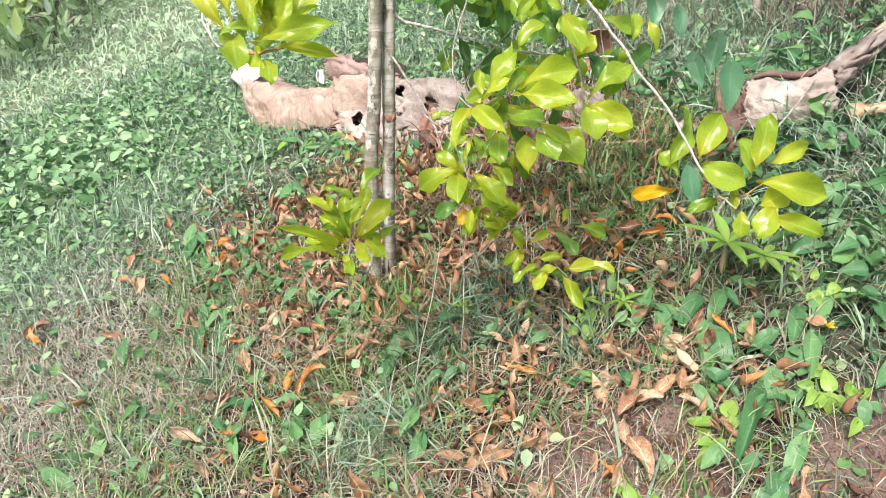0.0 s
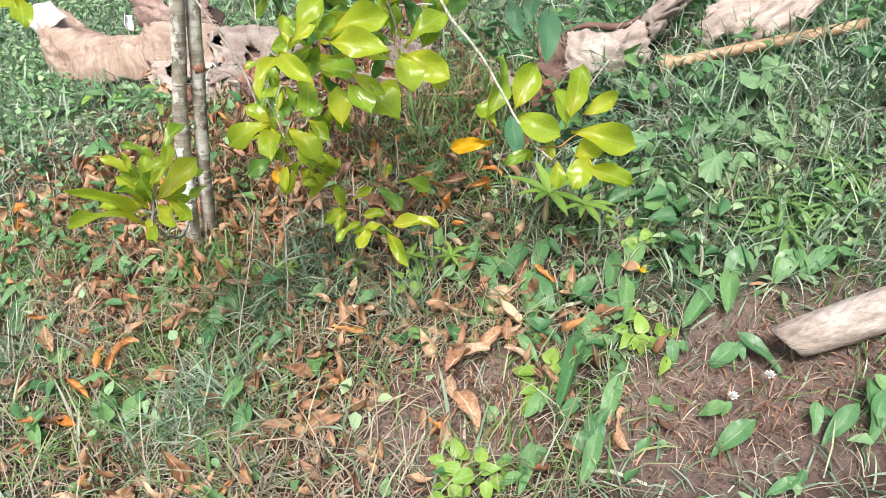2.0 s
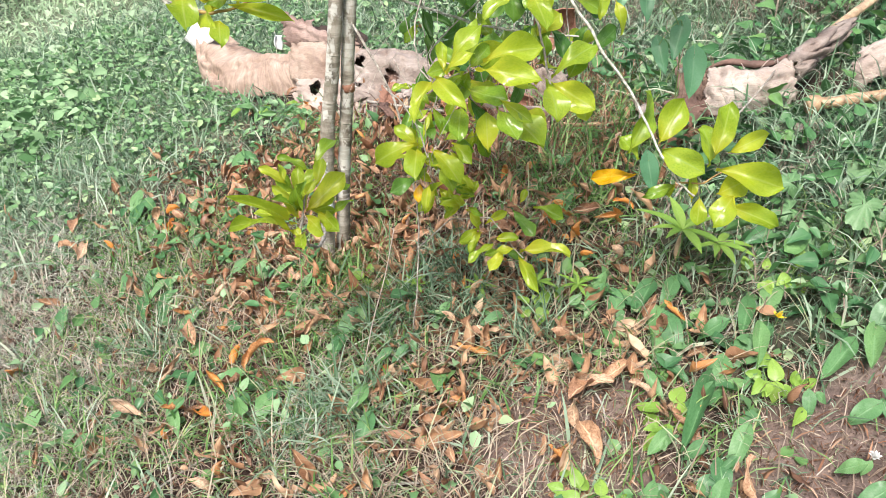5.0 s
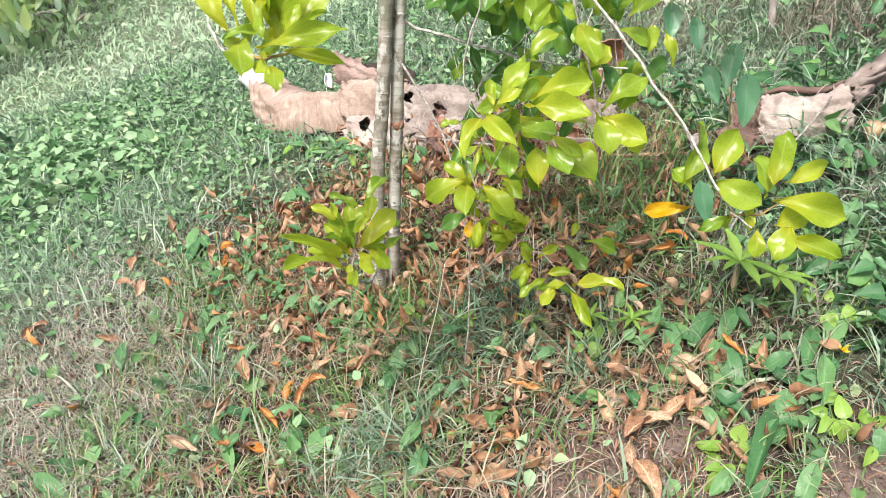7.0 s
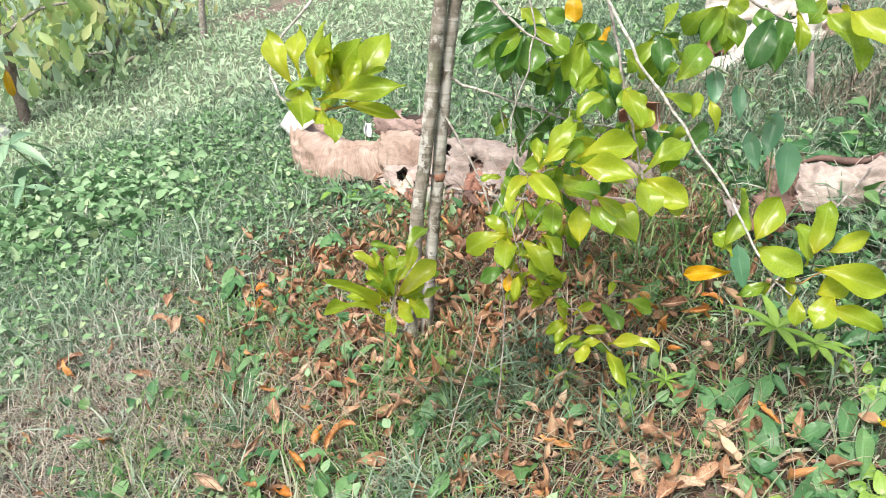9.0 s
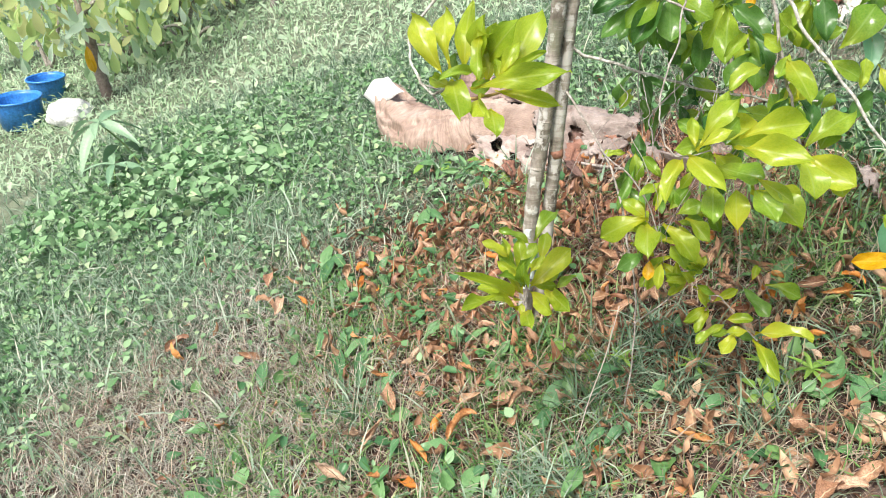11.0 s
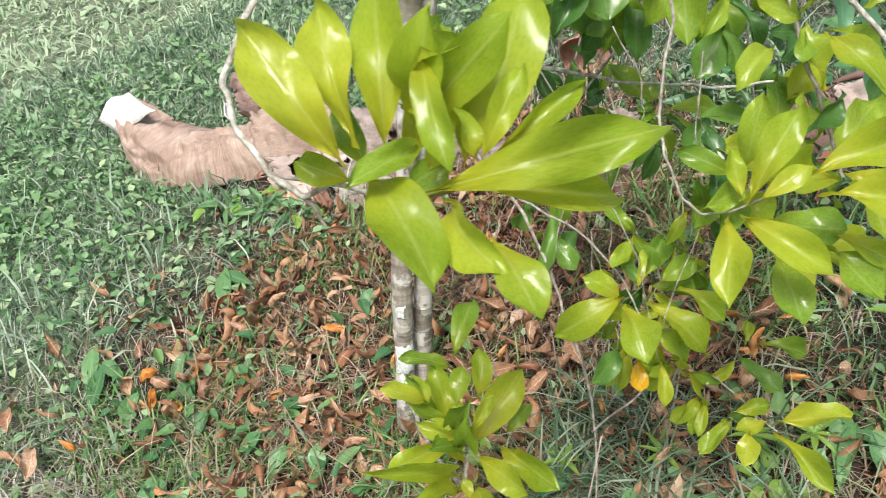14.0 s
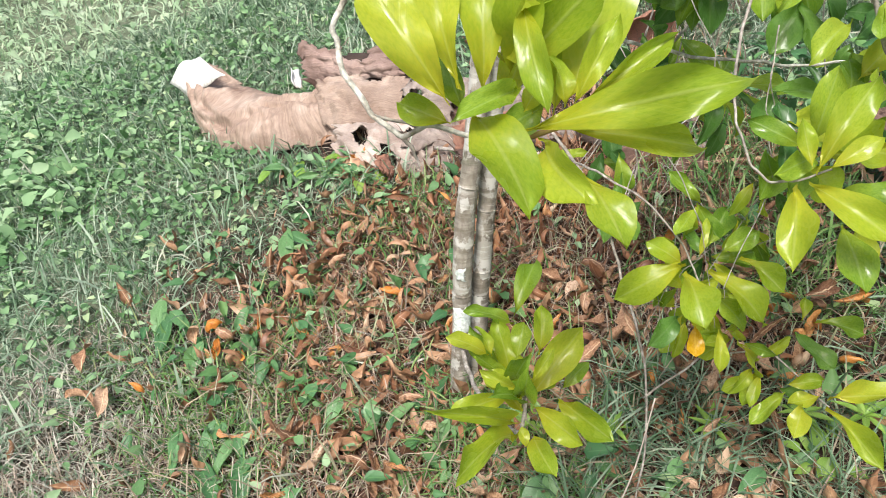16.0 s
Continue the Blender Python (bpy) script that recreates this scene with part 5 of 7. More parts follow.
# hanging sprigs of older leaves behind the clusters
for k in range(7):
    x0, y0, z0 = RND.uniform(0.24, 0.64), RND.uniform(-0.12, 0.12), RND.uniform(0.52, 0.74)
    tw = branch([(0.2 + 0.3 * RND.random(), 0.0, 0.8), (x0, y0, z0 + 0.1), (x0 + RND.uniform(-0.05, 0.05), y0 - 0.03, z0), (x0 + RND.uniform(-0.08, 0.08), y0 - 0.05, z0 - 0.1)], 0.0022, 0.001, None, k)
    for j in range(6):
        b = Vector((x0, y0 - 0.04, z0 - 0.03)) + Vector((RND.uniform(-0.05, 0.05), RND.uniform(-0.04, 0.04), RND.uniform(-0.06, 0.08)))
        t = b + Vector((RND.uniform(-0.06, 0.06), RND.uniform(-0.06, 0.02), RND.uniform(-0.09, 0.0)))
        place_leaf(b, t, RND.uniform(0.022, 0.036), RND.choice(["dark", "dark", "green"]), tw)

# ---- dry sheaths and sheets on the ground ----
def sheath(name, label, a, b, c, d, mat, bulge=0.03, wrinkle=0.012, bow=(0, 0, 0), curl=0.0, ragged=0.03, seed=0, holes=(), nu=40, nv=26, category="dried sheath", rounded=0.35, lip=0.0, low=None, high=None, fibres=4, fan=False):
    """A dried leaf sheath over the corners a (left low), b (right low), c (left high), d (right high): bulged, creased lengthwise, torn at the rim."""
    rnd = random.Random(seed)
    low, high = [Vector(p) for p in (low or (a, b))], [Vector(p) for p in (high or (c, d))]
    a, b, c, d, bow = low[0], low[-1], high[0], high[-1], Vector(bow)

    def along(edge, t):
        """A smooth run through the points of an edge; goes on straight past its ends."""
        k = len(edge) - 1
        q = t * k
        i0 = min(max(int(math.floor(q)), 0), k - 1)
        t = q - i0
        p0, p1, p2, p3 = edge[max(i0 - 1, 0)], edge[i0], edge[i0 + 1], edge[min(i0 + 2, k)]
        if k == 1 or t < 0 or t > 1:
            return p1 + (p2 - p1) * t
        return 0.5 * (2 * p1 + (p2 - p0) * t + (2 * p0 - 5 * p1 + 4 * p2 - p3) * t * t + (3 * p1 - p0 - 3 * p2 + p3) * t ** 3)

    nrm = (b - a).cross(c - a).normalized()
    if nrm.z < 0:
        nrm.negate()
    across = ((c - a) + (d - b)).normalized()
    wide = ((c - a).length + (d - b).length) / 2
    bm = bmesh.new()
    lay = bm.loops.layers.uv.new("UVMap")
    grid, uvs, grid_at = [], {}, {}
    for i in range(nu + 1):
        row = []
        for j in range(nv + 1):
            u, v = i / nu, j / nv
            ee = (noise.noise(Vector((u * 4, seed * 3.1, 0))) + 0.5 * noise.noise(Vector((u * 13, seed * 3.1, 2)))) * ragged * 2.5
            uu = u + (noise.noise(Vector((v * 3, seed, 4))) + 0.6 * noise.noise(Vector((v * 9, seed, 7)))) * ragged * 2 * (2 * u - 1)
            vv = 0.5 + (v - 0.5) * (1 - rounded * abs(2 * u - 1) ** 3) + ee * (2 * v - 1)
            p = along(low, uu) * (1 - vv) + along(high, uu) * vv
            p += bow * math.sin(math.pi * u) * (1 - v)
            h = bulge * math.sin(math.pi * v) * (0.55 + 0.45 * math.sin(math.pi * u))
            warp = noise.noise(Vector((u * 2.2, v * 2.2, seed + 3.0)))
            crease = 0.5 - 1.6 * abs(noise.noise(Vector((u * 1.6 + seed, v * 5 + warp, 1.7)))) + 0.25 * noise.noise(Vector((u * 3.5 + seed, v * 21, 5.0)))
            buckle = 0.5 - 1.8 * abs(noise.noise(Vector((u * 5.0 + v * 1.8 + warp * 1.5, v * 1.5, seed + 8.0)))) + 0.5 * noise.noise(Vector((u * 11 + v * 3, v * 3, seed))) + 0.7 * (0.3 - abs(noise.noise(Vector((u * 13 + v * 4 + warp * 2, v * 2.0, seed + 5.0)))))  + 0.3 * noise.noise(Vector((u * 30 + v * 5, v * 2.5, seed)))
            if fan:
                crease = 0.5 - 1.7 * abs(noise.noise(Vector((u * 4.5 + v * 2.4 + warp, v * 0.7, seed)))) + 0.3 * noise.noise(Vector((u * 30 + v * 7 + warp * 2, v * 1.1, seed + 2.0)))
                buckle = 0.5 - 1.9 * abs(noise.noise(Vector((u * 3.6 - v * 1.6, v * 2.2 + warp * 1.5, seed + 4.0))))
            h += wrinkle * (0.9 * crease + 1.1 * buckle) * min(1.0, 0.25 + 5 * v * (1 - v)) + lip * max(0.0, v - 0.75) ** 2 * 16
            if curl:
                turn = max(0.0, v - 0.45) * curl
                r = wide * 0.55 / max(abs(curl), 0.3)
                h += r * (1 - math.cos(turn)) * 1.6
                p -= across * (turn - math.sin(turn)) * r
            q = p + nrm * h
            q.z = max(q.z, float(gz(q.x, q.y) + lumps(q.x, q.y)) + 0.004)
            vert = bm.verts.new(q)
            grid_at[(i, j)] = q.copy()
            uvs[vert] = (u, v)
            row.append(vert)
        grid.append(row)
    for i in range(nu):
        for j in range(nv):
            u, v = (i + 0.5) / nu, (j + 0.5) / nv
            if any(((u - hu) / ru) ** 2 + ((v - hv) / rv) ** 2 < 1 + 0.6 * noise.noise(Vector((u * 9, v * 9, seed))) for hu, hv, ru, rv in holes):
                continue
            if (u < 0.03 or u > 0.97 or v < 0.04 or v > 0.96) and noise.noise(Vector((u * 12, v * 12, seed))) < ragged * 4 - 0.35:
                continue
            f = bm.faces.new((grid[i][j], grid[i + 1][j], grid[i + 1][j + 1], grid[i][j + 1]))
            for lp in f.loops:
                lp[lay].uv = uvs[lp.vert]
    bmesh.ops.delete(bm, geom=[v for v in bm.verts if not v.link_faces], context="VERTS")
    ob = part(name, bm, mat)
    so = ob.modifiers.new("thickness", "SOLIDIFY")
    so.thickness = 0.0035
    so.offset = 1
    for k in range(fibres):
        u0, v0 = rnd.random(), rnd.choice((0.0, 1.0))
        p = grid_at[(round(u0 * nu), round(v0 * nv))]
        w = Vector((rnd.uniform(-0.06, 0.06), rnd.uniform(-0.06, 0.06), rnd.uniform(-0.01, 0.05)))
        e = p + w
        e.z = max(e.z, float(gz(e.x, e.y)) + 0.006)
        part("fibre", tube([p, p + w * 0.5 + Vector((0, 0, 0.012)), e], [0.0016, 0.0013, 0.0007], 5), mat, ob)
    return tagged(ob, label, category, "dry sheaths behind the tree")


sheath("dry_sheath", "broad tan dried sheath, creased lengthwise, lying in the weeds", 0, 0, 0, 0, M_SHEATHFAN, 0.055, 0.036, seed=1, rounded=0.0, ragged=0.006, nu=130, nv=44, fan=True,
       low=[(-0.45, 1.78, 0.05), (-0.43, 1.6, -0.01), (-0.34, 1.39, -0.015), (-0.17, 1.25, 0.035), (0.01, 1.17, 0.07)], high=[(-0.34, 1.84, 0.15), (-0.27, 1.68, 0.125), (-0.18, 1.54, 0.12), (-0.08, 1.46, 0.135), (0.0, 1.38, 0.18)])
sheath("dry_sheath", "tan dried sheath overlapping the broad one, edge curling", 0, 0, 0, 0, M_SHEATH, 0.035, 0.014, seed=2, curl=0.9, rounded=0.1, ragged=0.03, holes=((0.62, 0.98, 0.1, 0.14), (0.97, 0.5, 0.06, 0.2), (0.5, 0.0, 0.12, 0.1)),
       low=[(-0.06, 1.20, 0.115), (0.03, 1.1, 0.12), (0.16, 0.98, 0.14)], high=[(-0.03, 1.38, 0.2), (0.1, 1.3, 0.22), (0.25, 1.2, 0.23)])
sheath("dry_sheath", "bleached grey sheath with torn holes and frayed rim", (-0.06, 1.05, 0.07), (0.15, 0.80, 0.09), (0.0, 1.18, 0.15), (0.23, 0.99, 0.17), M_PALE, 0.03, 0.014, seed=3, ragged=0.07, nu=48, nv=30, holes=((0.3, 0.55, 0.09, 0.2), (0.62, 0.1, 0.1, 0.3), (0.8, 0.75, 0.07, 0.15)))
sheath("dry_sheath", "mauve brown sheath piece standing up with a curled rim", (-0.02, 1.43, 0.14), (0.24, 1.19, 0.2), (-0.08, 1.5, 0.31), (0.2, 1.28, 0.33), M_MAUVE, 0.04, 0.014, seed=4, curl=0.4, ragged=0.08, rounded=0.35, holes=((0.3, 0.12, 0.13, 0.24), (0.72, 0.1, 0.16, 0.2), (0.6, 0.95, 0.14, 0.22)))
# added dark backing, so the hollow behind the torn piece looks shaded
sheath("dry_sheath", "near-black sheet standing in for the shade inside the folded sheath", (-0.03, 1.38, 0.14), (0.24, 1.14, 0.17), (-0.01, 1.5, 0.26), (0.25, 1.26, 0.3), M_HOLLOW_SHADE, 0.02, 0.01, seed=24, ragged=0.03, nu=20, nv=14)
sheath("dry_sheath", "grey weathered sheath lying flat behind the stems", (0.11, 0.80, 0.07), (0.44, 0.66, 0.14), (0.19, 1.04, 0.17), (0.47, 0.92, 0.22), M_SHEATHGREY, 0.03, 0.022, seed=5, ragged=0.05)
sheath("dry_sheath", "grey brown sheath humped over a dark hollow, torn open", 0, 0, 0, 0, M_SHEATHGREY, 0.05, 0.02, seed=6, ragged=0.06, rounded=0.2, nu=50, nv=26, holes=((0.14, 0.5, 0.06, 0.16), (0.42, 0.15, 0.07, 0.2), (0.8, 0.9, 0.12, 0.25)),
       low=[(0.17, 0.98, 0.16), (0.33, 0.9, 0.18), (0.5, 0.82, 0.23)], high=[(0.2, 1.14, 0.26), (0.36, 1.05, 0.28), (0.54, 0.95, 0.28)])
sheath("dry_sheath", "orange brown torn sheath scrap on the litter", (-0.07, 0.97, 0.045), (0.02, 0.86, 0.06), (-0.03, 1.06, 0.09), (0.04, 0.95, 0.1), M_DRY, 0.02, 0.014, seed=7, ragged=0.07, nu=14, nv=12)
SCRAPS = [(0.2, 0.92, 0.15, 15, -20, M_SHEATHGREY), (0.28, 0.84, 0.14, 60, 30, M_RUST), (0.34, 0.98, 0.17, -20, 40, M_SHEATHDARK), (0.4, 0.8, 0.15, 30, -25, M_SHEATHGREY), (0.05, 0.88, 0.1, 80, 15, M_RUST), (0.46, 0.9, 0.14, 10, 40, M_RUST), (0.25, 0.72, 0.12, 100, 20, M_SHEATHDARK), (0.5, 0.7, 0.13, -40, 30, M_SHEATHGREY), (1.0, 0.1, 0.13, 20, 30, M_RUST), (1.08, 0.2, 0.14, -30, 25, M_SHEATHDARK), (0.95, 0.22, 0.12, 70, 20, M_SHEATHGREY)]
for k, (x0, y0, size, az, tilt, mat) in enumerate(SCRAPS):
    m = pose(x0, y0, float(gz(x0, y0)) + 0.03, tilt, -14, az)
    h = size / 2
    a, b, c, d = [m @ Vector(p) for p in ((-h, -h * 0.6, 0), (h, -h * 0.5, 0), (-h * 0.9, h * 0.6, 0.02), (h * 0.8, h * 0.7, 0.01))]
    word = {M_SHEATHGREY: "weathered grey", M_SHEATHDARK: "rotting dark brown", M_RUST: "rust brown", M_SHEATH: "tan", M_PALE: "bleached"}[mat]
    sheath("dry_sheath", "torn " + word + " sheath scrap curled in the heap", tuple(a), tuple(b), tuple(c), tuple(d), mat, 0.02, 0.016, seed=40 + k, ragged=0.1, curl=0.9 if k % 2 else 1.8, nu=16, nv=12, fibres=2)


def shell(label, p0, p1, radius, a0, a1, mat, seed=0, front=(-0.8, -0.6, 0), flare=0.2):
    """A curled sheath: part of a tube round the line p0 to p1; 0 degrees faces front, 90 down, 180 back, 270 up."""
    p0, p1, front = Vector(p0), Vector(p1), Vector(front).normalized()
    axis = (p1 - p0).normalized()
    front = (front - axis * front.dot(axis)).normalized()
    down = axis.cross(front)
    if down.z > 0:
        down.negate()
    bm = bmesh.new()
    lay = bm.loops.layers.uv.new("UVMap")
    nu, nv = 26, 20
    g, uvs = [], {}
    for i in range(nu + 1):
        row = []
        for j in range(nv + 1):
            u, v = i / nu, j / nv
            u2 = u + 0.05 * noise.noise(Vector((v * 4, seed, 1))) * (2 * u - 1)
            a = radians(a0 + (a1 - a0) * (v + 0.05 * noise.noise(Vector((u * 5, seed, 3))) * (2 * v - 1)))
            r = radius * (0.8 + 0.2 * math.sin(math.pi * u) + flare * abs(2 * v - 1) ** 3 + 0.12 * noise.noise(Vector((u * 3, v * 4, seed))))
            q = p0 + (p1 - p0) * u2 + front * math.cos(a) * r + down * math.sin(a) * r
            q.z = max(q.z, float(gz(q.x, q.y) + lumps(q.x, q.y)) + 0.003)
            vert = bm.verts.new(q)
            uvs[vert] = (u, v)
            row.append(vert)
        g.append(row)
    for i in range(nu):
        for j in range(nv):
            f = bm.faces.new((g[i][j], g[i + 1][j], g[i + 1][j + 1], g[i][j + 1]))
            for lp in f.loops:
                lp[lay].uv = uvs[lp.vert]
    ob = part("dry_sheath", bm, mat)
    so = ob.modifiers.new("thickness", "SOLIDIFY")
    so.thickness, so.offset = 0.005, 0
    return tagged(ob, label, "dried sheath", "curled sheaths under the branches")


shell("pale tan trough-shaped sheath holding dead leaves", (0.54, 0.63, 0.27), (0.74, 0.38, 0.3), 0.05, -8, 150, M_SHEATHGREY, 1)
shell("hollow dark reddish sheath with hairy fibres inside", (0.53, 0.44, 0.235), (0.67, 0.30, 0.275), 0.055, 35, 215, M_SHEATHDARK, 2)
shell("rust brown curled sheath with its rim rolled over", (0.84, 0.93, 0.37), (0.98, 0.9, 0.41), 0.06, 75, 285, M_RUST, 3, (-0.45, -0.9, 0))
shell("small orange curled husk lying in the trough", (0.63, 0.52, 0.265), (0.68, 0.46, 0.28), 0.026, 40, 250, M_RUST, 4)
sheath("dry_sheath", "pinkish grey sheath lying behind the trough", (0.66, 0.6, 0.24), (0.82, 0.5, 0.28), (0.71, 0.69, 0.29), (0.86, 0.6, 0.34), M_SHEATHGREY, 0.03, 0.03, seed=17, ragged=0.05, rounded=0.3)
for k in range(26):
    p = Vector((0.6, 0.37, 0.235)) + Vector((RND.uniform(-0.05, 0.05), RND.uniform(-0.05, 0.05), RND.uniform(-0.02, 0.02)))
    e = p + Vector((RND.uniform(-0.05, 0.05), RND.uniform(-0.06, 0.0), RND.uniform(0.0, 0.05)))
    tagged(part("twig", tube([p, (p + e) / 2 + Vector((0, 0, 0.01)), e], [0.0011, 0.0009, 0.0005], 4), M_TWIG), "hair-thin dead fibre at the hollow sheath", "twig", "dead fibres")
sheath("dry_sheath", "pale brown fan-shaped sheath with split fibres", 0, 0, 0, 0, M_PALE, 0.04, 0.016, seed=11, ragged=0.04, rounded=0.2,
       low=[(1.11, 0.16, 0.34), (1.21, 0.1, 0.37), (1.34, 0.07, 0.40)], high=[(1.16, 0.27, 0.465), (1.2, 0.2, 0.475), (1.26, 0.14, 0.49), (1.345, 0.17, 0.535)])
rim = tagged(part("dry_sheath", tube([(1.165, 0.27, 0.455), (1.2, 0.225, 0.485), (1.25, 0.18, 0.49), (1.3, 0.165, 0.5), (1.34, 0.17, 0.52)], [0.004, 0.01, 0.012, 0.009, 0.004], 10, 0.3, 12), M_SHEATHDARK), "brown rolled rim of a folded sheath", "dried sheath", "dry sheaths behind the tree")
for k in range(4):
    sheath("dry_sheath", "frayed brown fibrous strip of sheath, curling over", 0, 0, 0, 0, M_FRAYED, 0.03, 0.012, seed=30 + k, ragged=0.08, rounded=0.3, nu=12, nv=24, curl=1.5, fibres=5,
           low=[(1.07 + 0.03 * k, 0.21 - 0.015 * k, 0.335 + 0.008 * k), (1.1 + 0.03 * k, 0.2 - 0.015 * k, 0.345 + 0.008 * k)], high=[(1.1 + 0.022 * k, 0.36 - 0.03 * k, 0.42 + 0.012 * (k % 2)), (1.13 + 0.024 * k, 0.35 - 0.035 * k, 0.43 + 0.012 * (k % 2))])
sheath("dry_sheath", "grey brown sheath twisting up out of the grass", 0, 0, 0, 0, M_SHEATHGREY, 0.03, 0.025, seed=19, ragged=0.03, rounded=0.3, nu=24, nv=14,
       low=[(1.33, 0.1, 0.45), (1.43, 0.15, 0.5), (1.56, 0.22, 0.55)], high=[(1.33, 0.16, 0.53), (1.43, 0.2, 0.56), (1.57, 0.26, 0.6)])
sheath("dry_sheath", "wide grey brown sheath half buried in grass", 0, 0, 0, 0, M_PALE, 0.05, 0.02, seed=13, ragged=0.06, rounded=0.3, holes=((0.75, 0.8, 0.1, 0.2), (0.3, 0.0, 0.1, 0.25)),
       low=[(1.46, 0.03, 0.43), (1.57, -0.02, 0.47), (1.70, -0.09, 0.51)], high=[(1.53, 0.12, 0.58), (1.6, 0.06, 0.605), (1.72, 0.0, 0.63), (1.9, 0.02, 0.69)])
sheath("dry_sheath", "narrow brown strip of sheath in the grass", (1.22, -0.2, 0.32), (1.31, -0.19, 0.35), (1.28, 0.02, 0.38), (1.36, 0.0, 0.41), M_SHEATHGREY, 0.02, 0.01, seed=14, ragged=0.06, nu=12, nv=16)
sheath("dry_sheath", "cream white sheath folded over the top of the pile", 0, 0, 0, 0, M_CREAM, 0.05, 0.03, seed=15, ragged=0.03, rounded=0.1, nu=50,
       low=[(1.33, 1.46, 0.69), (1.5, 1.44, 0.65), (1.72, 1.46, 0.69), (1.95, 1.5, 0.72)], high=[(1.34, 1.6, 0.81), (1.52, 1.58, 0.82), (1.8, 1.58, 0.86), (2.0, 1.6, 0.87)])
sheath("dry_sheath", "cream and grey folded sheath on the pile", 0, 0, 0, 0, M_CREAM, 0.04, 0.03, seed=16, ragged=0.04, rounded=0.1, nu=50,
       low=[(1.42, 1.37, 0.52), (1.55, 1.35, 0.54), (1.7, 1.35, 0.55), (1.86, 1.37, 0.6)], high=[(1.47, 1.46, 0.61), (1.58, 1.45, 0.66), (1.74, 1.46, 0.68), (1.9, 1.48, 0.71)])
sheath("dry_sheath", "rust brown hollow of the folded sheath", 0, 0, 0, 0, M_RUST, 0.02, 0.02, seed=20, ragged=0.03, rounded=0.1, nu=24, nv=18,
       low=[(1.34, 1.44, 0.5), (1.42, 1.43, 0.53), (1.5, 1.43, 0.55)], high=[(1.34, 1.5, 0.69), (1.43, 1.49, 0.67), (1.52, 1.49, 0.66)])
sheath("dry_sheath", "white strip of sheath at the foot of the pile", 0, 0, 0, 0, M_CREAM, 0.02, 0.015, seed=21, ragged=0.05, rounded=0.2, nu=24, nv=14,
       low=[(1.3, 1.33, 0.44), (1.38, 1.32, 0.46), (1.46, 1.31, 0.49)], high=[(1.33, 1.4, 0.5), (1.41, 1.39, 0.53), (1.49, 1.38, 0.545)])
sheath("dry_sheath", "tan sheath end sticking out of the grass", 0, 0, 0, 0, M_SHEATH, 0.03, 0.02, seed=22, ragged=0.05, rounded=0.3, nu=20, nv=16,
       low=[(1.83, 1.36, 0.58), (1.92, 1.36, 0.61)], high=[(1.84, 1.45, 0.72), (1.94, 1.45, 0.74)])
stub = on_ground(1.527, 0.88, -0.01)
tagged(part("dead_stalk", tube([stub, stub + Vector((-0.01, 0, 0.07)), stub + Vector((-0.025, 0.0, 0.15)), stub + Vector((-0.03, 0.0, 0.19))], [0.018, 0.014, 0.011, 0.003], 9, 0.3, 4), M_SHEATHGREY), "split pale brown dead stalk standing in the grass", "dead stalk")

# bent white card leaning on the sheath's end
CARD_A, CARD_B, CARD_C, CARD_D = (-0.457, 1.763, 0.063), (-0.318, 1.57, 0.196), (-0.39, 1.79, 0.2), (-0.515, 1.86, 0.1)
card = bmesh.new()
g = []
for i in range(9):
    row = []
    for j in range(7):
        u, v = i / 8, j / 6
        p = Vector(CARD_A) * (1 - u) * (1 - v) + Vector(CARD_B) * u * (1 - v) + Vector(CARD_D) * (1 - u) * v + Vector(CARD_C) * u * v
        p.z += 0.018 * math.sin(math.pi * u) * (0.5 + v) + 0.006 * math.sin(9 * u + 4 * v)
        row.append(card.verts.new(p))
    g.append(row)
for i in range(8):
    for j in range(6):
        card.faces.new((g[i][j], g[i + 1][j], g[i + 1][j + 1], g[i][j + 1]))
card_ob = part("white_card", card, M_CARD)
card_ob.modifiers.new("thickness", "SOLIDIFY").thickness = 0.004
tagged(card_ob, "small curved white card resting on the tan sheath", "card")
scrap = bmesh.new()
bmesh.ops.create_grid(scrap, x_segments=8, y_segments=8, size=0.03)
for v in scrap.verts:
    v.co.z = 0.015 * noise.noise(v.co * 30) + 0.4 * v.co.x * v.co.x / 0.035
scrap_ob = part("plastic_scrap", scrap, M_WHITE)
scrap_ob.matrix_world = pose(-0.1, 1.46, 0.195, 55, 30, 35) @ Matrix.Diagonal((0.7, 1.05, 1, 1))
scrap_ob.modifiers.new("thickness", "SOLIDIFY").thickness = 0.002
tagged(scrap_ob, "crumpled white plastic scrap beside the dried sheath", "litter")

# cane and sticks
def stick(points, r, mat, label, name="stick", seed=0, nodes=()):
    k = len(points)
    bm = tube(points, [r * (1 - 0.25 * i / (k - 1)) for i in range(k)], 9, 0.1, seed)
    ob = part(name, bm, mat)
    return tagged(ob, label, name.replace("_", " "))


cane = thing("cane", (1.36, 0.02, 0.42), "dry orange-brown cane with a thick knot at its cut end", "cane")
part("stalk", tube([(1.325, -0.01, 0.44), (1.45, -0.06, 0.475), (1.62, -0.125, 0.525), (1.82, -0.2, 0.585)], [0.017, 0.016, 0.017, 0.015], 12, 0.08, 2), M_CANE, cane)
part("knot", tube([(1.31, -0.005, 0.436), (1.325, -0.01, 0.44), (1.345, -0.018, 0.446)], [0.022, 0.027, 0.021], 12, 0.14, 3), M_CANE, cane)
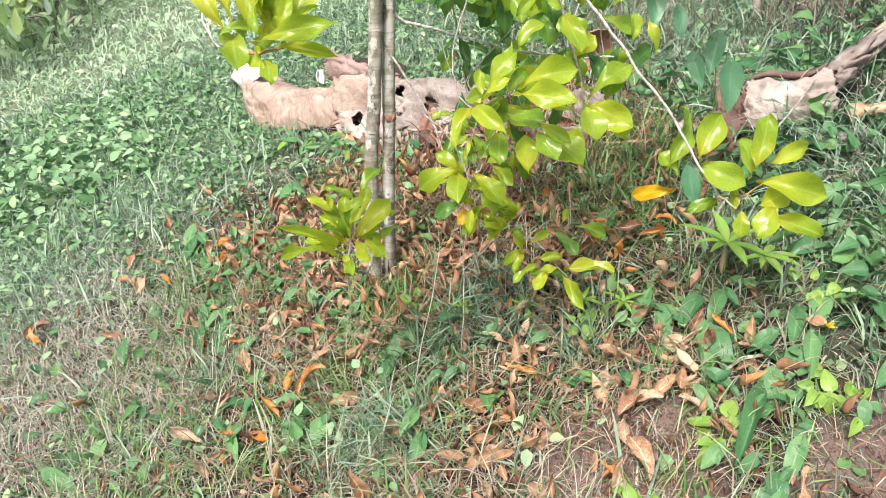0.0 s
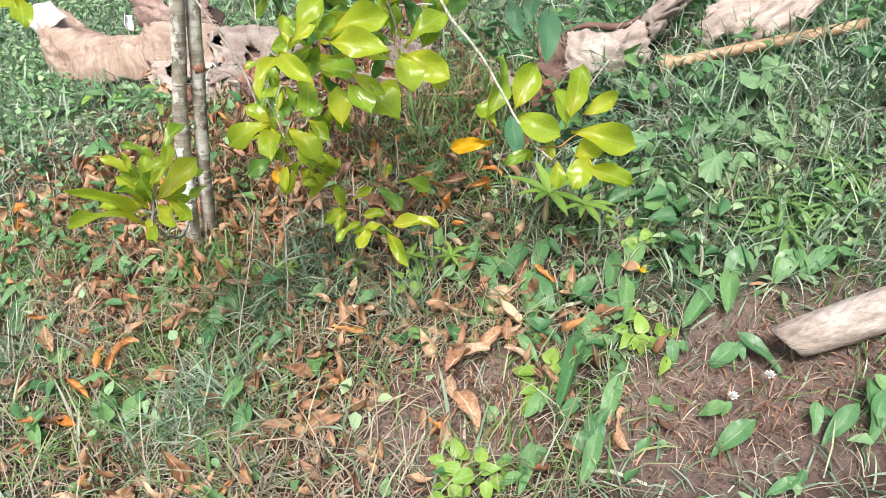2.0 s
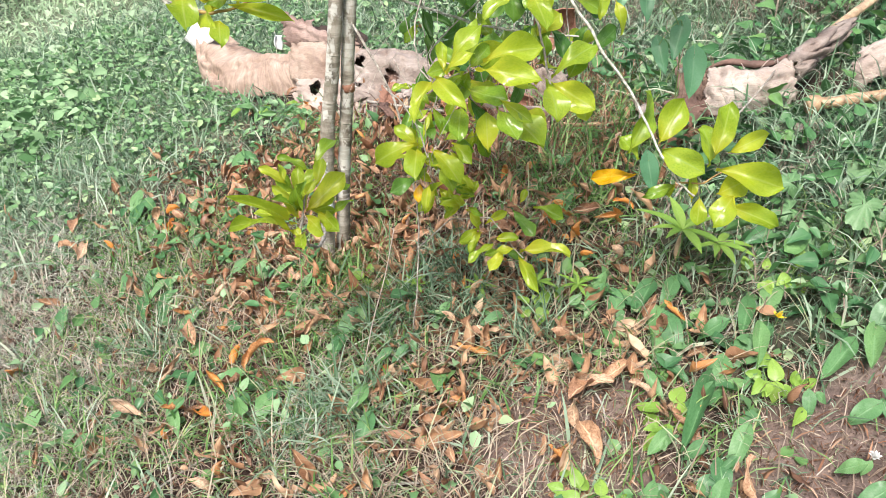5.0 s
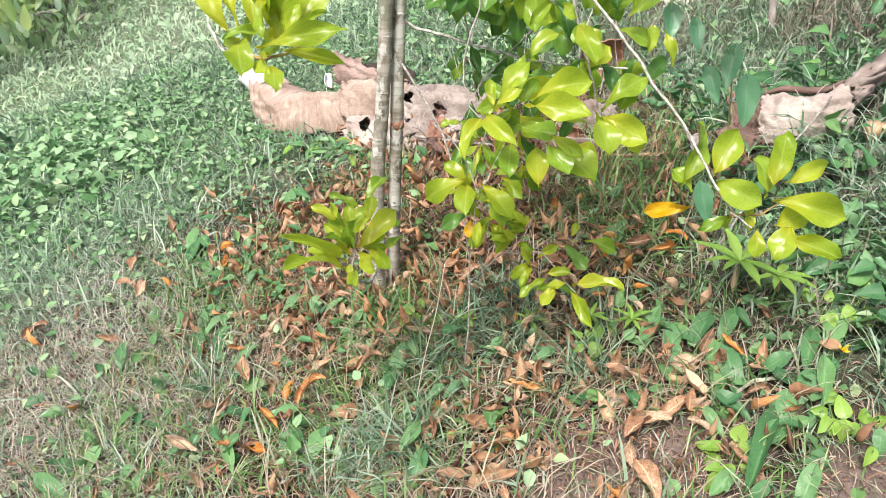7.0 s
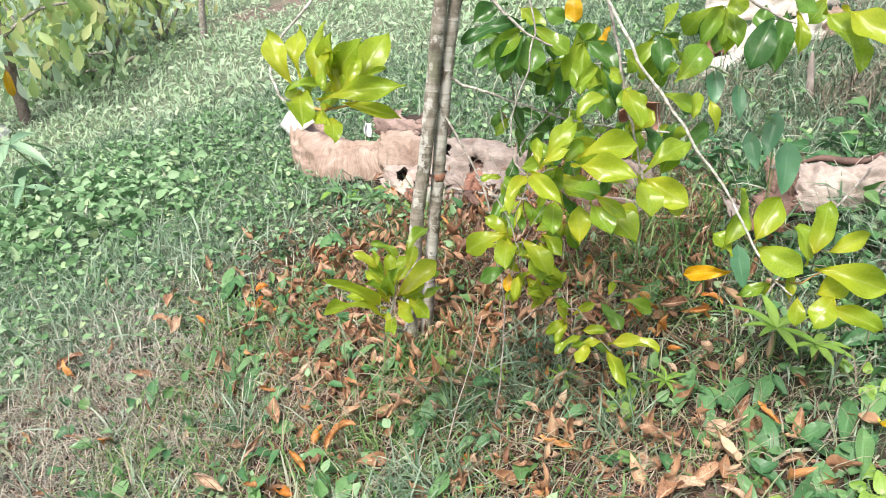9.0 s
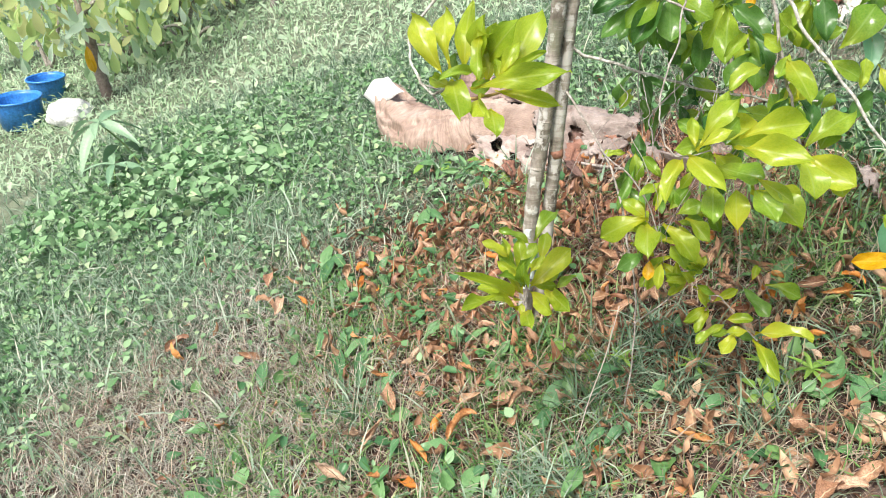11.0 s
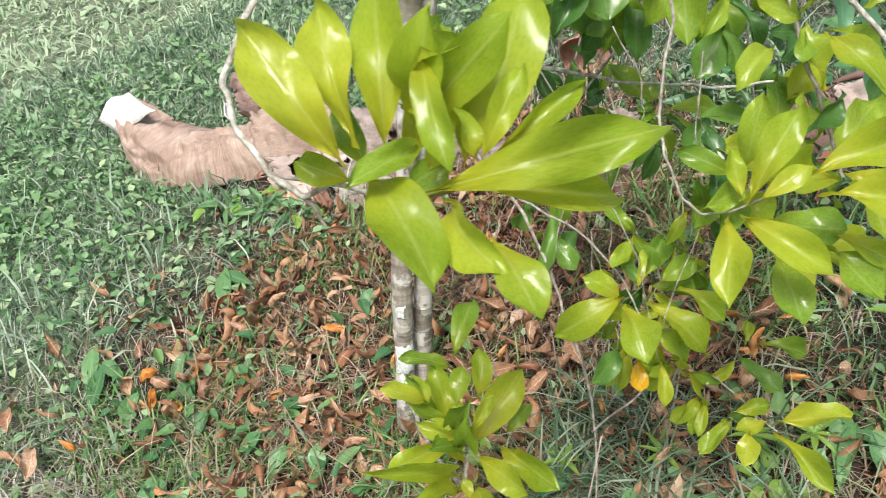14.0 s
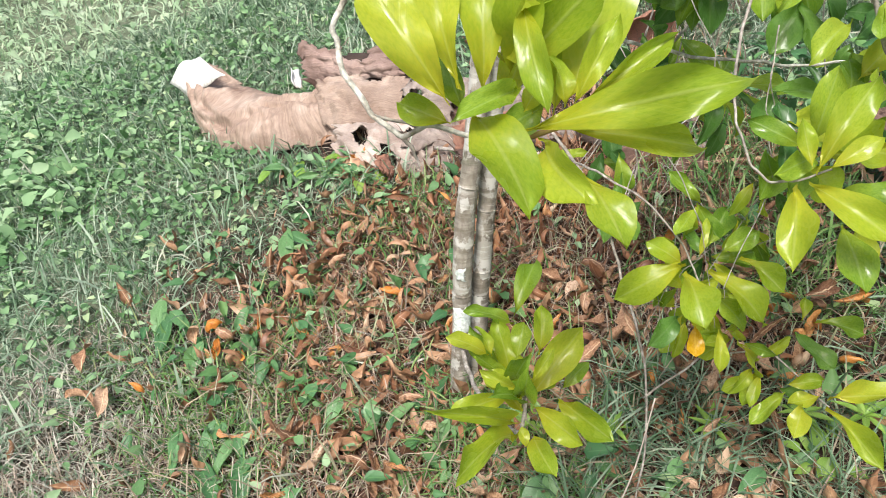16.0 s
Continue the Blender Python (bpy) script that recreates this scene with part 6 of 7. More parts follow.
stick([(1.37, 0.19, 0.49), (1.45, 0.235, 0.51), (1.62, 0.32, 0.575), (1.88, 0.44, 0.675)], 0.017, M_PETIOLE, "thick pale tan leaf rib lying up the bank", "leaf_rib", 5)
stick([tuple(on_ground(0.8, -0.22)), (1.0, -0.09, 0.372), (1.178, 0.03, 0.468), (1.262, 0.1, 0.5)], 0.0032, M_TWIG, "thin dark twig leaning on the pale sheath", "stick", 6)
stick([(0.38, 0.62, 0.16), (0.55, 0.5, 0.2), (0.72, 0.36, 0.25), (0.9, 0.24, 0.3)], 0.008, M_CANE, "dry brown stalk lying under the leaves", "stick", 7)
stick([(0.2, 0.85, 0.16), (0.35, 0.72, 0.18), (0.5, 0.58, 0.21)], 0.006, M_TWIG, "thin grey twig on the flat sheath", "stick", 8)
for k in range(22):
    x0, y0, a, ln = RND.uniform(-0.7, 0.9), RND.uniform(-0.8, 0.9), RND.uniform(0, 6.28), RND.uniform(0.1, 0.3)
    pts = [on_ground(x0 + math.cos(a + s * 0.3) * ln * s, y0 + math.sin(a + s * 0.3) * ln * s, 0.008 + 0.012 * RND.random()) for s in (0, 0.35, 0.7, 1)]
    tagged(stick(pts, RND.uniform(0.0015, 0.003), M_TWIG, "thin grey dead twig on the leaf litter", "twig", k), group="dead twigs")

stick([(0.04, -0.42, -0.02), (0.048, -0.43, 0.06), (0.065, -0.43, 0.16), (0.09, -0.43, 0.27), (0.11, -0.42, 0.38)], 0.0013, M_PALE, "thin pale dead grass stalk leaning upright", "dead_stalk", 11)
# log, cut to a blunt wedge
def build_log():
    axis = [Vector((1.03, -0.955, 0.268)), Vector((1.12, -0.967, 0.293)), Vector((1.3, -0.99, 0.345)), Vector((1.6, -1.03, 0.43)), Vector((1.95, -1.08, 0.53))]
    bm = tube(axis, [0.036, 0.041, 0.042, 0.043, 0.044], 20, 0.05, 9)
    d = (axis[1] - axis[0]).normalized()
    for v in bm.verts:
        s = (v.co - axis[0]).dot(d)
        if s < 0.04:
            side = v.co - (axis[0] + d * s)
            v.co -= d * (0.04 - s) * 0.2 + d * max(0.0, (side.z + 0.02)) * 0.9
    log = tagged(part("log", bm, M_LOG), "pale weathered log lying on bare soil, end hacked to a point", "log")
    return log


build_log()

# ---- fallen leaves ----
DRY = []
for k, (sl, roll, curl, twist) in enumerate([(0.40, 1.9, 0.6, 0.5), (0.38, 2.6, 1.0, -0.5), (0.44, 1.4, 1.3, 0.8), (0.32, 1.7, 3.6, 0.3), (0.46, 1.2, -0.8, 0.7), (0.40, 2.8, 0.7, -0.5), (0.30, 1.3, 4.8, 0.4), (0.42, -1.5, 1.1, -0.8), (0.38, 2.3, -1.1, 0.6), (0.34, 1.2, 2.6, -0.8)]):
    v, f, uv = leaf_grid(sl, 1.0, husk if k % 3 else obovate, 0.1, 0.0, twist, 0.16, 8, 16, seed=k, curl=curl, roll=roll)
    v += 0.009 * np.sin(v[:, [1, 2, 0]] * 37 + k) + 0.006 * np.sin(v[:, [2, 0, 1]] * 71 + 2 * k)
    v[:, 2] -= v[:, 2].min()
    me = array_mesh("fallen_leaf", v, [f], uv)
    me.materials.append(M_DRY)
    me.shade_smooth()
    DRY.append(me)


def fallen_leaf(x, y, size, az, tilt, kind, h=0.004):
    ob = new("fallen_leaf", DRY[kind])
    up = SLOPE.to_track_quat("Z", "Y").to_matrix().to_4x4()
    ob.matrix_world = Matrix.Translation(on_ground(x, y, h)) @ up @ pose(0, 0, 0, tilt, RND.uniform(-25, 25), az) @ Matrix.Scale(size, 4)
    tagged(ob, "curled dry orange-brown leaf lying on the ground", "fallen leaf", "fallen leaves under the tree")
    return ob


count = 0
while count < 128:
    x0, y0 = RND.uniform(-1.1, 1.1), RND.uniform(-1.0, 1.0)
    p = float(litter_zone(x0, y0)) * (1 - 0.6 * float(bare_zone(x0, y0)))
    p = p * (0.55 + 0.45 * math.sin(5.1 * x0 + 2.0 * y0 + 1) * math.sin(4.3 * y0 - 2 * x0))
    p *= 0.45 if (y0 < -0.1 and x0 < 0.0) or x0 < -0.25 else 1.0
    if RND.random() < max(p, 0.04) and no_trunk(x0, y0):
        fallen_leaf(x0, y0, RND.uniform(0.042, 0.08), RND.uniform(0, 360), RND.uniform(-20, 40), RND.randrange(10), RND.uniform(0.003, 0.022))
        count += 1

ORANGE = []
for me in DRY:
    m2 = me.copy()
    m2.materials.clear()
    m2.materials.append(M_ORANGE)
    ORANGE.append(m2)
for x0, y0, n, col in [(0.60, -0.15, 5, ORANGE), (0.66, -0.06, 4, ORANGE), (0.72, -0.12, 3, ORANGE), (-0.435, 0.445, 3, ORANGE), (-0.4, 0.48, 2, ORANGE), (0.306, -0.176, 2, ORANGE), (-0.987, 0.331, 1, ORANGE), (0.05, 0.95, 3, ORANGE), (-0.25, -0.3, 2, ORANGE), (0.5, -0.22, 2, ORANGE), (0.55, 0.2, 3, ORANGE)]:
    for k in range(n):
        ob = fallen_leaf(x0 + RND.uniform(-0.05, 0.05), y0 + RND.uniform(-0.05, 0.05), RND.uniform(0.05, 0.085), RND.uniform(0, 360), RND.uniform(-10, 50), 0, 0.012)
        ob.data = col[RND.randrange(10)]
        tagged(ob, "bright orange curled dry leaf on the litter", "fallen leaf", "orange leaves under the tree")
# single leaves that lie apart on the clay, below the stems, round them and in the shade
DRY_CLAY = [(0.328, -0.476, 0.077), (0.475, -0.524, 0.089), (0.488, -0.589, 0.062), (0.458, -0.642, 0.045), (0.549, -0.698, 0.06), (0.586, -0.741, 0.062), (0.548, -0.557, 0.075), (0.191, -0.742, 0.046), (0.356, -0.805, 0.065), (0.391, -0.818, 0.054), (0.63, -0.836, 0.066), (0.574, -0.983, 0.059), (0.735, -0.557, 0.062), (0.734, -0.651, 0.059), (0.654, -0.587, 0.092), (0.611, -0.549, 0.069), (0.315, -0.667, 0.059), (0.284, -0.423, 0.059), (0.227, -0.497, 0.058), (0.325, -0.415, 0.053), (0.655, -0.997, 0.073), (0.431, -0.334, 0.056), (0.198, -0.515, 0.057)]
DRY_LOWER = [(-1.025, 0.399, 0.083), (-1.03, 0.325, 0.085), (-0.827, -0.025, 0.074), (-0.391, 0.484, 0.093), (-0.427, -0.188, 0.072), (-0.441, -0.261, 0.1), (-0.35, -0.153, 0.084), (-0.318, 0.097, 0.094), (-0.389, 0.176, 0.088), (-0.22, -0.029, 0.099), (-0.196, -0.312, 0.089), (-0.23, -0.318, 0.089), (-0.451, -0.348, 0.096), (-0.348, -0.369, 0.077), (-0.263, -0.527, 0.061), (0.061, -0.266, 0.08), (-0.025, -0.199, 0.071), (-0.064, -0.265, 0.077), (0.096, -0.498, 0.058), (0.068, -0.507, 0.071), (0.18, -0.296, 0.069), (-0.794, 0.458, 0.092), (-0.719, 0.451, 0.089), (-0.778, 0.571, 0.079), (0.271, -0.385, 0.059), (0.2, -0.478, 0.07), (0.328, -0.471, 0.075), (0.287, -0.484, 0.062)]
DRY_STEMS = [(-0.43, 0.479, 0.089), (-0.46, 0.531, 0.084), (-0.512, 0.5, 0.09), (-0.437, 0.809, 0.08), (-0.257, 0.337, 0.085), (-0.135, 0.358, 0.084), (-0.127, 0.323, 0.075), (-0.1, 0.274, 0.067), (-0.009, 0.37, 0.085), (-0.002, 0.345, 0.083), (-0.346, 0.459, 0.078), (-0.41, 0.173, 0.092), (-0.35, 0.106, 0.082), (-0.299, 0.047, 0.074), (-0.221, -0.032, 0.076), (-0.187, -0.073, 0.069), (-0.042, 0.201, 0.077), (-0.106, 0.057, 0.078), (-0.082, -0.033, 0.069), (-0.017, 0.118, 0.067), (-0.354, -0.005, 0.071), (-0.645, 0.434, 0.061), (-0.15, 0.547, 0.073), (-0.267, 0.539, 0.072)]
DRY_SHADE = [(0.685, -0.067, 0.072), (0.661, -0.142, 0.059), (0.492, -0.25, 0.056), (0.459, -0.148, 0.089), (0.424, -0.185, 0.068), (0.37, -0.127, 0.061), (0.35, -0.285, 0.074), (0.369, -0.273, 0.056), (0.667, -0.293, 0.085), (0.623, -0.268, 0.064), (0.349, 0.173, 0.097), (0.302, 0.13, 0.083), (0.29, 0.074, 0.092), (0.417, 0.226, 0.087), (0.304, -0.182, 0.069), (0.394, -0.346, 0.053), (0.437, -0.232, 0.066), (0.588, -0.333, 0.044), (0.266, -0.349, 0.062)]
for k, (x0, y0, size) in enumerate(DRY_CLAY + DRY_LOWER + DRY_STEMS + DRY_SHADE):
    kind = RND.choice((0, 1, 2, 4, 5, 7, 8, 9)) if k < 51 else RND.choice((0, 1, 3, 3, 5, 6, 6, 9))
    ob = fallen_leaf(x0, y0, size * (1.25 if kind in (3, 6) else 1.1), RND.uniform(0, 360), RND.uniform(-10, 35), kind, 0.016)
    if k % 12 == 0 or k == 52:
        ob.data = ORANGE[kind]
        tagged(ob, "bright orange curled dry leaf on the litter", "fallen leaf", "orange leaves under the tree")
for k in range(16):
    x0, y0 = RND.gauss(0.17, 0.07), RND.gauss(0.1, 0.09)
    fallen_leaf(x0, y0, RND.uniform(0.06, 0.09), RND.uniform(0, 360), RND.uniform(-15, 40), RND.choice((0, 1, 2, 4, 7, 8)), RND.uniform(0.012, 0.035))
for k in range(16):
    x0, y0 = RND.gauss(0.47, 0.09), RND.gauss(-0.13, 0.08)
    fallen_leaf(x0, y0, RND.uniform(0.06, 0.09), RND.uniform(0, 360), RND.uniform(-15, 40), RND.choice((0, 1, 2, 4, 7, 8)), RND.uniform(0.012, 0.035))
tagged(fallen_leaf(0.437, -0.76, 0.1, -95, 12, 4, 0.014), "pale grey dry leaf lying on bare soil")
for x0, y0, az in [(0.438, -0.756, 70), (0.44, -0.68, 20), (0.53, -0.66, 150), (0.57, -0.63, 190)]:
    tagged(fallen_leaf(x0, y0, 0.08, az, 15, 4, 0.008), "pale dry leaf lying on bare soil")

# ---- single weeds ----
def leaf_mesh(name, mat, slim, profile, fold, arch, seed, nu=6, nv=12, twist=0.0, wave=0.03):
    v, f, uv = leaf_grid(slim, 1.0, profile, fold, arch, twist, wave, nu, nv, seed)
    if profile is heart:
        v[:, 1] -= 0.36 * (np.abs(uv[:, 0] - 0.5) * 2) ** 1.3 * (1 - uv[:, 1]) ** 4
    me = array_mesh(name, v, [f], uv)
    me.materials.append(mat)
    me.shade_smooth()
    return me


HEARTS = [leaf_mesh("leaf", M_HEART, 0.44, heart, 0.15, 0.25, 1, wave=0.08), leaf_mesh("leaf", M_HEART, 0.38, heart, 0.24, 0.1, 2, twist=0.4, wave=0.09), leaf_mesh("leaf", M_HEART, 0.5, heart, 0.1, 0.4, 3, wave=0.08), leaf_mesh("leaf", M_HEART, 0.42, heart, 0.35, -0.1, 4, twist=-0.5, wave=0.08)]
PALES = [leaf_mesh("leaf", M_PALEWEED, 0.7, ovate, 0.15, 0.2, 4), leaf_mesh("leaf", M_PALEWEED, 0.62, ovate, 0.1, 0.35, 5)]
LANCES = [leaf_mesh("leaf", M_HEART, 0.26, lance, 0.2, 0.3, 6), leaf_mesh("leaf", M_PALEWEED, 0.24, lance, 0.2, 0.25, 7)]
M_VINE = leaf_material("vine_leaf_blue_green", [(0.0, (0.07, 0.2, 0.1)), (1.0, (0.12, 0.28, 0.15))], 0.5, (0.8, 0.88, 0.82), (0.2, 0.36, 0.2), 0.3)
VINES = [leaf_mesh("leaf", M_VINE, 0.55, heart, 0.12, 0.1, 21, wave=0.06), leaf_mesh("leaf", M_VINE, 0.62, heart, 0.2, 0.15, 22, twist=0.2, wave=0.06)]
BLUES = leaf_mesh("leaf", M_BLUEWEED, 0.25, lance, 0.2, 0.55, 10)
TUFTS = leaf_mesh("leaf", M_FRESH, 0.085, lance, 0.2, 0.5, 12, 2, 10)


def lobed_mesh(seed):
    """A vine leaf with five rounded, toothed lobes round its stalk."""
    rng = np.random.default_rng(seed)
    n, rings = 60, 5
    th = np.linspace(-2.75, 2.75, n + 1)
    out = (0.36 + 0.17 * np.cos(th * 5 / 2.2) * np.cos(th / 4) + 0.035 * np.cos(th * 13 + rng.uniform(0, 6)) + 0.02 * np.cos(th * 23)) * (1 - 0.12 * np.abs(th) / 2.75)
    R, T = np.meshgrid(np.linspace(0.02, 1, rings + 1), th, indexing="ij")
    rr = R * out[None, :]
    x, y = rr * np.sin(T), rr * np.cos(T) + 0.25
    z = 0.05 * np.cos(T * 5 / 2.2 + 3.1) * R ** 2 - 0.14 * R ** 2 + 0.03 * np.sin(5 * x + 7 * y + seed)
    i = np.arange(R.size).reshape(R.shape)
    f = np.stack([i[:-1, :-1], i[:-1, 1:], i[1:, 1:], i[1:, :-1]], -1).reshape(-1, 4)[:, ::-1]
    uv = np.stack([0.5 + 0.5 * R * np.sin(T * 5 / 2.2), R], -1).reshape(-1, 2)
    me = array_mesh("leaf", np.stack([x, y, z], -1).reshape(-1, 3), [f], uv)
    me.materials.append(M_LOBED)
    me.shade_smooth()
    return me


LOBES = [lobed_mesh(1), lobed_mesh(2)]


def weed(name, x, y, meshes, n, size, stem, label, category, spread=0.05, group="", azimuth=None, hang=False):
    """A low weed: stalks rising from one foot, each with a leaf at its end."""
    foot = on_ground(x, y, -0.004)
    ob = thing(name, foot, label, category, group)
    for k in range(n):
        az = RND.uniform(0, 6.28) if azimuth is None else azimuth + RND.uniform(-0.7, 0.7)
        h = stem * RND.uniform(0.5, 1.2)
        o = Vector((math.cos(az), math.sin(az), 0)) * spread * RND.uniform(0.3, 1.2)
        top = foot + o + Vector((0, 0, h))
        st = part("stem", tube([foot, foot + o * 0.4 + Vector((0, 0, h * 0.7)), top], 0.0012, 5), M_STEM, ob)
        lf = new("leaf", RND.choice(meshes))
        lf.parent = ob
        lf.matrix_parent_inverse = ob.matrix_world.inverted()
        s = size * RND.uniform(0.7, 1.25)
        lf.matrix_basis = Matrix.Translation(top) @ pose(0, 0, 0, RND.uniform(0, 55), RND.uniform(-30, 15), 0) @ pose(0, 0, 0, 0, 0, math.degrees(az) - 90 + RND.uniform(-30, 30)) @ pose(0, 0, 0, RND.uniform(-105, -70) if hang else RND.uniform(-30, 15), RND.uniform(-15, 15), 0) @ Matrix.Scale(s, 4)
    return ob


def ring_weed(name, x, y, mesh, n, size, stem, label, category, tiers=1):
    """Narrow leaves in a star round an upright stalk."""
    foot = on_ground(x, y, -0.004)
    ob = thing(name, foot, label, category, "star-leaved weeds")
    part("stem", tube([foot, foot + Vector((0.004, 0, stem * 0.6)), foot + Vector((0.0, -0.004, stem))], 0.0018, 6), M_STEM, ob)
    for t in range(tiers):
        for k in range(n):
            az = 360 * k / n + RND.uniform(-12, 12) + 30 * t
            lf = new("leaf", mesh)
            lf.parent = ob
            lf.matrix_parent_inverse = ob.matrix_world.inverted()
            lf.matrix_basis = Matrix.Translation(foot + Vector((0, 0, stem * (1 - 0.3 * t)))) @ pose(0, 0, 0, 0, 0, az) @ pose(0, 0, 0, RND.uniform(5, 35), 0, 0) @ Matrix.Scale(size * RND.uniform(0.8, 1.15), 4)
    return ob


HEART_LABEL = "creeping weed with long heart-shaped matt green leaves"
HEARTS_CLAY = [(0.601, -0.388, 0.111, -130), (0.616, -0.452, 0.092, -105), (0.699, -0.437, 0.097, -133), (0.752, -0.447, 0.09, -132), (0.672, -0.542, 0.141, -112), (0.689, -0.563, 0.109, -97), (0.774, -0.62, 0.063, 169), (0.636, -0.663, 0.071, -63), (0.731, -0.713, 0.096, -128), (0.589, -0.695, 0.058, -73), (0.674, -0.763, 0.174, -129), (0.558, -0.84, 0.056, -150), (0.61, -0.876, 0.046, -175), (0.686, -0.885, 0.082, -137), (0.625, -0.924, 0.062, -105), (0.489, -0.938, 0.08, -125), (0.596, -0.977, 0.084, -135), (0.449, -0.968, 0.042, 153), (0.592, -0.942, 0.045, -137)]
HEARTS_BANK = [(0.932, -0.546, 0.11, -127), (0.856, -0.582, 0.094, -123), (0.836, -0.664, 0.094, -117), (0.804, -0.674, 0.071, -135), (0.955, -0.771, 0.104, -149), (1.028, -0.75, 0.106, -125), (1.078, -0.707, 0.084, -142), (1.159, -0.762, 0.067, -151), (1.227, -0.79, 0.088, -171), (1.244, -0.812, 0.042, -18), (0.961, -0.906, 0.087, -73), (0.924, -0.901, 0.058, -177), (0.825, -1.006, 0.047, 149), (0.84, -1.058, 0.08, -175), (0.831, -0.848, 0.044, -111), (0.735, -0.767, 0.045, -177), (0.993, -1.123, 0.078, -164), (1.049, -1.13, 0.087, -138), (1.064, -1.095, 0.087, -122), (0.953, -1.091, 0.049, -124), (0.837, -1.178, 0.049, 170)]
HEARTS_LOWER = [(-0.589, 0.677, 0.112, -109), (-0.493, 0.213, 0.078, -123), (-0.52, 0.117, 0.108, -78), (-0.565, 0.21, 0.077, -103), (-0.447, 0.081, 0.096, -97), (-0.369, -0.024, 0.073, -131), (0.037, -0.252, 0.092, -131), (-0.004, -0.317, 0.076, -118), (-0.244, -0.332, 0.072, 167), (-0.329, -0.18, 0.082, 147), (-0.25, -0.4, 0.056, -107), (-0.179, -0.428, 0.065, -104), (-0.393, -0.362, 0.084, -78), (0.031, -0.507, 0.059, -135), (0.034, -0.574, 0.085, -116), (-0.729, -0.262, 0.076, -131), (-0.631, -0.334, 0.059, 167), (-0.591, -0.37, 0.048, -141), (-0.843, -0.297, 0.113, -39), (0.099, -0.409, 0.04, -151), (0.045, -0.429, 0.049, -163), (0.138, -0.407, 0.046, -142), (-0.742, 0.148, 0.084, -93)]
HEARTS_STEMS = [(-0.25, 0.729, 0.134, -102), (-0.34, 0.596, 0.057, -126), (-0.39, 0.52, 0.059, -134), (-0.27, 0.401, 0.053, -163), (-0.394, 0.426, 0.059, -70), (-0.575, 0.622, 0.113, -112), (-0.389, 0.353, 0.044, 163), (-0.282, 0.189, 0.058, -174), (-0.239, 0.131, 0.061, -130), (-0.115, 0.032, 0.064, 166), (-0.176, 0.078, 0.051, -101), (-0.061, -0.042, 0.054, -146), (-0.465, 0.145, 0.074, -130), (0.042, 0.413, 0.056, -144), (-0.523, 0.475, 0.072, -87), (-0.108, 0.448, 0.039, -150), (-0.366, 0.311, 0.038, -122)]
HEARTS_SHADE = [(0.634, -0.035, 0.17, -131), (0.6, -0.412, 0.074, -147), (0.446, -0.392, 0.052, 168), (0.359, -0.384, 0.053, -161), (0.252, -0.319, 0.049, -135), (0.205, -0.187, 0.066, -154)]


def heart_weed(x, y, length, azimuth):
    """One creeping shoot: a stalk out of the ground and a leaf that lies along the slope, now and then with a small one beside it."""
    foot = on_ground(x + RND.uniform(-0.015, 0.015), y + 0.02, -0.004)
    ob = thing("heart_leaved_weed", foot, HEART_LABEL, "weed", "heart-leaved weeds")
    a = radians(azimuth)
    rows = [(0.0, 1.0, 0.0)] + ([(RND.uniform(0.6, 1.4) * RND.choice((-1, 1)), 0.55, 0.02)] if RND.random() < 0.45 else [])
    for turn, share, aside in rows:
        ln = max(length, 0.045) * share * 0.95
        b = on_ground(x + aside, y, 0.036 + RND.uniform(-0.006, 0.012))
        t = on_ground(x + aside + math.cos(a + turn) * ln, y + math.sin(a + turn) * ln, 0.02 + RND.uniform(-0.008, 0.012))
        d = (t - b).normalized()
        f = Vector((-0.2 + RND.uniform(-0.25, 0.25), -0.3 + RND.uniform(-0.2, 0.2), 0.9))
        n = (f - d * f.dot(d)).normalized()
        xx = d.cross(n)
        part("stem", tube([foot, (foot + b) / 2 + Vector((0.004, 0.004, 0.012)), b], 0.0011, 5), M_STEM, ob)
        lf = new("leaf", RND.choice(HEARTS))
        lf.parent = ob
        lf.matrix_parent_inverse = ob.matrix_world.inverted()
        wide = ln * RND.uniform(0.95, 1.25) * (1.2 if ln < 0.07 else 0.95 if ln < 0.11 else 0.75 if ln < 0.14 else 0.55)
        lf.matrix_basis = Matrix.Translation(b) @ Matrix(((xx.x, d.x, n.x, 0), (xx.y, d.y, n.y, 0), (xx.z, d.z, n.z, 0), (0, 0, 0, 1))) @ Matrix.Diagonal((wide, ln, ln, 1))


for row in HEARTS_CLAY + HEARTS_BANK + HEARTS_LOWER + HEARTS_STEMS + HEARTS_SHADE:
    heart_weed(*row)
for x, y in [(0.588, -0.8), (0.6, -0.77), (0.8, -0.78), (0.821, -0.82), (0.376, -0.9), (0.4, -0.93), (0.37, -0.95), (0.471, -0.4), (0.93, -0.5), (0.98, -0.53), (0.1, -0.15)]:
    weed("pale_weed", x, y, PALES, 7, 0.04, 0.04, "low weed with rounded light green leaves", "weed", 0.04, "pale round-leaved weeds")
for x, y in [(0.0, 1.0), (-0.1, 0.98), (-0.2, 1.08), (-0.02, 0.88)]:
    weed("ivy_weed", x, y, HEARTS + PALES[:1], 14, 0.042, 0.05, "leafy green weed growing against the sheath", "weed", 0.06, "weeds by the sheath")
for x, y, s in [(0.8, -0.36, 0.1), (0.86, -0.42, 0.08), (0.47, -0.33, 0.05), (0.34, -0.28, 0.045), (0.2, -0.2, 0.04), (0.55, -0.38, 0.05)]:
    ring_weed("star_leaved_weed", x, y, LANCES[1], 8, s, s * 1.1, "weed with narrow light green leaves in a star", "weed", 1)
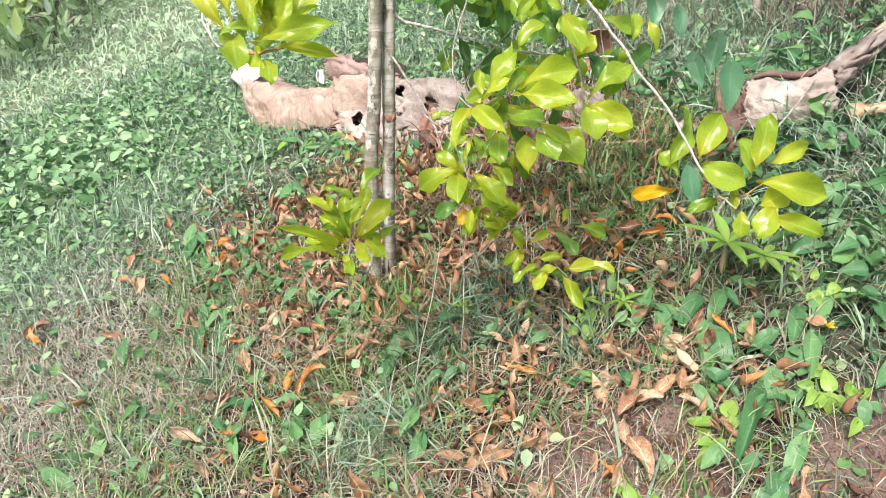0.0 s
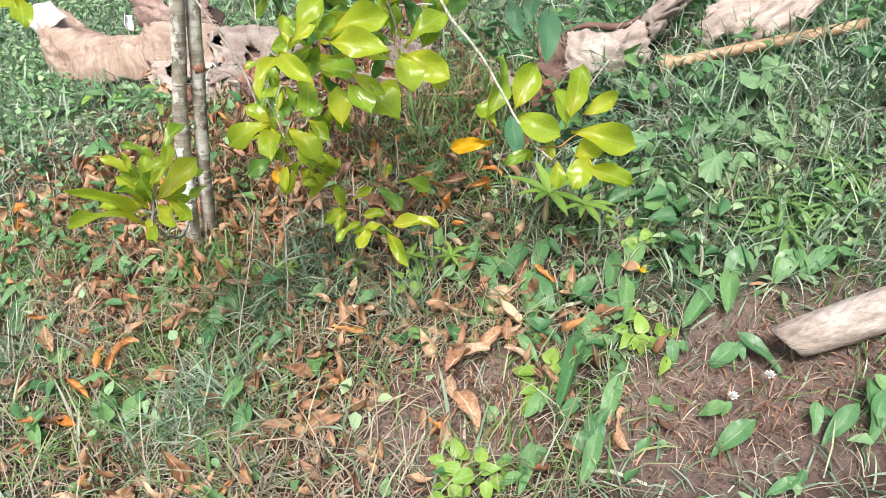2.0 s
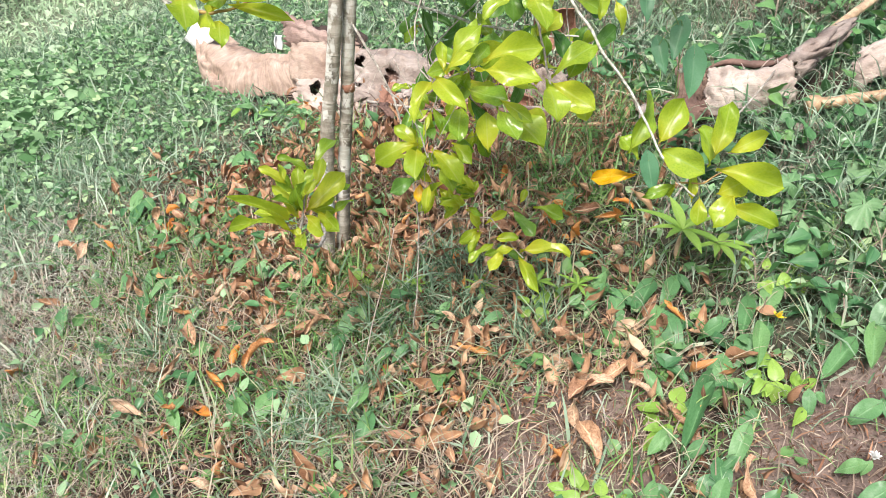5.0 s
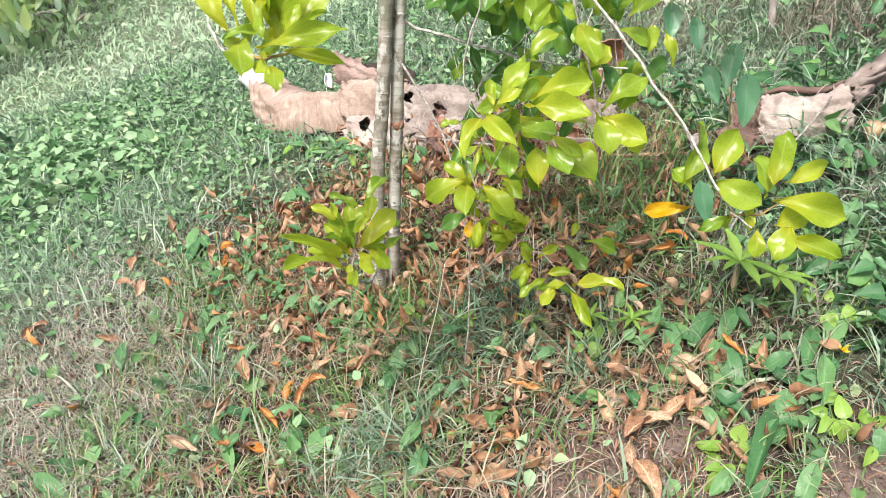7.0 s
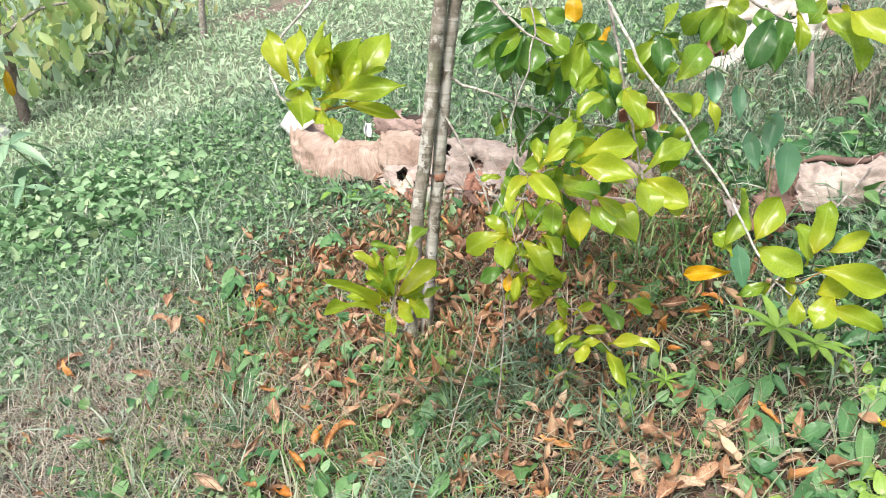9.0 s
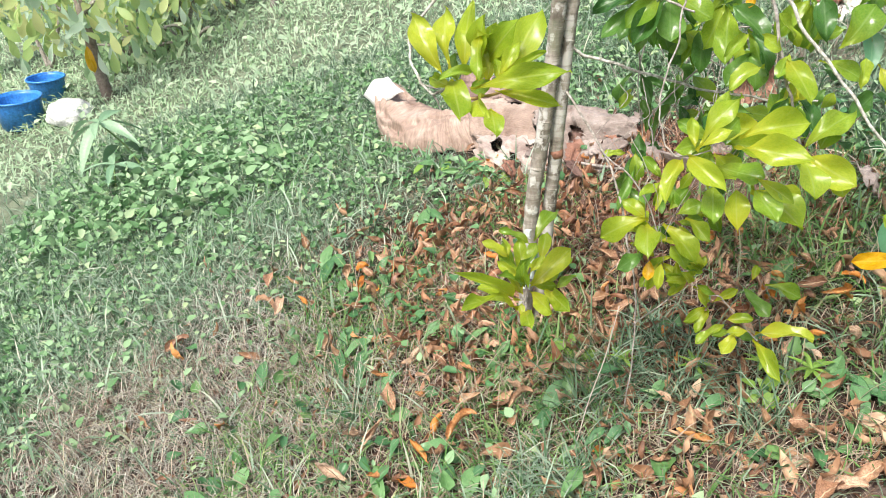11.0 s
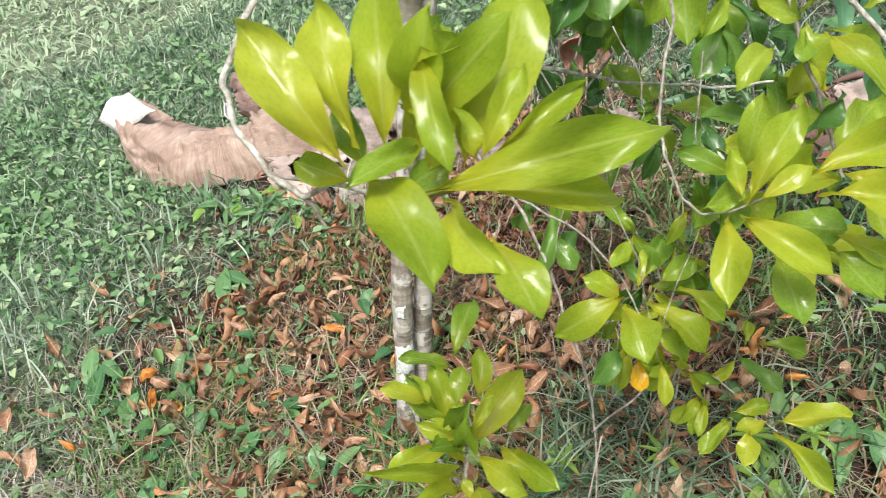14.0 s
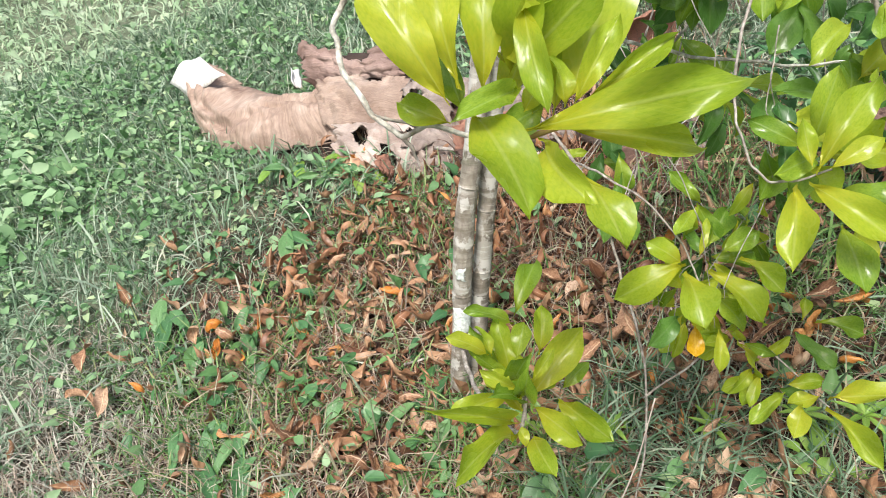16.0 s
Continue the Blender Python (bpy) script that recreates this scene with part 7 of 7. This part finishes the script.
for x, y in [(1.34, -0.42), (1.25, -0.43), (1.4, -0.36), (1.52, -0.33), (1.07, -0.42), (1.13, -0.34)]:
    weed("lobed_vine", x, y, LOBES, 3, 0.13, 0.08, "creeping vine with broad lobed grey-green leaves", "vine", 0.06, "lobed vines")
vine_foot = on_ground(0.86, -0.09, -0.004)
vine = thing("twining_vine", vine_foot, "twining vine climbing through the branches, blue-green heart-shaped leaves", "vine", "twining vines")
part("stem", tube([vine_foot, (0.85, -0.12, 0.4), (0.83, -0.14, 0.58), (0.8, -0.145, 0.71), (0.72, -0.14, 0.79), (0.64, -0.13, 0.83)], [0.0018, 0.0016, 0.0015, 0.0014, 0.0012, 0.001], 6, 0.1, 2), M_STEM, vine)
for b, t in [((0.81, -0.15, 0.703), (0.78, -0.19, 0.638)), ((0.857, -0.15, 0.627), (0.849, -0.19, 0.543)), ((0.761, -0.15, 0.661), (0.769, -0.19, 0.605)), ((0.708, -0.15, 0.773), (0.703, -0.19, 0.725)), ((0.647, -0.15, 0.803), (0.636, -0.19, 0.752)), ((0.793, -0.15, 0.366), (0.803, -0.19, 0.292))]:
    b, t = Vector(b), Vector(t)
    d = (t - b).normalized()
    f = Vector((-0.3 + RND.uniform(-0.3, 0.3), -0.8, 0.5))
    n = (f - d * f.dot(d)).normalized()
    xx = d.cross(n)
    lf = new("leaf", RND.choice(VINES))
    lf.parent = vine
    lf.matrix_parent_inverse = vine.matrix_world.inverted()
    lf.matrix_basis = Matrix.Translation(b) @ Matrix(((xx.x, d.x, n.x, 0), (xx.y, d.y, n.y, 0), (xx.z, d.z, n.z, 0), (0, 0, 0, 1))) @ Matrix.Scale((t - b).length, 4)
    near = min(((0.85, -0.12, 0.4), (0.83, -0.14, 0.58), (0.8, -0.145, 0.71), (0.72, -0.14, 0.79), (0.64, -0.13, 0.83)), key=lambda q: (Vector(q) - b).length)
    part("leaf_stalk", tube([near, (Vector(near) + b) / 2 + Vector((0, 0, 0.01)), b], 0.0009, 5), M_STEM, vine)
for x, y in [(1.23, -0.67), (1.28, -0.6), (1.36, -0.66), (1.46, -0.6)]:
    ring_weed("broad_grass_tuft", x, y, TUFTS, 11, 0.13, 0.015, "tuft of broad arching grass leaves", "grass tuft", 2)
def leaning_weed(x, y, lean, h, n, size, seed):
    """A bare leaning stalk with a few long leaves at its top and one lower down."""
    rnd = random.Random(seed)
    foot = on_ground(x, y, -0.004)
    ob = thing("tall_weed", foot, "tall weed with long drooping blue-green leaves", "weed", "tall weeds")
    top = foot + Vector((lean, 0.0, h))
    part("stem", tube([foot, foot + Vector((lean * 0.35, 0, h * 0.5)), top], [0.006, 0.005, 0.003], 7), M_STEM, ob)
    for k in range(n):
        lf = new("leaf", BLUES)
        lf.parent = ob
        lf.matrix_parent_inverse = ob.matrix_world.inverted()
        at = top if k < n - 2 else foot + (top - foot) * rnd.uniform(0.35, 0.75)
        lf.matrix_basis = Matrix.Translation(at) @ pose(0, 0, 0, 0, 0, 360 * k / (n - 2) + rnd.uniform(-20, 20)) @ pose(0, 0, 0, rnd.uniform(-15, 30), rnd.uniform(-20, 20), 0) @ Matrix.Scale(size * rnd.uniform(0.8, 1.15), 4)


leaning_weed(-1.71, 2.13, -0.17, 0.26, 9, 0.25, 1)
leaning_weed(-1.8, 1.95, 0.02, 0.14, 6, 0.18, 2)


def flower(x, y, h, mat, label, r=0.013, petals=22):
    foot = on_ground(x, y)
    ob = thing("flower", foot, label, "flower")
    top = foot + Vector((0.005, -0.005, h))
    part("stem", tube([foot, foot + Vector((0.01, 0, h * 0.6)), top], 0.001, 5), M_STEM, ob)
    me = leaf_mesh("petal", mat, 0.55, ovate, 0.2, -0.2, 9, 2, 3)
    for k in range(petals):
        p = new("petal", me)
        p.parent = ob
        p.matrix_parent_inverse = ob.matrix_world.inverted()
        p.matrix_basis = Matrix.Translation(top) @ pose(0, 0, 0, 0, 0, 360 * k / petals) @ pose(0, 0, 0, 5 + 75 * ((k * 0.38) % 1), 0, 0) @ Matrix.Scale(r, 4)
    return ob


flower(0.925, -0.994, 0.05, M_PETAL, "small round white flower head on a thin stalk")
flower(0.853, -0.994, 0.04, M_PETAL, "small white flower bud low over the soil")
flower(0.826, -0.147, 0.38, M_PETAL, "small white flower on a vine")
flower(0.88, -0.64, 0.045, M_YPETAL, "small yellow flower among green weeds", 0.018, 5)

# ---- further up the slope: tubs, sack, trees and shrubs ----
def tub(x, y, r, h):
    ob = thing("blue_tub", on_ground(x, y), "round blue plastic tub standing in the grass", "tub", "blue tubs")
    bm = bmesh.new()
    prof = [(0.0, 0.01), (r * 0.8, 0.01), (r * 0.8, 0.0), (r * 0.82, 0.0), (r * 0.97, h * 0.9), (r * 0.99, h), (r * 0.95, h), (r * 0.93, h * 0.9), (r * 0.78, 0.02), (0.0, 0.02)]
    rings = [[bm.verts.new((pr * math.cos(a * math.pi / 16), pr * math.sin(a * math.pi / 16), z)) for a in range(32)] for pr, z in prof[1:-1]]
    for a, b in zip(rings, rings[1:]):
        for k in range(32):
            bm.faces.new((a[k], a[(k + 1) % 32], b[(k + 1) % 32], b[k]))
    bm.faces.new(rings[0][::-1])
    bm.faces.new(rings[-1])
    body = part("body", bm, M_BLUE, ob)
    body.matrix_basis = Matrix.Translation(on_ground(x, y))
    rim = bmesh.new()
    pts = [(r * 1.0 * math.cos(a * math.pi / 16), r * 1.0 * math.sin(a * math.pi / 16), h) for a in range(33)]
    rim = tube(pts, 0.009, 6, 0, 0, False)
    rm = part("rim", rim, M_BLUE, ob)
    rm.matrix_basis = Matrix.Translation(on_ground(x, y))
    return ob


tub(-3.06, 3.66, 0.165, 0.2)
tub(-3.08, 4.2, 0.135, 0.17)
sack = bmesh.new()
bmesh.ops.create_icosphere(sack, subdivisions=4, radius=1)
for v in sack.verts:
    k = 1 + 0.16 * noise.noise(v.co * 2.2) + 0.05 * noise.noise(v.co * 7)
    v.co = Vector((v.co.x * 0.15 * k, v.co.y * 0.13 * k, max(v.co.z, -0.55) * 0.1 * k + 0.05))
sack_ob = part("sack", sack, M_WHITE)
sack_ob.matrix_world = Matrix.Translation(on_ground(-2.6, 3.4, 0.0))
tagged(sack_ob, "slumped white plastic sack in the grass by the tubs", "sack")


def crown(name, centres, n, size, mat, parent, droop=0.8, seed=0, slim=0.36):
    """Many drooping leaves gathered round the ends of the limbs, joined in one mesh."""
    rng = np.random.default_rng(seed)
    lv, lf, luv = leaf_grid(slim, 1.0, obovate, 0.15, 0.15, 0.0, 0.03, 2, 5, seed=seed)
    allv, allf = [], []
    for i in range(n):
        c, rad = centres[i % len(centres)]
        p = np.array(c) + rng.normal(0, 0.45, 3) * np.array(rad)
        az = rng.uniform(0, 6.28)
        dn = -droop + rng.normal(0, 0.4)
        d = np.array([math.cos(az) * math.cos(dn), math.sin(az) * math.cos(dn), math.sin(dn)])
        up = np.array([rng.normal(0, 0.5), rng.normal(-0.6, 0.5), 0.6])
        nn = up - d * (up @ d)
        nn /= np.linalg.norm(nn)
        xx = np.cross(d, nn)
        s = size * rng.uniform(0.6, 1.3)
        allv.append(p + (lv[:, :1] * xx + lv[:, 1:2] * d + lv[:, 2:] * nn) * s)
        allf.append(lf + i * len(lv))
    return part(name, array_mesh(name, np.concatenate(allv), [np.concatenate(allf)], np.tile(luv, (n, 1))), mat, parent)


far_tree = thing("tree", on_ground(-2.36, 3.66), "slim brown-stemmed tree with drooping yellow-green leaves, paled for haze", "tree")
f0 = on_ground(-2.42, 3.66, -0.03)
part("trunk", tube([f0, f0 + Vector((-0.03, 0, 0.35)), f0 + Vector((-0.05, 0.02, 0.8)), f0 + Vector((-0.03, 0.0, 1.5)), f0 + Vector((-0.0, 0, 2.1))], [0.044, 0.036, 0.033, 0.026, 0.016], 10, 0.1, 5), M_FARBARK, far_tree)
for k, (dx, dy, z) in enumerate([(0.5, -0.1, 0.85), (-0.6, -0.15, 0.8), (0.6, 0.2, 1.2), (-0.5, 0.1, 1.3), (0.1, -0.5, 1.4)]):
    part("limb", tube([f0 + Vector((-0.06, 0, z - 0.25)), f0 + Vector((dx * 0.5, dy * 0.5, z - 0.05)), f0 + Vector((dx, dy, z))], [0.016, 0.011, 0.006], 7, 0.1, k), M_TWIG, far_tree)
crown("crown", [(tuple(f0 + Vector((dx, dy, z))), (0.3, 0.3, 0.22)) for dx, dy, z in [(0.45, -0.1, 0.82), (-0.55, -0.15, 0.8), (0.6, 0.2, 1.15), (-0.5, 0.1, 1.3), (0.1, -0.5, 1.4), (0, 0, 1.7), (0.2, 0, 0.95), (-0.1, -0.25, 0.7), (0.25, -0.2, 0.62), (-0.35, -0.2, 0.6), (-0.15, -0.3, 0.9)]], 430, 0.135, M_FARLEAF_HAZE, far_tree, 0.9, 3, 0.4)


place_leaf(f0 + Vector((-0.04, -0.06, 0.42)), f0 + Vector((-0.02, -0.08, 0.24)), 0.07, "yellow", far_tree)


def shrub(x, y, h, n, mat, label, seed, size=0.12):
    rnd = random.Random(seed)
    f = on_ground(x, y, -0.03)
    ob = thing("shrub", f, label, "shrub", "shrubs up the slope")
    n *= 2
    cs = []
    for k in range(5):
        top = f + Vector((rnd.uniform(-0.45, 0.45), rnd.uniform(-0.35, 0.35), h * rnd.uniform(0.6, 1.0)))
        part("limb", tube([f, f + (top - f) * 0.5 + Vector((0.05, 0, 0.08)), top], [0.02, 0.014, 0.007], 6, 0.1, k), M_TWIG, ob)
        cs.append((tuple(top), (0.3, 0.25, 0.25)))
        cs.append((tuple(f + (top - f) * 0.6), (0.35, 0.3, 0.25)))
    crown("crown", cs, n, size, mat, ob, 0.9, seed)


shrub(-2.15, 4.75, 0.9, 230, M_FARLEAF_HAZE, "leafy shrub with hanging yellow-green and bluish leaves, paled for haze", 21)
shrub(-2.75, 4.7, 0.9, 230, M_FARLEAF_HAZE, "leafy shrub with hanging yellow-green and bluish leaves, paled for haze", 22)
shrub(-1.85, 5.3, 0.8, 200, M_FARLEAF_HAZE, "leafy shrub with hanging yellow-green and bluish leaves, paled for haze", 23)
shrub(-3.5, 5.2, 1.1, 150, M_FARLEAF_HAZE, "leafy shrub with hanging yellow-green and bluish leaves, paled for haze", 24)
shrub(-2.6, 5.6, 1.1, 260, M_FARDARK_HAZE, "dense dark green shrub in the shade, paled for haze", 25)
shrub(-4.4, 5.8, 1.2, 260, M_FARDARK_HAZE, "dense dark green shrub in the shade, paled for haze", 26)
shrub(-3.4, 6.8, 1.5, 300, M_FARDARK_HAZE, "dense dark green shrub in the shade, paled for haze", 27)
shrub(-2.05, 4.45, 0.3, 110, M_FARDARK_HAZE, "low dark green bush at the foot of the shrubs, paled for haze", 28, 0.1)
shrub(-2.5, 4.35, 0.3, 110, M_FARDARK_HAZE, "low dark green bush at the foot of the shrubs, paled for haze", 29, 0.1)
stump = on_ground(-1.4, 4.85, -0.02)
tagged(part("stump", tube([stump, stump + Vector((0.01, 0, 0.2)), stump + Vector((0.03, 0, 0.6)), stump + Vector((0.0, 0, 1.0))], [0.034, 0.027, 0.024, 0.02], 9, 0.15, 4), M_TWIG), "slender grey brown tree stem on the slope", "tree trunk")
